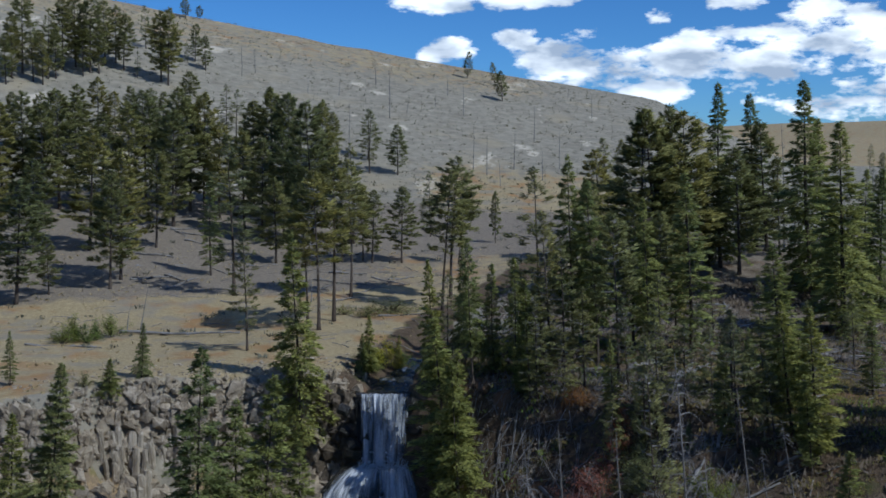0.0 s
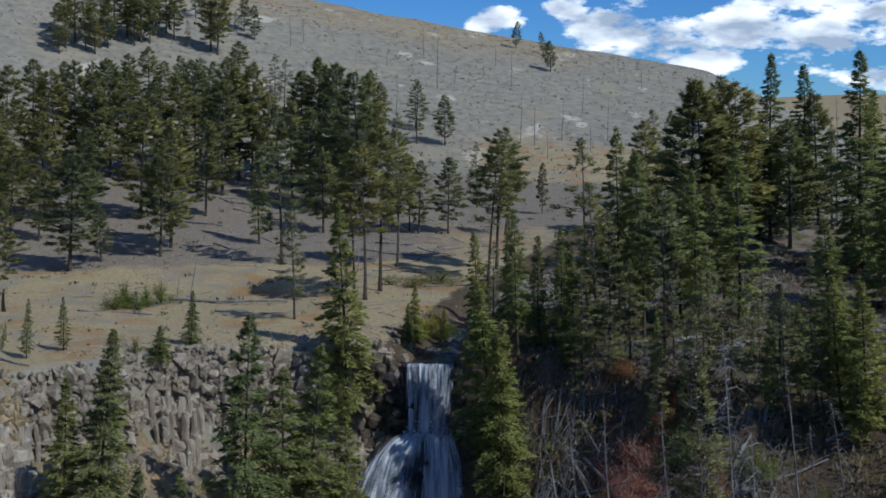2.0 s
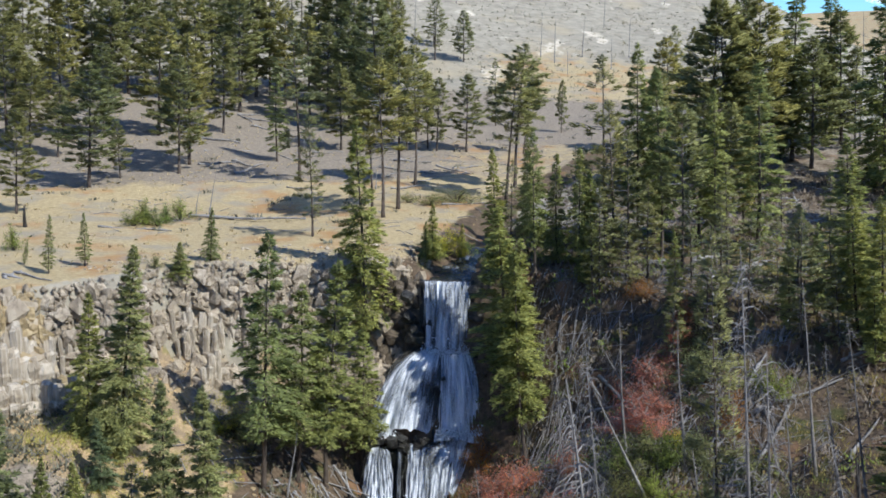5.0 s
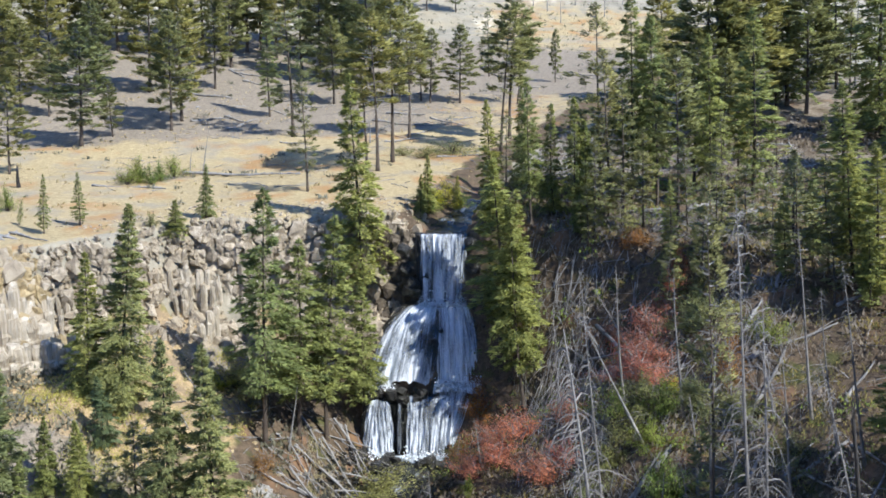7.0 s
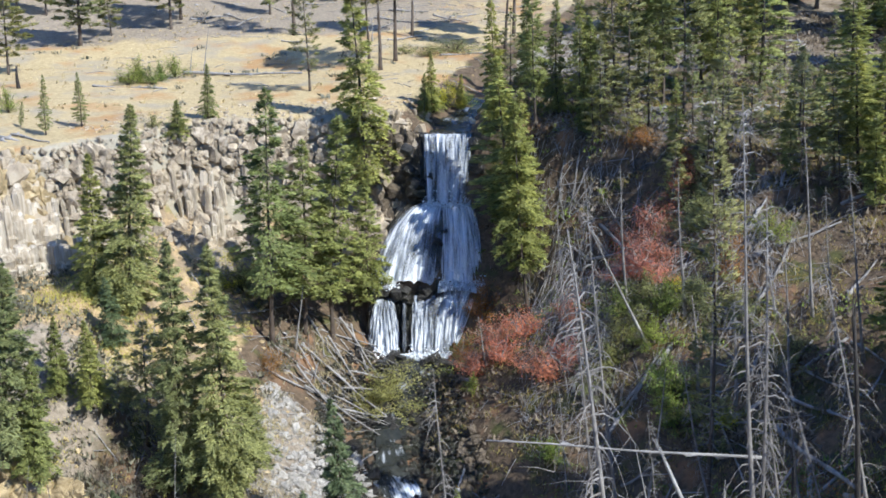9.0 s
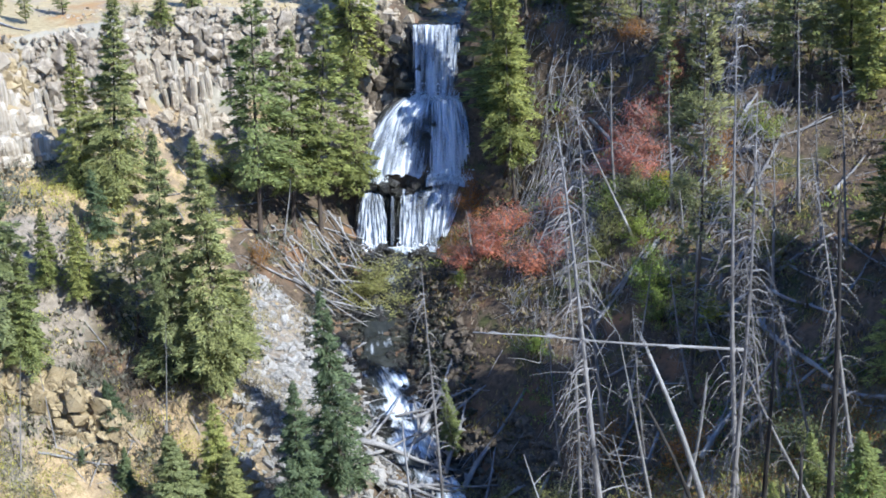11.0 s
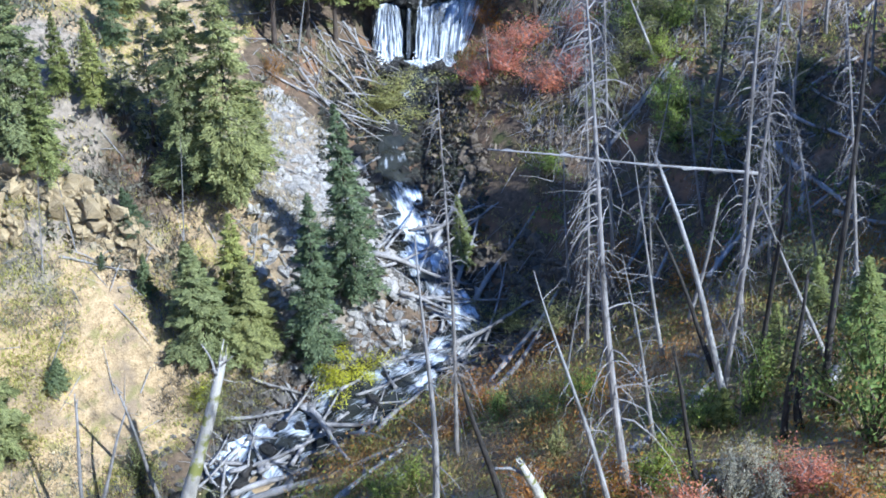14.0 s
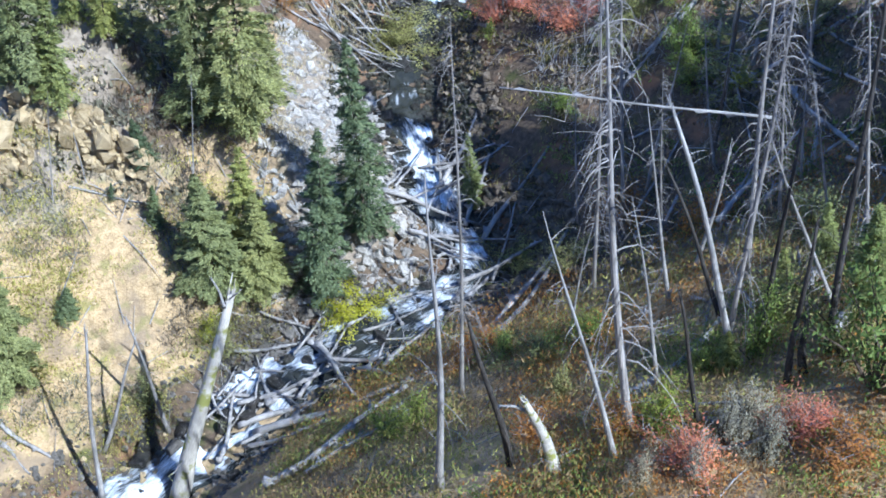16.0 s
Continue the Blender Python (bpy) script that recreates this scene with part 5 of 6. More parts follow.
snag("snag", 11.3, 60.9, 9.6, (-0.09, 0.02), 0.8, 0)
snag("twiggy", 16.3, 58.1, 6.3, (-0.26, 0.07), 0.7, 1)
snag("snag", -1.3, 67.8, 4.0, (-0.15, -0.00), 0.7, 2)
snag("twiggy", 4.3, 68.0, 6.8, (-0.11, 0.01), 0.8, 0)
snag("twiggy", 3.2, 74.5, 6.6, (0.21, -0.01), 0.8, 1)
snag("char", 9.8, 25.1, 6.7, (-0.10, 0.04), 0.9, 2)
snag("char", 8.7, 30.7, 6.3, (-0.48, 0.11), 0.8, 0)
snag("bare", 6.0, 26.8, 8.2, (-0.26, 0.05), 0.9, 1)
snag("char", 9.5, 27.8, 9.2, (-0.08, 0.03), 0.8, 2)
snag("bare", 2.9, 32.9, 7.3, (0.07, -0.01), 0.8, 0)
snag("pole", 8.7, 36.9, 7.1, (0.04, -0.01), 0.9, 1)
snag("snag", 7.7, 48.1, 10.6, (0.04, -0.01), 0.8, 2)
snag("twiggy", 10.9, 47.1, 9.6, (-0.24, 0.05), 0.7, 0)
snag("twiggy", 13.7, 35.6, 7.5, (-0.32, 0.11), 0.7, 1)
snag("twiggy", 8.0, 42.0, 10.3, (-0.15, 0.03), 0.6, 2)
snag("twiggy", 4.1, 48.3, 12.0, (-0.11, 0.01), 0.6, 0)
snag("twiggy", 8.4, 73.9, 4.8, (-0.73, 0.07), 0.8, 1)
snag("twiggy", 9.6, 73.8, 4.8, (-0.56, 0.06), 0.8, 2)
snag("snag", 6.4, 74.4, 5.1, (0.30, -0.03), 0.8, 0)
snag("snag", 11.5, 55.2, 7.1, (-0.13, 0.03), 0.8, 1)
snag("snag", 18.0, 56.8, 11.3, (-0.13, 0.04), 0.7, 2)
snag("snag", 15.7, 51.7, 9.1, (-0.13, 0.04), 0.7, 0)
snag("bare", -25.6, 44.5, 7.1, (0.16, 0.09), 0.45, 1)
snag("bare", -24.4, 40.1, 4.2, (0.39, 0.22), 0.7, 2)
snag("snag", 46.4, 139.7, 16.9, (-0.06, 0.02), 0.8, 0)
snag("snag", 9.0, 89.4, 9.4, (-0.06, 0.01), 0.8, 1)
snag("snag", -14.6, 286.8, 16.1, (0.00, 0.00), 0.9, 2)
snag("snag", -21.0, 327.3, 9.6, (-0.03, -0.00), 0.9, 0)
snag("snag", -21.7, 240.6, 14.3, (0.01, 0.00), 0.8, 1)
snag("snag", -58.9, 306.4, 9.3, (0.02, 0.00), 0.8, 2)
snag("snag", -56.1, 313.4, 7.5, (-0.03, -0.00), 0.8, 0)
snag("pole", 5.9, 301.5, 8.9, (-0.00, 0.00), 0.8, 1)
snag("pole", 1.4, 326.4, 6.1, (-0.00, 0.00), 0.8, 2)
snag("pole", -2.3, 309.6, 3.3, (0.05, 0.00), 0.9, 0)
snag("snag", 7.2, 243.9, 9.9, (-0.00, 0.00), 0.8, 1)
snag("pole", 10.2, 240.6, 9.1, (-0.00, 0.00), 0.8, 2)
snag("snag", 16.9, 246.6, 9.6, (0.02, -0.00), 0.8, 0)
snag("pole", 24.7, 281.3, 9.1, (-0.01, 0.00), 0.7, 1)
snag("pole", 28.0, 249.6, 8.8, (-0.01, 0.00), 0.8, 2)
snag("pole", 45.9, 320.7, 6.5, (-0.07, 0.01), 0.8, 0)
snag("snag", 36.6, 234.8, 10.2, (-0.01, 0.00), 0.8, 1)
snag("pole", 12.6, 229.3, 5.0, (-0.01, 0.00), 0.8, 2)
snag("pole", 22.8, 238.1, 6.5, (-0.01, 0.00), 0.8, 0)
snag("pole", -10.2, 295.8, 4.8, (0.07, 0.00), 0.8, 1)
snag("pole", -30.3, 304.9, 4.9, (0.04, 0.00), 0.8, 2)
snag("pole", -39.0, 302.3, 4.0, (0.01, 0.00), 0.7, 0)
snag("pole", 41.9, 350.3, 4.7, (-0.01, 0.00), 0.7, 1)
snag("char", -32.1, 192.5, 4.2, (0.05, 0.01), 0.8, 2)
snag("pole", -15.7, 122.8, 2.7, (-0.03, -0.00), 0.8, 0)
snag("bare", -33.5, 108.4, 3.1, (0.15, 0.05), 0.7, 1)
snag("bare", -32.1, 108.6, 4.9, (0.18, 0.05), 0.8, 2)
snag("char", -46.9, 96.6, 2.2, (0.06, 0.03), 1.8, 0)
# same wood, beside the lookout: added mostly out of view to shade the bank
conifer("fir", 24.5, 43.5, 15.0, 1.0)
conifer("fir", 27.0, 44.5, 16.0, 1.1, v=1)
conifer("fir", 33.5, 62.0, 16.0, 1.0, v=3)
conifer("pine", 37.0, 60.0, 17.0, 1.1, v=2)
conifer("fir", 36.0, 67.0, 16.0, 1.0, v=1)
conifer("fir", 18.6, 41.0, 9.5, 0.9, v=2)
conifer("slim", 20.6, 51.0, 9.0, 1.3, v=1)
conifer("fir", 25.0, 35.0, 16.5, 0.9)
conifer("fir", 29.0, 41.0, 17.0, 0.95, v=1)
conifer("fir", 24.0, 28.5, 15.0, 0.9, v=2)
conifer("pine", 28.5, 37.0, 16.0, 1.1, v=3)
conifer("fir", 26.5, 40.0, 16.0, 1.1, v=1)
conifer("fir", 23.5, 37.5, 14.0, 1.0, v=2)
conifer("fir", 31.0, 38.5, 19.0, 1.0, v=3)
conifer("fir", 26.5, 33.0, 23.0, 0.95, v=2)
conifer("fir", 29.5, 36.5, 24.0, 0.95, v=1)
conifer("fir", 27.5, 36.0, 22.5, 0.95, v=3)
conifer("fir", 29.0, 31.0, 24.0, 0.95, v=1)
conifer("fir", 32.5, 35.0, 26.0, 0.95)
# fallen logs that lie singly
log((10.8, 38.5, 16.9), (-0.8, 40.0, 16.6), 0.42, 1)
log((-13.6, 70.7, 4.9), (-8.2, 67.3, 2.2), 0.81, 1)
log((-15.7, 71.0, 6.4), (-12.5, 71.7, 3.9), 0.62, 2)
log((-14.6, 74.5, 6.3), (-9.2, 77.5, 3.0), 0.56, 3)
log((-16.7, 72.0, 6.8), (-10.2, 71.1, 2.4), 0.62, 0)
log((-14.6, 68.2, 5.1), (-11.3, 69.4, 2.7), 0.50, 1)
log((-9.2, 63.2, 1.9), (-5.9, 64.7, 1.9), 1.0, 2)
log((-10.2, 61.6, 2.1), (-8.8, 63.6, 1.9), 0.8, 3)
log((-26.1, 43.3, 3.7), (-20.6, 46.0, 3.2), 0.8, 0)
log((-24.9, 45.5, 5.2), (-20.0, 46.8, 3.3), 0.7, 1)
log((-12.9, 47.6, 2.1), (-11.6, 48.1, 2.5), 0.7, 2)
log((-26.2, 34.5, -2.3), (-22.8, 33.6, -4.5), 1.5, 3)
log((-26.0, 33.7, -2.9), (-24.2, 32.9, -4.4), 1.4, 0)
log((-13.8, 36.5, -3.6), (-7.7, 39.2, -2.1), 1.5, 1)
log((-13.2, 35.3, -3.8), (-7.9, 34.2, 0.5), 1.0, 2)
log((-7.4, 31.4, 1.6), (-2.6, 34.3, 3.9), 1.6, 3)
log((-10.8, 42.3, -2.2), (-7.0, 35.8, 0.6), 1.4, 0)
log((-12.4, 43.9, -1.7), (-10.1, 41.1, -2.3), 0.8, 1)
log((-15.1, 39.8, -3.1), (-12.9, 41.1, -2.6), 1.2, 2)
log((-14.4, 39.1, -3.2), (-13.1, 40.5, -2.8), 1.0, 3)
log((-7.8, 40.0, -1.9), (-2.6, 33.7, 4.1), 1.0, 0)
log((-7.4, 39.2, -2.1), (-3.0, 35.7, 2.8), 1.0, 1)
log((-6.1, 41.7, -1.7), (-7.3, 37.2, -0.7), 0.8, 2)
log((-6.2, 34.5, 1.5), (-3.7, 37.0, 1.8), 1.2, 3)
log((-3.1, 68.2, 5.3), (0.6, 62.2, 7.0), 1.0, 0)
log((-0.1, 40.3, 2.0), (3.5, 48.3, 2.5), 1.2, 1)
log((-0.3, 37.2, 3.8), (3.2, 46.8, 2.0), 1.0, 2)
log((1.4, 59.8, 6.5), (4.5, 65.2, 10.1), 0.8, 3)
log((5.9, 56.5, 8.0), (9.1, 58.2, 11.0), 0.9, 0)
log((6.6, 63.3, 11.2), (9.4, 57.3, 10.7), 0.9, 1)
log((5.0, 26.2, 12.2), (8.8, 30.5, 12.7), 1.6, 2)
log((4.9, 22.7, 13.6), (7.0, 23.7, 13.9), 1.6, 3)
log((9.2, 46.6, 7.0), (6.6, 40.7, 6.1), 0.8, 0)
log((12.2, 45.0, 9.5), (8.8, 40.6, 7.9), 0.8, 1)
log((-1.4, 27.3, 7.7), (-0.1, 30.3, 7.2), 0.9, 2)
log((14.5, 49.7, 12.0), (16.7, 40.0, 13.4), 1.1, 3)
log((11.6, 30.7, 14.0), (15.3, 38.5, 12.8), 1.1, 0)
log((7.2, 76.0, 14.6), (13.6, 56.3, 12.8), 0.8, 1)
log((16.4, 65.6, 18.2), (13.5, 64.1, 16.3), 1.3, 2)
log((7.2, 57.1, 9.2), (10.4, 59.4, 12.8), 1.0, 3)
log((8.0, 75.2, 14.0), (11.6, 74.9, 18.1), 0.8, 0)
log((15.6, 72.9, 19.6), (17.8, 72.4, 20.5), 0.9, 1)
log((16.0, 73.0, 20.0), (18.3, 69.3, 20.2), 0.8, 2)
log((-17.1, 72.1, 7.1), (-11.0, 71.2, 2.8), 0.62, 3)
log((-14.9, 68.9, 5.4), (-10.7, 68.6, 2.3), 0.81, 0)
log((-16.2, 72.0, 6.7), (-10.8, 76.5, 3.4), 0.50, 1)
log((-14.7, 72.8, 5.9), (-11.2, 72.5, 3.1), 0.56, 2)
log((-39.2, 76.5, 21.3), (-33.5, 74.2, 20.1), 1.0, 3)
log((-39.1, 78.2, 21.3), (-34.6, 75.1, 21.4), 1.0, 0)
log((-20.3, 70.0, 9.4), (-17.5, 74.3, 8.3), 0.8, 1)
log((-21.9, 71.4, 10.7), (-19.6, 70.2, 8.9), 0.8, 2)
log((-34.6, 128.9, 22.7), (-32.6, 137.8, 23.0), 1.0, 3)
log((-11.5, 134.1, 22.5), (-8.9, 133.8, 22.4), 1.0, 0)
log((-11.6, 127.0, 22.1), (-8.8, 131.9, 22.2), 0.9, 1)
log((-7.4, 138.7, 22.5), (-3.6, 140.8, 22.6), 1.2, 2)
log((-14.0, 123.3, 21.9), (-9.5, 126.4, 21.9), 0.9, 3)
log((-6.5, 124.5, 21.6), (-3.3, 126.3, 21.6), 1.0, 0)
log((-33.4, 105.4, 21.2), (-20.5, 103.4, 21.5), 0.9, 1)
log((-40.0, 97.6, 21.4), (-32.6, 97.4, 21.2), 0.9, 2)
log((-26.6, 122.5, 22.0), (-22.7, 121.9, 21.8), 0.8, 3)
log((-39.6, 77.3, 21.3), (-33.7, 74.2, 20.7), 1.1, 0)
log((-3.9, 184.0, 26.1), (0.6, 172.8, 24.8), 1.3, 1)
log((-9.7, 139.5, 22.7), (-4.9, 134.9, 22.3), 0.9, 2)
log((20.0, 84.7, 21.5), (22.5, 90.4, 21.7), 1.8, 3)
log((26.3, 106.3, 21.9), (32.2, 113.4, 22.7), 1.0, 0)
log((30.0, 103.3, 22.0), (33.2, 106.7, 22.4), 1.3, 1)
log((10.5, 89.7, 21.4), (12.8, 84.7, 21.3), 1.0, 2)
log((-42.6, 142.6, 23.9), (-33.7, 145.8, 23.6), 0.9, 3)
log((-17.8, 125.9, 22.1), (-14.4, 133.5, 22.5), 0.9, 0)
log((-7.1, 112.3, 21.8), (-2.2, 114.4, 21.7), 0.9, 1)
log((-33.9, 146.5, 23.7), (-29.1, 139.4, 23.0), 0.9, 2)
log((9.5, 58.0, 11.5), (17.4, 67.0, 19.5), 0.90, 2)
log((10.1, 40.8, 9.5), (14.4, 45.4, 12.7), 0.90, 0)
log((6.8, 45.9, 5.4), (9.3, 50.0, 8.4), 0.70, 1)
log((11.4, 26.5, 15.7), (15.2, 34.2, 14.9), 1.20, 2)
log((-13.3, 35.2, -3.4), (-8.3, 38.8, -1.8), 0.90, 2)
log((-12.7, 35.9, -3.4), (-4.0, 35.2, 2.8), 1.4, 1)
log((-10.4, 29.5, 0.8), (-4.2, 34.4, 3.1), 1.5, 3)
log((-8.5, 29.8, 1.6), (-3.5, 32.6, 4.0), 0.9, 0)
log((-11.2, 42.2, -2.0), (-8.3, 39.1, -1.7), 1.6, 0)
# dead trees that have come down, their tops still bushy
dead_tree("twiggy", (3.8, 25.7, 12.0), (7.3, 37.0, 9.5), 0.6, 0)
dead_tree("twiggy", (7.3, 28.0, 12.7), (10.7, 40.3, 10.3), 0.6, 1)
dead_tree("twiggy", (9.6, 30.2, 13.3), (9.8, 40.7, 9.3), 0.6, 2)
dead_tree("twiggy", (3.0, 75.2, 7.5), (7.2, 76.3, 16.6), 0.6, 1)
dead_tree("twiggy", (4.3, 59.6, 8.8), (8.0, 70.2, 14.3), 0.7, 2)
dead_tree("twiggy", (10.2, 40.8, 8.7), (13.7, 47.7, 11.9), 0.6, 0)
# shrubs
shrub("red", 9.5, 67.0, 3.9, 3.0, 1)
shrub("red", 11.2, 71.1, 3.6, 3.1, 0)
shrub("red", 12.5, 73.8, 2.0, 2.5, 1)
shrub("red", 8.5, 67.3, 2.7, 1.8, 0)
shrub("red", 0.1, 67.2, 3.5, 2.2, 1)
shrub("red", 2.7, 62.6, 3.5, 2.0, 0)
shrub("red", 1.5, 68.4, 3.3, 1.7, 1)
shrub("red", -1.5, 68.1, 2.4, 2.0, 0)
shrub("red", 9.9, 67.5, 2.7, 2.0, 1)
shrub("red", 12.1, 73.3, 2.4, 2.5, 0)
shrub("red", -0.8, 75.4, 3.1, 2.4, 1)
shrub("red", 4.7, 67.5, 2.3, 2.1, 0)
shrub("red", 8.6, 74.4, 2.0, 1.7, 1)
shrub("orange", -1.8, 77.5, 2.1, 2.9, 1)
shrub("red", 12.7, 74.1, 1.5, 1.7, 0)
shrub("red", 13.3, 74.4, 1.3, 1.4, 1)
shrub("red", 9.0, 67.6, 2.3, 1.6, 0)
shrub("red", 10.0, 64.9, 2.7, 1.6, 1)
shrub("red", -2.0, 67.8, 2.9, 1.8, 0)
shrub("red", 4.0, 62.9, 2.6, 2.0, 1)
shrub("orange", -2.9, 75.8, 1.9, 1.9, 0)
shrub("yellow", -5.3, 92.6, 2.5, 2.4, 1)
shrub("olive", 14.2, 72.7, 2.9, 2.5, 1)
shrub("olive", 14.1, 67.2, 2.3, 2.4, 0)
shrub("green", 10.3, 61.5, 3.0, 2.7, 1)
shrub("olive", 12.0, 60.6, 2.5, 3.0, 1)
shrub("olive", 8.2, 61.2, 2.6, 2.3, 0)
shrub("green", 9.4, 59.6, 2.5, 1.9, 0)
shrub("green", 16.8, 63.5, 2.2, 2.7, 1)
shrub("olive", 16.2, 54.0, 2.7, 2.1, 1)
shrub("green", 10.1, 54.0, 2.8, 2.2, 0)
shrub("green", -2.9, 75.8, 2.1, 1.9, 1)
shrub("olive", 5.6, 58.7, 2.5, 1.6, 0)
shrub("yellow", 11.2, 63.1, 1.1, 1.2, 0)
shrub("green", -6.3, 89.9, 1.7, 2.0, 0)
shrub("green", -3.8, 93.1, 1.8, 1.8, 1)
shrub("orange", 10.2, 77.8, 2.0, 1.3, 1)
shrub("orange", 14.2, 62.1, 1.9, 3.4, 0)
shrub("green", 6.3, 85.3, 2.5, 2.1, 0)
shrub("olive", -20.4, 73.7, 3.6, 2.1, 1)
shrub("yellow", -21.4, 73.0, 2.0, 1.6, 1)
shrub("orange", -16.9, 66.9, 1.9, 1.8, 1)
shrub("green", 7.9, 63.7, 3.1, 2.2, 1)
shrub("olive", 9.5, 63.2, 3.5, 2.3, 0)
shrub("olive", 12.9, 67.3, 2.7, 2.8, 1)
shrub("olive", 15.0, 59.0, 2.9, 2.2, 0)
shrub("olive", 6.7, 59.9, 2.9, 1.9, 1)
shrub("green", 10.1, 56.3, 3.2, 2.6, 0)
shrub("yellow", 12.5, 51.8, 1.5, 1.8, 0)
shrub("olive", -6.8, 92.0, 2.1, 1.8, 0)
shrub("green", -36.7, 98.5, 2.1, 2.0, 1)
shrub("green", -36.1, 100.0, 2.2, 2.4, 0)
shrub("green", -34.7, 99.4, 2.0, 2.0, 1)
shrub("green", -34.3, 101.1, 1.8, 1.9, 0)
shrub("green", -33.5, 103.0, 2.3, 2.5, 1)
shrub("olive", -11.0, 113.9, 1.9, 1.3, 1)
shrub("olive", -5.7, 115.8, 5.2, 1.6, 0)
shrub("olive", -8.4, 112.2, 2.1, 1.4, 1)
shrub("green", -43.3, 86.7, 1.9, 2.1, 0)
shrub("olive", -28.6, 81.0, 1.3, 1.1, 0)
shrub("orange", 10.4, 78.2, 2.1, 1.1, 0)
shrub("yellow", -8.4, 44.4, 3.3, 2.2, 1)
shrub("yellow", -9.4, 43.9, 1.9, 1.3, 0)
shrub("green", 7.6, 27.1, 1.6, 2.2, 1)
shrub("green", 9.1, 27.2, 2.0, 3.2, 0)
shrub("green", 12.0, 23.9, 3.8, 5.3, 1)
shrub("olive", 11.6, 26.1, 1.9, 2.3, 1)
shrub("olive", 10.6, 29.6, 2.8, 3.6, 0)
shrub("pale", 8.1, 23.1, 1.6, 1.9, 1)
shrub("red", 6.2, 21.6, 2.1, 1.6, 0)
shrub("red", 9.9, 22.5, 1.8, 1.3, 1)
shrub("pale", 7.3, 22.4, 1.3, 2.5, 0)
shrub("pale", 8.4, 21.7, 1.3, 2.1, 1)
shrub("pale", 4.7, 20.9, 0.9, 1.7, 0)
shrub("pale", 6.2, 20.8, 0.9, 1.9, 1)
shrub("orange", 10.5, 21.1, 1.9, 1.5, 1)
shrub("olive", 1.8, 32.7, 2.6, 1.9, 1)
shrub("green", 0.2, 34.9, 1.9, 1.4, 0)
shrub("green", 5.6, 23.7, 2.3, 1.9, 1)
shrub("olive", 2.5, 27.9, 1.5, 1.6, 0)
shrub("orange", -0.6, 36.7, 1.9, 1.5, 0)
shrub("green", -3.2, 30.0, 2.0, 2.2, 0)
shrub("green", -4.9, 31.0, 1.8, 1.9, 1)
shrub("green", 9.8, 55.7, 2.6, 3.6, 0)
shrub("green", 2.9, 56.0, 2.3, 1.8, 1)
shrub("green", -2.2, 65.5, 1.2, 1.4, 0)
shrub("olive", -8.8, 70.4, 5.5, 2.8, 1)
shrub("olive", -9.9, 68.7, 3.0, 1.9, 0)
shrub("olive", -15.8, 41.2, 2.3, 2.2, 1)
shrub("olive", -19.0, 37.3, 2.1, 2.7, 0)
shrub("yellow", -16.2, 41.5, 1.5, 1.7, 1)
shrub("olive", 1.0, 47.7, 3.1, 2.1, 1)
shrub("olive", 4.0, 44.2, 2.9, 2.3, 0)
shrub("orange", 6.8, 46.8, 3.0, 2.3, 1)
shrub("orange", 10.0, 42.0, 2.7, 2.1, 0)
shrub("green", 3.8, 32.3, 2.3, 1.9, 1)
shrub("olive", 13.3, 37.3, 2.7, 2.5, 1)
shrub("olive", 14.0, 32.2, 2.5, 2.3, 0)
shrub("red", 9.3, 22.5, 1.5, 1.3, 0)
shrub("orange", 4.2, 23.8, 1.8, 1.7, 1)
shrub("orange", 1.6, 25.0, 1.9, 1.5, 0)
shrub("orange", -1.6, 35.1, 1.9, 1.5, 1)
# limb of the pale broken trunk
log((1.29, 22.91, 14.60), (0.14, 22.95, 14.92), 1.1, 3)
# ---- what lies and grows thickly ----
def hull_kit(n, seed, points=13, flat=0.36):
    """Angular stones as triangles: the hulls of a few points thrown on a ball, with flats."""
    q, kit = np.random.default_rng(seed), []
    for k in range(n):
        bm = bmesh.new()
        for p in q.normal(0, 1, (points, 3)):
            p = p / np.linalg.norm(p) * q.uniform(0.42, 0.60)
            bm.verts.new(np.clip(p, -flat, flat))
        h = bmesh.ops.convex_hull(bm, input=bm.verts[:])
        bmesh.ops.delete(bm, geom=[g for g in h["geom_interior"] if isinstance(g, bmesh.types.BMVert)], context="VERTS")
        bm.verts.index_update()
        v = np.array([w.co[:] for w in bm.verts])
        f = np.array([[w.index for w in g.verts][:3] for g in bm.faces])
        bm.free()
        kit.append((v, f[:, [0, 1, 2, 2]]))
    return kit


STONES = hull_kit(12, 77)
BLOCKS = hull_kit(10, 78, 34, 0.33)
SHARDS = hull_kit(14, 79, 9, 0.40)


def rocks_shape(pts, sizes, rg, squash=0.75, kit=STONES):
    s = Shape()
    for p, w in zip(pts, sizes):
        v, f = kit[int(rg.integers(len(kit)))]
        q = np.array(Euler((rg.normal(0, 0.35), rg.normal(0, 0.35), rg.uniform(0, 6.28))).to_matrix())
        s.add((v @ q) * rg.uniform(0.75, 1.25, 3) * [w * 1.3, w * 1.1, w * squash * 1.2] + p, f)
    return s


def inside(rg, n, x0, x1, y0, y1, keep):
    x, y = rg.uniform(x0, x1, n * 4), rg.uniform(y0, y1, n * 4)
    k = keep(x, y)
    x, y = x[k][:n], y[k][:n]
    return x, y, ground(x, y)


def stuff(name, shape, mat, label, category, smooth=False):
    return tagged(new(name, shape.mesh(name, mat, smooth)), label, category, kind="stuff")


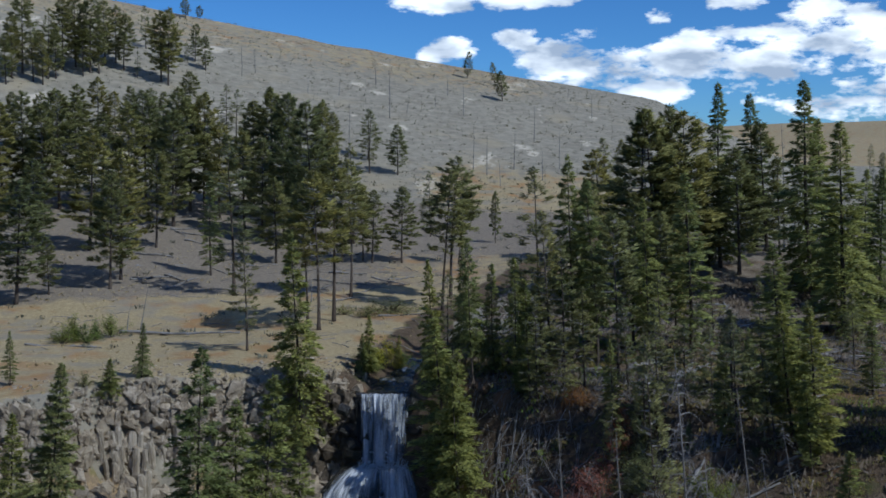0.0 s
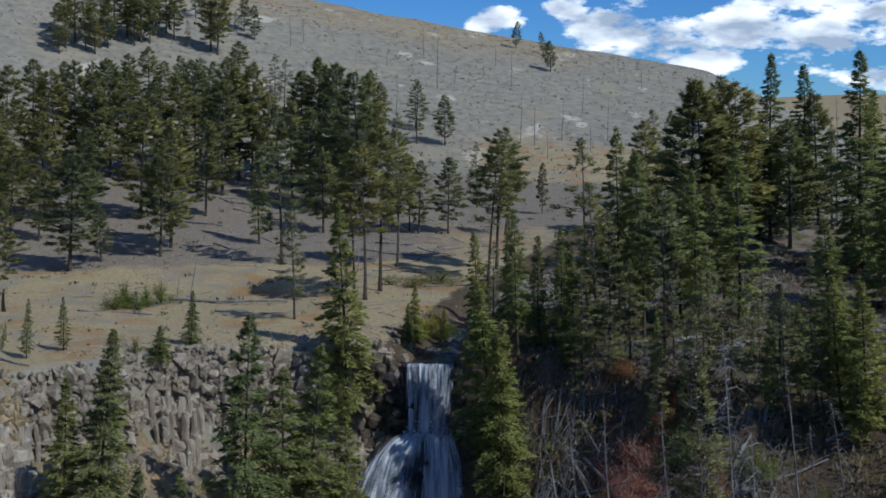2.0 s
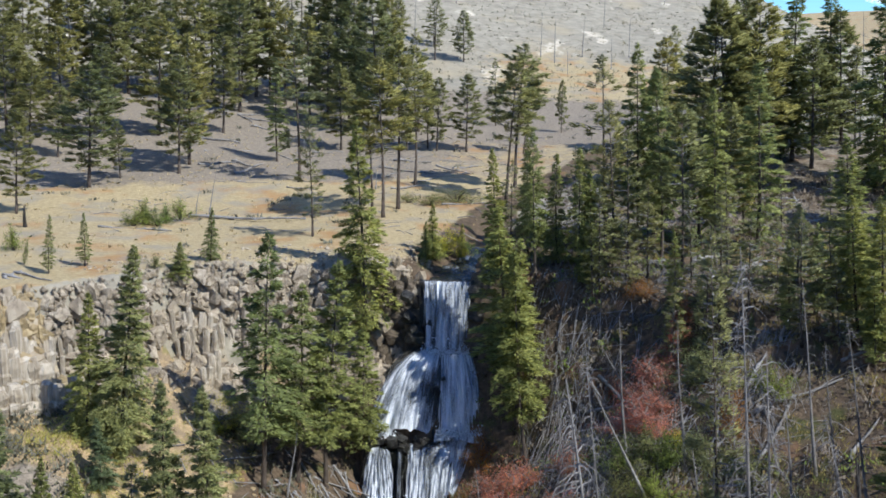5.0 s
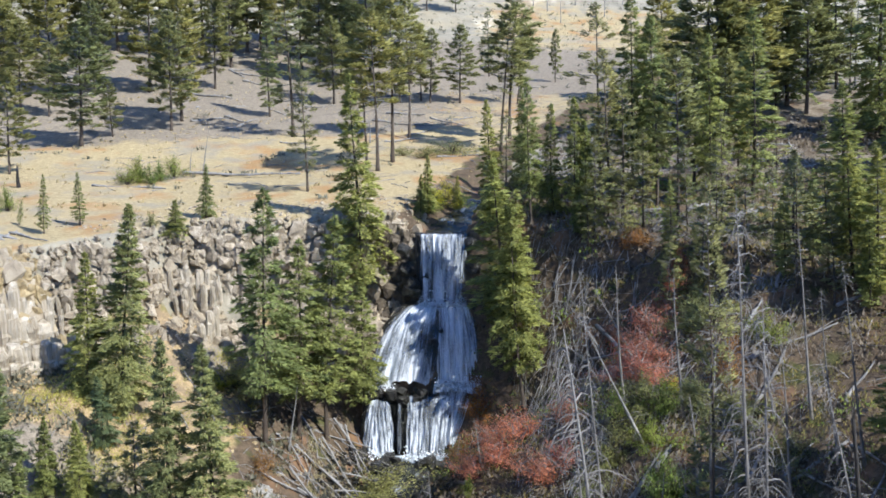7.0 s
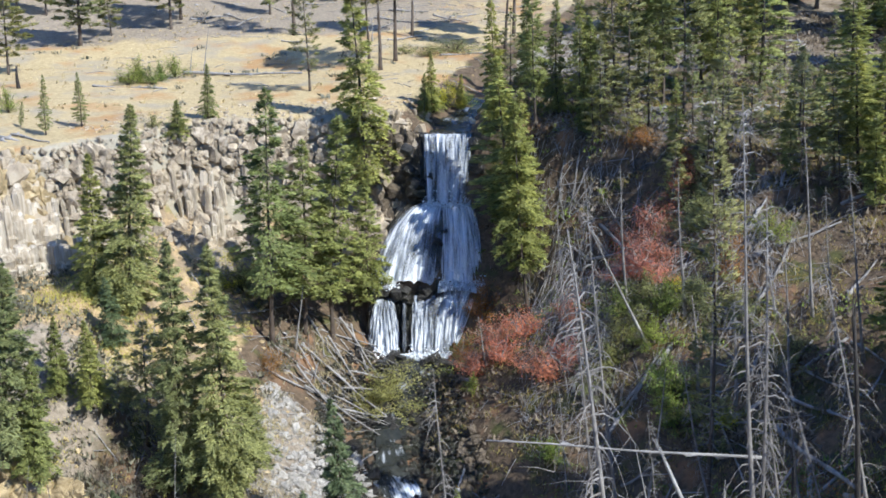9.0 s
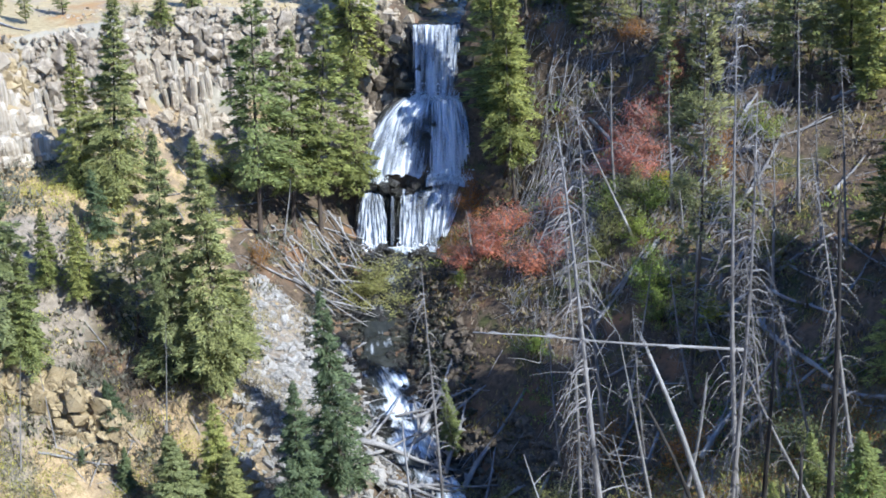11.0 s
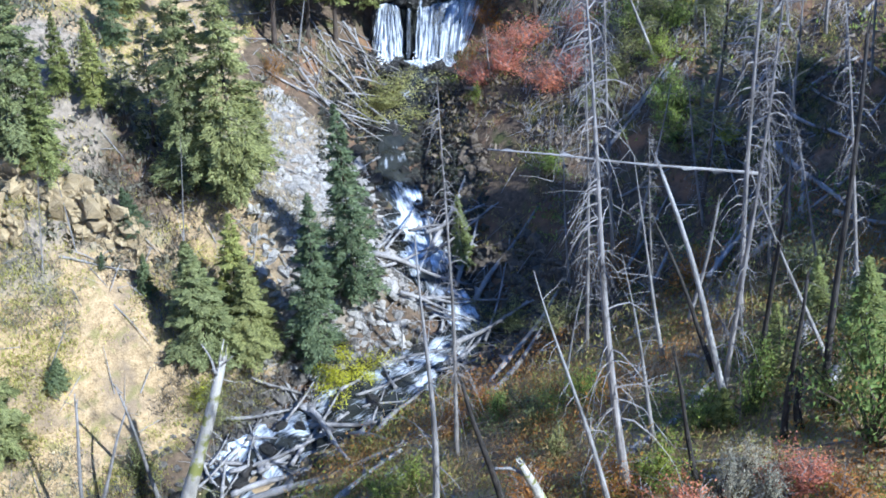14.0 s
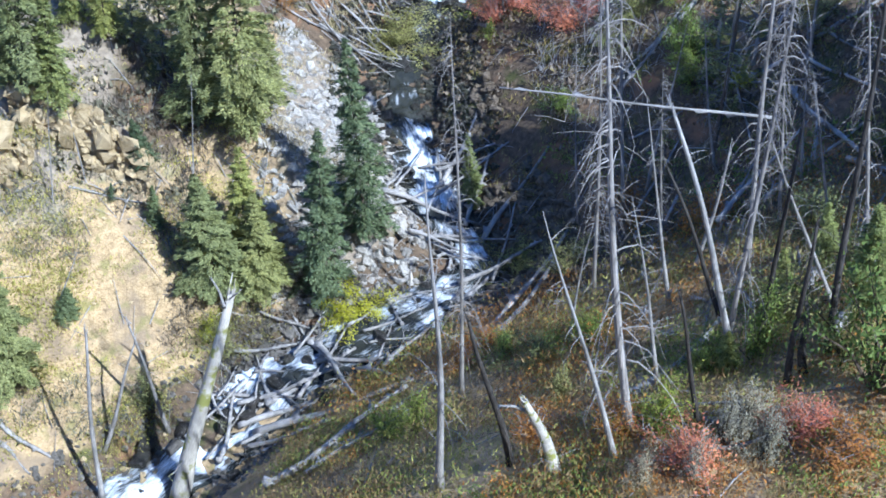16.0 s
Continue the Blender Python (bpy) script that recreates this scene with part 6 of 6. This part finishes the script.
def strew(name, pts, sizes, single, mat, label, category, shapes=STONES):
    """Loose stones: the largest as stones of their own, the rest joined."""
    order = np.argsort(-sizes)
    root = stuff(name, rocks_shape(pts[order[single:]], sizes[order[single:]], rg, 0.75, shapes), mat, label, category)
    kit = []
    for v, f in shapes:
        s = Shape()
        s.add(v, f)
        kit.append(s.mesh("stone", mat))
    for k in order[:single]:
        w = sizes[k]
        a = part("stone", kit[int(k) % len(kit)], root)
        a.matrix_basis = pose(*pts[k], rg.normal(0, 20), rg.normal(0, 20), rg.uniform(0, 360)) @ Matrix.Diagonal((w * 1.3, w * 1.1, w * 0.9, 1))
    return root


def clumps(rg, x, y, z, per, spread, tall, leaf, up=0.9, blade=0.24):
    s = Shape()
    n = len(x)
    P = np.repeat(np.stack([x, y, z], 1), per, 0)
    size = np.repeat(rg.uniform(0.6, 1.4, n), per)[:, None]
    P = P + rg.normal(0, 1, P.shape) * [spread, spread, 0] * size
    P[:, 2] = np.repeat(z, per) + rg.uniform(0, 0.55, n * per) * tall * size[:, 0]
    A = rg.normal(0, 0.6, P.shape) + [0, 0, up]
    s.tufts(P, unit(A), blade, leaf * rg.uniform(0.7, 1.5, n * per) * size[:, 0], unit(rg.normal(0, 0.35, P.shape) + [0, -0.25, 0.9]))
    return s


rg = np.random.default_rng(5)
sided = lambda x, y: nearest(x, y, STREAM)[1]
off = lambda x, y: nearest(x, y, STREAM)[0]
rimmed = lambda x, y: nearest(x, y, RIM)[0] * nearest(x, y, RIM)[1]

# talus of pale stones below the cliff
x, y, z = inside(rg, 2300, -20, -5, 44, 78, lambda x, y: (sided(x, y) > 0) & (off(x, y) > 1.6) & (rimmed(x, y) < -4) & (wave(x, y, 6, 51) > -0.35 - 0.5 * (np.abs(y - 59) < 8)) & (x + 0.12 * (y - 40) > -14) & (y < 62.5 + 0.5 * (-x - 10)))
strew("scree", np.stack([x, y, z], 1), 0.12 + 0.85 * rg.random(len(x)) ** 3, 300, SCREE, "pale grey scree of broken stones", "scree", SHARDS)
# stones and gravel along the water
x, y, z = inside(rg, 2000, -26, 3, 25, 58, lambda x, y: (off(x, y) < 4.6) & (off(x, y) > 1.5) & ((sided(x, y) > 0) | (y < 44)))
strew("gravel", np.stack([x, y, z + 0.02], 1), rg.uniform(0.1, 0.5, len(x)), 300, GRAVEL, "grey stones and gravel along the stream", "gravel")
x, y, z = inside(rg, 2200, -14, -1, 52, 77, lambda x, y: (off(x, y) < 5.2) & (off(x, y) > 0.9))
stuff("wet_stones", rocks_shape(np.stack([x, y, z + 0.05], 1), rg.uniform(0.15, 0.65, len(x)), rg), WET, "dark wet stones below the falls", "gravel")
x, y, z = inside(rg, 1700, -60, -14, 30, 78, lambda x, y: (sided(x, y) > 0) & (rimmed(x, y) < -2.5))
strew("clay_stones", np.stack([x, y, z], 1), rg.uniform(0.25, 0.72, len(x)) ** 2, 200, OCHRE, "loose ochre stones on the clay slope", "scree")
x, y, z = inside(rg, 700, -60, -8, 80, 105, lambda x, y: (rimmed(x, y) > -0.5) & (rimmed(x, y) < 6))
stuff("rim_stones", rocks_shape(np.stack([x, y, z], 1), rg.uniform(0.1, 0.45, len(x)), rg), CLIFF, "loose stones along the cliff top", "scree")

x, y, z = inside(rg, 900, -3, 5, 44, 62, lambda x, y: (sided(x, y) < 0) & (off(x, y) > 1.4) & (off(x, y) < 5.5) & (wave(x, y, 3, 65) > -0.5))
strew("bank_rocks", np.stack([x, y, z + 0.05], 1), 0.2 + 0.8 * rg.random(len(x)) ** 2.2, 150, SHADEROCK, "dark broken rock in the cut bank above the stream", "rock")
x, y, z = inside(rg, 260, -17, -5, 39, 46, lambda x, y: (sided(x, y) > 0) & (off(x, y) > 1.8) & (off(x, y) < 3.6))
strew("bend_rocks", np.stack([x, y, z + 0.05], 1), 0.25 + 0.6 * rg.random(len(x)) ** 2, 80, GRAVEL, "grey stones set in the bank at the bend", "rock")
x, y, z = inside(rg, 420, -24, -10, 40, 52, lambda x, y: (sided(x, y) > 0) & (off(x, y) > 3) & (wave(x, y, 4, 66) > 0.0))
stuff("twiggy_brush", clumps(rg, x, y, z, 30, 0.35, 0.7, 0.34, 0.9, 0.05), BRUSH, "grey leafless brush under the trees", "brush")

# cured grass on the bench, sagebrush on the hill, weeds on the clay, undergrowth on the shaded bank
x, y, z = inside(rg, 1600, -75, 6, 72, 165, lambda x, y: (rimmed(x, y) > 0) & (off(x, y) > 2) & (wave(x, y, 5, 52) > -0.3))
stuff("grass", clumps(rg, x, y, z, 6, 0.10, 0.06, 0.17, 1.6), STRAW, "tufts of cured yellow grass", "grass")
x, y, z = inside(rg, 300, -60, 40, 90, 230, lambda x, y: (rimmed(x, y) > 2) & (off(x, y) > 3))
stuff("low_brush", clumps(rg, x, y, z, 14, 0.28, 0.4, 0.30), SAGE, "low grey-green brush between the trees", "brush")
x, y, z = inside(rg, 9000, -150, 130, 185, 390, lambda x, y: (wave(x, y, 9, 53) > -0.55) & (np.hypot(x, y) > 195) & (np.hypot(x, y) < 402))
stuff("sagebrush", clumps(rg, x, y, z, 5, 0.26, 0.25, 0.36, 0.5), SAGE, "grey sagebrush dotted over the dry hill", "sagebrush")
x, y, z = inside(rg, 2600, -60, -10, 30, 78, lambda x, y: (sided(x, y) > 0) & (rimmed(x, y) < -2) & (off(x, y) > 2.5) & (x + 0.12 * (y - 40) < -13.5) & (wave(x, y, 5.0, 54) + 0.5 * wave(x, y, 1.6, 67) > 0.05) & ((y < 62) | (x < -19)))
stuff("weeds", clumps(rg, x, y, z, 34, 0.40, 0.12, 0.16, 1.2, 0.12), WEED, "yellow-green weeds on the clay slope", "weeds")
x, y, z = inside(rg, 3000, -10, 50, 44, 100, lambda x, y: (sided(x, y) < 0) & (off(x, y) > 3) & (wave(x, y, 5, 55) > -0.45))
stuff("undergrowth", clumps(rg, x, y, z, 22, 0.34, 0.40, 0.22, 1.0, 0.13), UNDER, "low green and rusty undergrowth on the shaded bank", "undergrowth")
x, y, z = inside(rg, 900, -10, 50, 44, 100, lambda x, y: (sided(x, y) < 0) & (off(x, y) > 3) & (wave(x, y, 6, 56) > 0.15))
stuff("ferns", clumps(rg, x, y, z, 24, 0.32, 0.6, 0.19, 0.6), LEAF, "fresh green low plants on the shaded bank", "undergrowth")

x, y, z = inside(rg, 2400, -6, 52, 40, 125, lambda x, y: (sided(x, y) < 0) & (off(x, y) > 3) & (wave(x, y, 7, 57) > -0.4))
stuff("dry_brush", clumps(rg, x, y, z, 20, 0.36, 0.6, 0.27, 1.0), BRUSH, "grey-brown dry brush on the shaded bank", "brush")
x, y, z = inside(rg, 2600, -8, 24, 14, 44, lambda x, y: (sided(x, y) < 0) & (off(x, y) > 3) & (wave(x, y, 3, 58) > -0.15))
stuff("rusty_plants", clumps(rg, x, y, z, 36, 0.45, 0.20, 0.10, 1.0, 0.20), ORANGE, "low rust-coloured plants on the bank", "undergrowth")
x, y, z = inside(rg, 2800, -10, 24, 14, 44, lambda x, y: (sided(x, y) < 0) & (off(x, y) > 2.5) & (wave(x, y, 3, 59) > -0.2))
stuff("yellow_plants", clumps(rg, x, y, z, 42, 0.48, 0.18, 0.13, 1.2, 0.13), WEED, "low yellow-green plants on the bank", "undergrowth")

x, y, z = inside(rg, 4400, -10, 24, 14, 42, lambda x, y: (sided(x, y) < 0) & (off(x, y) > 3) & (wave(x, y, 5, 63) > -0.6))
stuff("bank_plants", clumps(rg, x, y, z, 40, 0.55, 0.14, 0.17, 1.3, 0.09), RUST, "fine tan and rusty grass on the near bank", "undergrowth")
x, y, z = inside(rg, 1500, -10, 30, 14, 46, lambda x, y: (sided(x, y) < 0) & (off(x, y) > 3) & (wave(x, y, 3.5, 64) > 0.35))
stuff("bank_greenery", clumps(rg, x, y, z, 50, 0.36, 0.55, 0.10, 0.9, 0.22), LEAF, "fresh green plants on the near bank", "undergrowth")
x, y, z = inside(rg, 700, -38, -15.5, 46, 74, lambda x, y: (sided(x, y) > 0) & (rimmed(x, y) < -3) & (off(x, y) > 4) & (wave(x, y, 7, 13) > -0.1))
stuff("slope_brush", clumps(rg, x, y, z, 16, 0.34, 0.6, 0.28, 1.0), SAGE, "dry grey brush on the slope below the cliff", "brush")

x, y, z = inside(rg, 1000, -28, -13, 33, 49, lambda x, y: (sided(x, y) > 0) & (off(x, y) > 2.8) & (wave(x, y, 3.2, 68) + 0.5 * wave(x, y, 1.2, 69) > 0.0))
stuff("clay_weeds", clumps(rg, x, y, z, 40, 0.38, 0.14, 0.13, 1.2, 0.13), WEED, "patches of yellow-green weeds on the clay", "weeds")
x, y, z = inside(rg, 420, -28, -13, 35, 50, lambda x, y: (sided(x, y) > 0) & (off(x, y) > 2.8) & (wave(x, y, 3.6, 70) > 0.15))
stuff("clay_brush", clumps(rg, x, y, z, 26, 0.34, 0.5, 0.26, 0.9, 0.06), SAGE, "grey dry brush on the clay slope", "brush")

x, y, z = inside(rg, 380, -19, -7, 50, 74, lambda x, y: (sided(x, y) > 0) & (off(x, y) > 3) & (wave(x, y, 2.6, 84) > 0.1))
stuff("talus_grass", clumps(rg, x, y, z, 24, 0.30, 0.25, 0.26, 1.2, 0.07), STRAW, "dry grass between the stones of the talus", "grass")

# sticks and brushwood
def sticks(name, n, x0, x1, y0, y1, keep, lo, hi, mat, label, rise=0.45, thick=1.0):
    x, y, z = inside(rg, n, x0, x1, y0, y1, keep)
    s = Shape()
    for a, b, c in zip(x, y, z):
        h, l = rg.uniform(0, 6.28), rg.uniform(lo, hi)
        e = np.array([a + math.sin(h) * l, b + math.cos(h) * l])
        ez = float(ground(e[:1], e[1:])[0]) + rg.uniform(0.0, rise)
        m = np.array([(a + e[0]) / 2, (b + e[1]) / 2, (c + ez) / 2 + rg.uniform(0, 0.2)])
        r = rg.uniform(0.015, 0.05) * thick
        s.tube([(a, b, c + 0.05), m, (e[0], e[1], ez)], [r, r * 0.8, r * 0.35], 4)
    return stuff(name, s, mat, label, "sticks")


sticks("bank_sticks", 800, -6, 50, 18, 105, lambda x, y: (sided(x, y) < 0) & (off(x, y) > 3), 0.8, 3.2, DEAD, "grey fallen sticks littering the shaded bank")
sticks("wood_litter", 700, 4, 42, 76, 112, lambda x, y: (sided(x, y) < 0) & (off(x, y) > 4), 0.8, 3.6, DEAD, "pale fallen branches on the floor of the wood", 0.7, 1.3)
sticks("slope_sticks", 700, 3, 17, 60, 80, lambda x, y: (sided(x, y) < 0) & (off(x, y) > 4), 1.0, 3.4, DEAD, "pale tangle of dead branches on the slope by the falls")
sticks("dead_brush", 3000, 1, 19, 56, 84, lambda x, y: (sided(x, y) < 0) & (off(x, y) > 4) & (wave(x, y, 4, 83) > -0.25), 0.3, 1.3, DEAD, "pale leafless brush on the slope by the falls", 1.5, 0.5)
sticks("jam_sticks", 420, -14, 3, 38, 54, lambda x, y: off(x, y) < 3.4, 0.6, 2.6, DEAD, "grey brushwood jammed in the stream bed")
sticks("talus_sticks", 330, -24, -6, 44, 78, lambda x, y: (sided(x, y) > 0) & (off(x, y) > 2), 0.8, 3.0, DEAD, "grey sticks on the talus")
sticks("clay_sticks", 160, -40, -12, 32, 60, lambda x, y: (sided(x, y) > 0) & (off(x, y) > 2), 0.6, 2.4, DEAD, "dry sticks on the clay slope")
sticks("bench_sticks", 240, -45, 20, 95, 165, lambda x, y: rimmed(x, y) > 2, 0.8, 3.5, DEAD, "dry sticks in the grass")

# logs heaped in the bed and on the shaded bank
for k in range(62):
    a = rg.uniform(10.6, 15.0)
    n = np.arange(len(STREAM))
    ground_log(float(np.interp(a, n, STREAM[:, 0]) + rg.normal(0, 1.6)), float(np.interp(a, n, STREAM[:, 1]) + rg.normal(0, 1.3)), float(rg.normal(52, 42)), float(rg.uniform(2.0, 6.0)), float(rg.uniform(0.6, 1.5)), k % 4, float(rg.uniform(0.1, 0.6)))
for k in range(36):
    ground_log(float(rg.uniform(-14.5, -8)), float(rg.uniform(66, 75)), float(rg.normal(125, 26)), float(rg.uniform(2.0, 6.0)), float(rg.uniform(0.3, 0.8)), k % 4, float(rg.uniform(0.1, 0.5)))
for k in range(60):
    u = rg.uniform(20, 95)
    ground_log(float(rg.uniform(0.08, 0.42) * u + 2), float(u), float(rg.uniform(0, 180)), float(rg.uniform(2, 6.5)), float(rg.uniform(0.7, 1.3)), k % 4, 0.15)

for k in range(44):
    ground_log(float(rg.uniform(-72, -8)), float(rg.uniform(128, 200)), float(rg.uniform(30, 150)), float(rg.uniform(3, 8)), float(rg.uniform(0.9, 1.4)), k % 4, 0.15)
for k in range(34):
    ground_log(float(rg.uniform(6, 48)), float(rg.uniform(84, 128)), float(rg.uniform(0, 180)), float(rg.uniform(2.5, 7)), float(rg.uniform(0.9, 1.4)), k % 4, 0.15)

# ---- boulders ----
def boulder(x, y, size, wet, v=0, z=None):
    def build():
        bm = bmesh.new()
        q = np.random.default_rng(70 + v)
        for p in q.normal(0, 1, (30, 3)):
            bm.verts.new(np.clip(p / np.linalg.norm(p) * q.uniform(0.42, 0.56), -0.31, 0.31))
        h = bmesh.ops.convex_hull(bm, input=bm.verts[:])
        bmesh.ops.delete(bm, geom=[g for g in h["geom_interior"] if isinstance(g, bmesh.types.BMVert)], context="VERTS")
        me = bpy.data.meshes.new("boulder")
        bm.to_mesh(me)
        bm.free()
        me.materials.append(WET if wet else GRAVEL)
        return tagged(new("boulder", me), "dark wet boulder in the stream" if wet else "grey angular boulder beside the stream", "boulder", "boulders in the gorge")
    zz = zed(x, y) + 0.12 * size if z is None else z
    return stand(("boulder", wet, v), build, pose(x, y, zz, 12 * v, 9 * v, (x * 91) % 360) @ Matrix.Diagonal((size * 1.25, size, size * 0.8, 1)))


for k in range(64):
    a = rg.uniform(9.0, 17)
    w = rg.normal(0, 1.7)
    boulder(float(np.interp(a, n, STREAM[:, 0]) + w), float(np.interp(a, n, STREAM[:, 1]) + rg.normal(0, 1.3)), float(rg.uniform(0.5, 1.5)), abs(w) < 2.6, k % 4)
for k in range(20):
    boulder(float(rg.uniform(-10.8, -5.2)), float(rg.uniform(78.3, 79.2)), float(rg.uniform(0.6, 1.5)), True, k % 4, float(rg.uniform(6.7, 8.0)))
for k in range(26):
    boulder(float(rg.uniform(-10.5, -3.4)), float(rg.uniform(74.3, 76.0)), float(rg.uniform(0.6, 1.4)), True, k % 4, float(rg.uniform(2.7, 3.4)))
for k in range(16):
    boulder(float(rg.choice([-7.6, -2.2]) + rg.normal(0, 0.5)), float(rg.uniform(82, 86)), float(rg.uniform(1.0, 2.2)), True, k % 4, float(rg.uniform(13.5, 19.3)))
for k in range(7):
    boulder(float(rg.uniform(-5.6, -4.9)), float(rg.uniform(79.7, 81.5)), float(rg.uniform(0.5, 0.9)), True, k % 4, float(rg.uniform(8.5, 12.5)))
# ---- the basalt cliff ----
def column_mesh(v):
    q = np.random.default_rng(200 + v)
    th = np.arange(6) * math.pi / 3 + q.uniform(-0.16, 0.16, 6)
    r = q.uniform(0.40, 0.56, 6)
    rings = []
    for z, k in ((0.0, 1.04), (0.2, 0.9), (0.33, 1.0), (0.36, 0.82), (0.55, 1.02), (0.58, 0.85), (0.78, 1.0), (0.95, 0.9), (1.0, 0.6)):
        tilt, sx, sy = q.uniform(-0.03, 0.03), q.normal(0, 0.05), q.normal(0, 0.05)
        rings.append(np.stack([np.cos(th) * r * k * q.uniform(0.93, 1.06, 6) + sx, np.sin(th) * r * k * q.uniform(0.93, 1.06, 6) + sy, np.full(6, z) + tilt * np.cos(th)], 1))
    s = Shape()
    e = np.arange(6)
    faces = [np.stack([k * 6 + e, k * 6 + (e + 1) % 6, (k + 1) * 6 + (e + 1) % 6, (k + 1) * 6 + e], 1) for k in range(8)]
    faces.append(np.array([(48, 49, 50, 51), (48, 51, 52, 53)]))
    s.add(np.vstack(rings), np.vstack(faces))
    return s.mesh("rock_column", COLUMN)


def make_cliff():
    q = np.random.default_rng(9)
    root = tagged(new("cliff", None), "pale columnar basalt cliff below the bench", "cliff", kind="structure")
    shapes = [column_mesh(v) for v in range(7)]
    seg = np.hypot(np.diff(RIM[:, 0]), np.diff(RIM[:, 1]))
    at = np.concatenate([[0], np.cumsum(seg)])

    def rim(u):
        p = np.array([np.interp(u, at, RIM[:, 0]), np.interp(u, at, RIM[:, 1])])
        d = np.array([np.interp(u + 0.5, at, RIM[:, 0]), np.interp(u + 0.5, at, RIM[:, 1])]) - p
        g = np.array([d[1], -d[0]]) / np.linalg.norm(d)
        return p, (g if g @ -p > 0 else -g)

    def face(u, z):
        """The point of the cliff's face at that height."""
        p, g = rim(u)
        o = np.linspace(-1.5, 6.0, 60)
        h = ground(p[0] + g[0] * o, p[1] + g[1] * o)
        k = int(np.argmax(h < z)) if (h < z).any() else 59
        return p + g * o[k], g, float(h[k])

    # colonnades stand in groups, their heads broken off at different heights
    for row, top in enumerate((17.3, 15.9, 14.4)):
        for u in np.arange(0.5, 54, 0.40):
            group = float(wave(u, 3.0, 4.2, 61)) + 0.4 * float(wave(u, 9.0, 1.7, 64))
            if group < (-0.25, 0.0, 0.1)[row] and u < 33:
                continue
            u = u + q.uniform(-0.12, 0.12)
            c, g, h = face(u, top - 1.2)
            c = c + g * (0.15 + 0.45 * row + 0.35 * group + q.uniform(-0.12, 0.12))
            head = top + 1.3 * group + q.uniform(-1.0, 0.7) + (1.2 if u > 33 else 0)
            base = zed(c[0] + g[0] * 0.8, c[1] + g[1] * 0.8) - 0.8
            if head - base < 1.2:
                continue
            w = q.uniform(0.38, 0.80) * (1.7 if u > 33 else 1.0)
            ob = part("rock_column", shapes[int(q.integers(7))], root)
            ob.matrix_basis = pose(c[0], c[1], base, q.uniform(-4, 4), q.uniform(-4, 4), q.uniform(0, 360)) @ Matrix.Diagonal((w, w, head - base, 1))
    # broken blocks: crowded over the columns' heads, thinner below, heaped at the foot
    pts, sizes, ochre, osz = [], [], [], []
    for k in range(4300):
        u = q.uniform(0, 56)
        if k % 5 == 0:
            p, g = rim(u)
            c = p + g * q.uniform(2.2, 6.0)
            z = zed(c[0], c[1]) + 0.05
        else:
            c, g, z = face(u, 21.2 - 5.2 * q.random() ** 1.4 - (4.5 * q.random() if k % 5 == 1 else 0))
            c = c + g * q.uniform(-0.1, 0.35)
        w = (0.20 + 1.25 * q.random() ** 4 * (1.6 if u > 33 else 1)) * (0.6 if z > 20.3 else 1)
        if u > 33 and q.random() < 0.6:
            ochre.append((c[0], c[1], z)); osz.append(w)
        else:
            pts.append((c[0], c[1], z)); sizes.append(w)
    pts, sizes = np.array(pts), np.array(sizes)
    order = np.argsort(-sizes)
    kit = []
    for v, f in SHARDS:
        k = Shape()
        k.add(v, f)
        kit.append(k.mesh("rock_block", CLIFF))
    for k in order[:290]:
        w = sizes[k]
        ob = part("rock_block", kit[int(q.integers(len(kit)))], root)
        ob.matrix_basis = pose(*pts[k], q.normal(0, 20), q.normal(0, 20), q.uniform(0, 360)) @ Matrix.Diagonal((w * 1.3, w * 1.1, w * 1.4, 1))
    part("broken_blocks", rocks_shape(pts[order[290:]], sizes[order[290:]], q, 1.25, SHARDS).mesh("broken_blocks", CLIFF), root, "broken grey blocks")["kind"] = "stuff"
    part("ochre_blocks", rocks_shape(np.array(ochre), osz, q, 1.3, SHARDS).mesh("ochre_blocks", OCHRE), root, "broken ochre blocks")["kind"] = "stuff"
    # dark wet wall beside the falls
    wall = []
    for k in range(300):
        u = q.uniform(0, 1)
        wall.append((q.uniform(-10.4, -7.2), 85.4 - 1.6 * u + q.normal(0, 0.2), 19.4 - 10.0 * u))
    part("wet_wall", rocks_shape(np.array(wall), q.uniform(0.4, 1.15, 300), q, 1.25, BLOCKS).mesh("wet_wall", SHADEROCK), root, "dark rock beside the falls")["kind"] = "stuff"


make_cliff()


def outcrop(cx, cy, wide, tall, n, seed, mat, label):
    """Blocks bedded in tiers across the face of a ledge."""
    q = np.random.default_rng(seed)
    root = tagged(new("rock_outcrop", None), label, "rock", "outcrops on the clay slope")
    root.location = (cx, cy, zed(cx, cy))
    for k in range(n):
        x, v = cx + q.uniform(-wide, wide), q.uniform(-0.15, 1.0)
        y = cy + q.normal(0, 0.25) + v * 0.5 - 0.3
        w = q.uniform(0.9, 1.5) if k % 4 == 0 else q.uniform(0.3, 0.85)
        foot = zed(x, cy - 0.9)
        s = rocks_shape(np.zeros((1, 3)), [w], q, 1.2, SHARDS)
        ob = part("rock", s.mesh("rock", mat), root)
        ob.location = (x - cx, y - cy, foot + v * (zed(x, cy + 0.7) - foot) - zed(cx, cy))


outcrop(-24.5, 47.6, 3.6, 3.3, 190, 1, OCHRE, "jutting ochre rock outcrop on the clay slope")
outcrop(-30.5, 45.6, 4.0, 2.8, 180, 2, OCHRE, "broken ochre rock ledge on the clay slope")
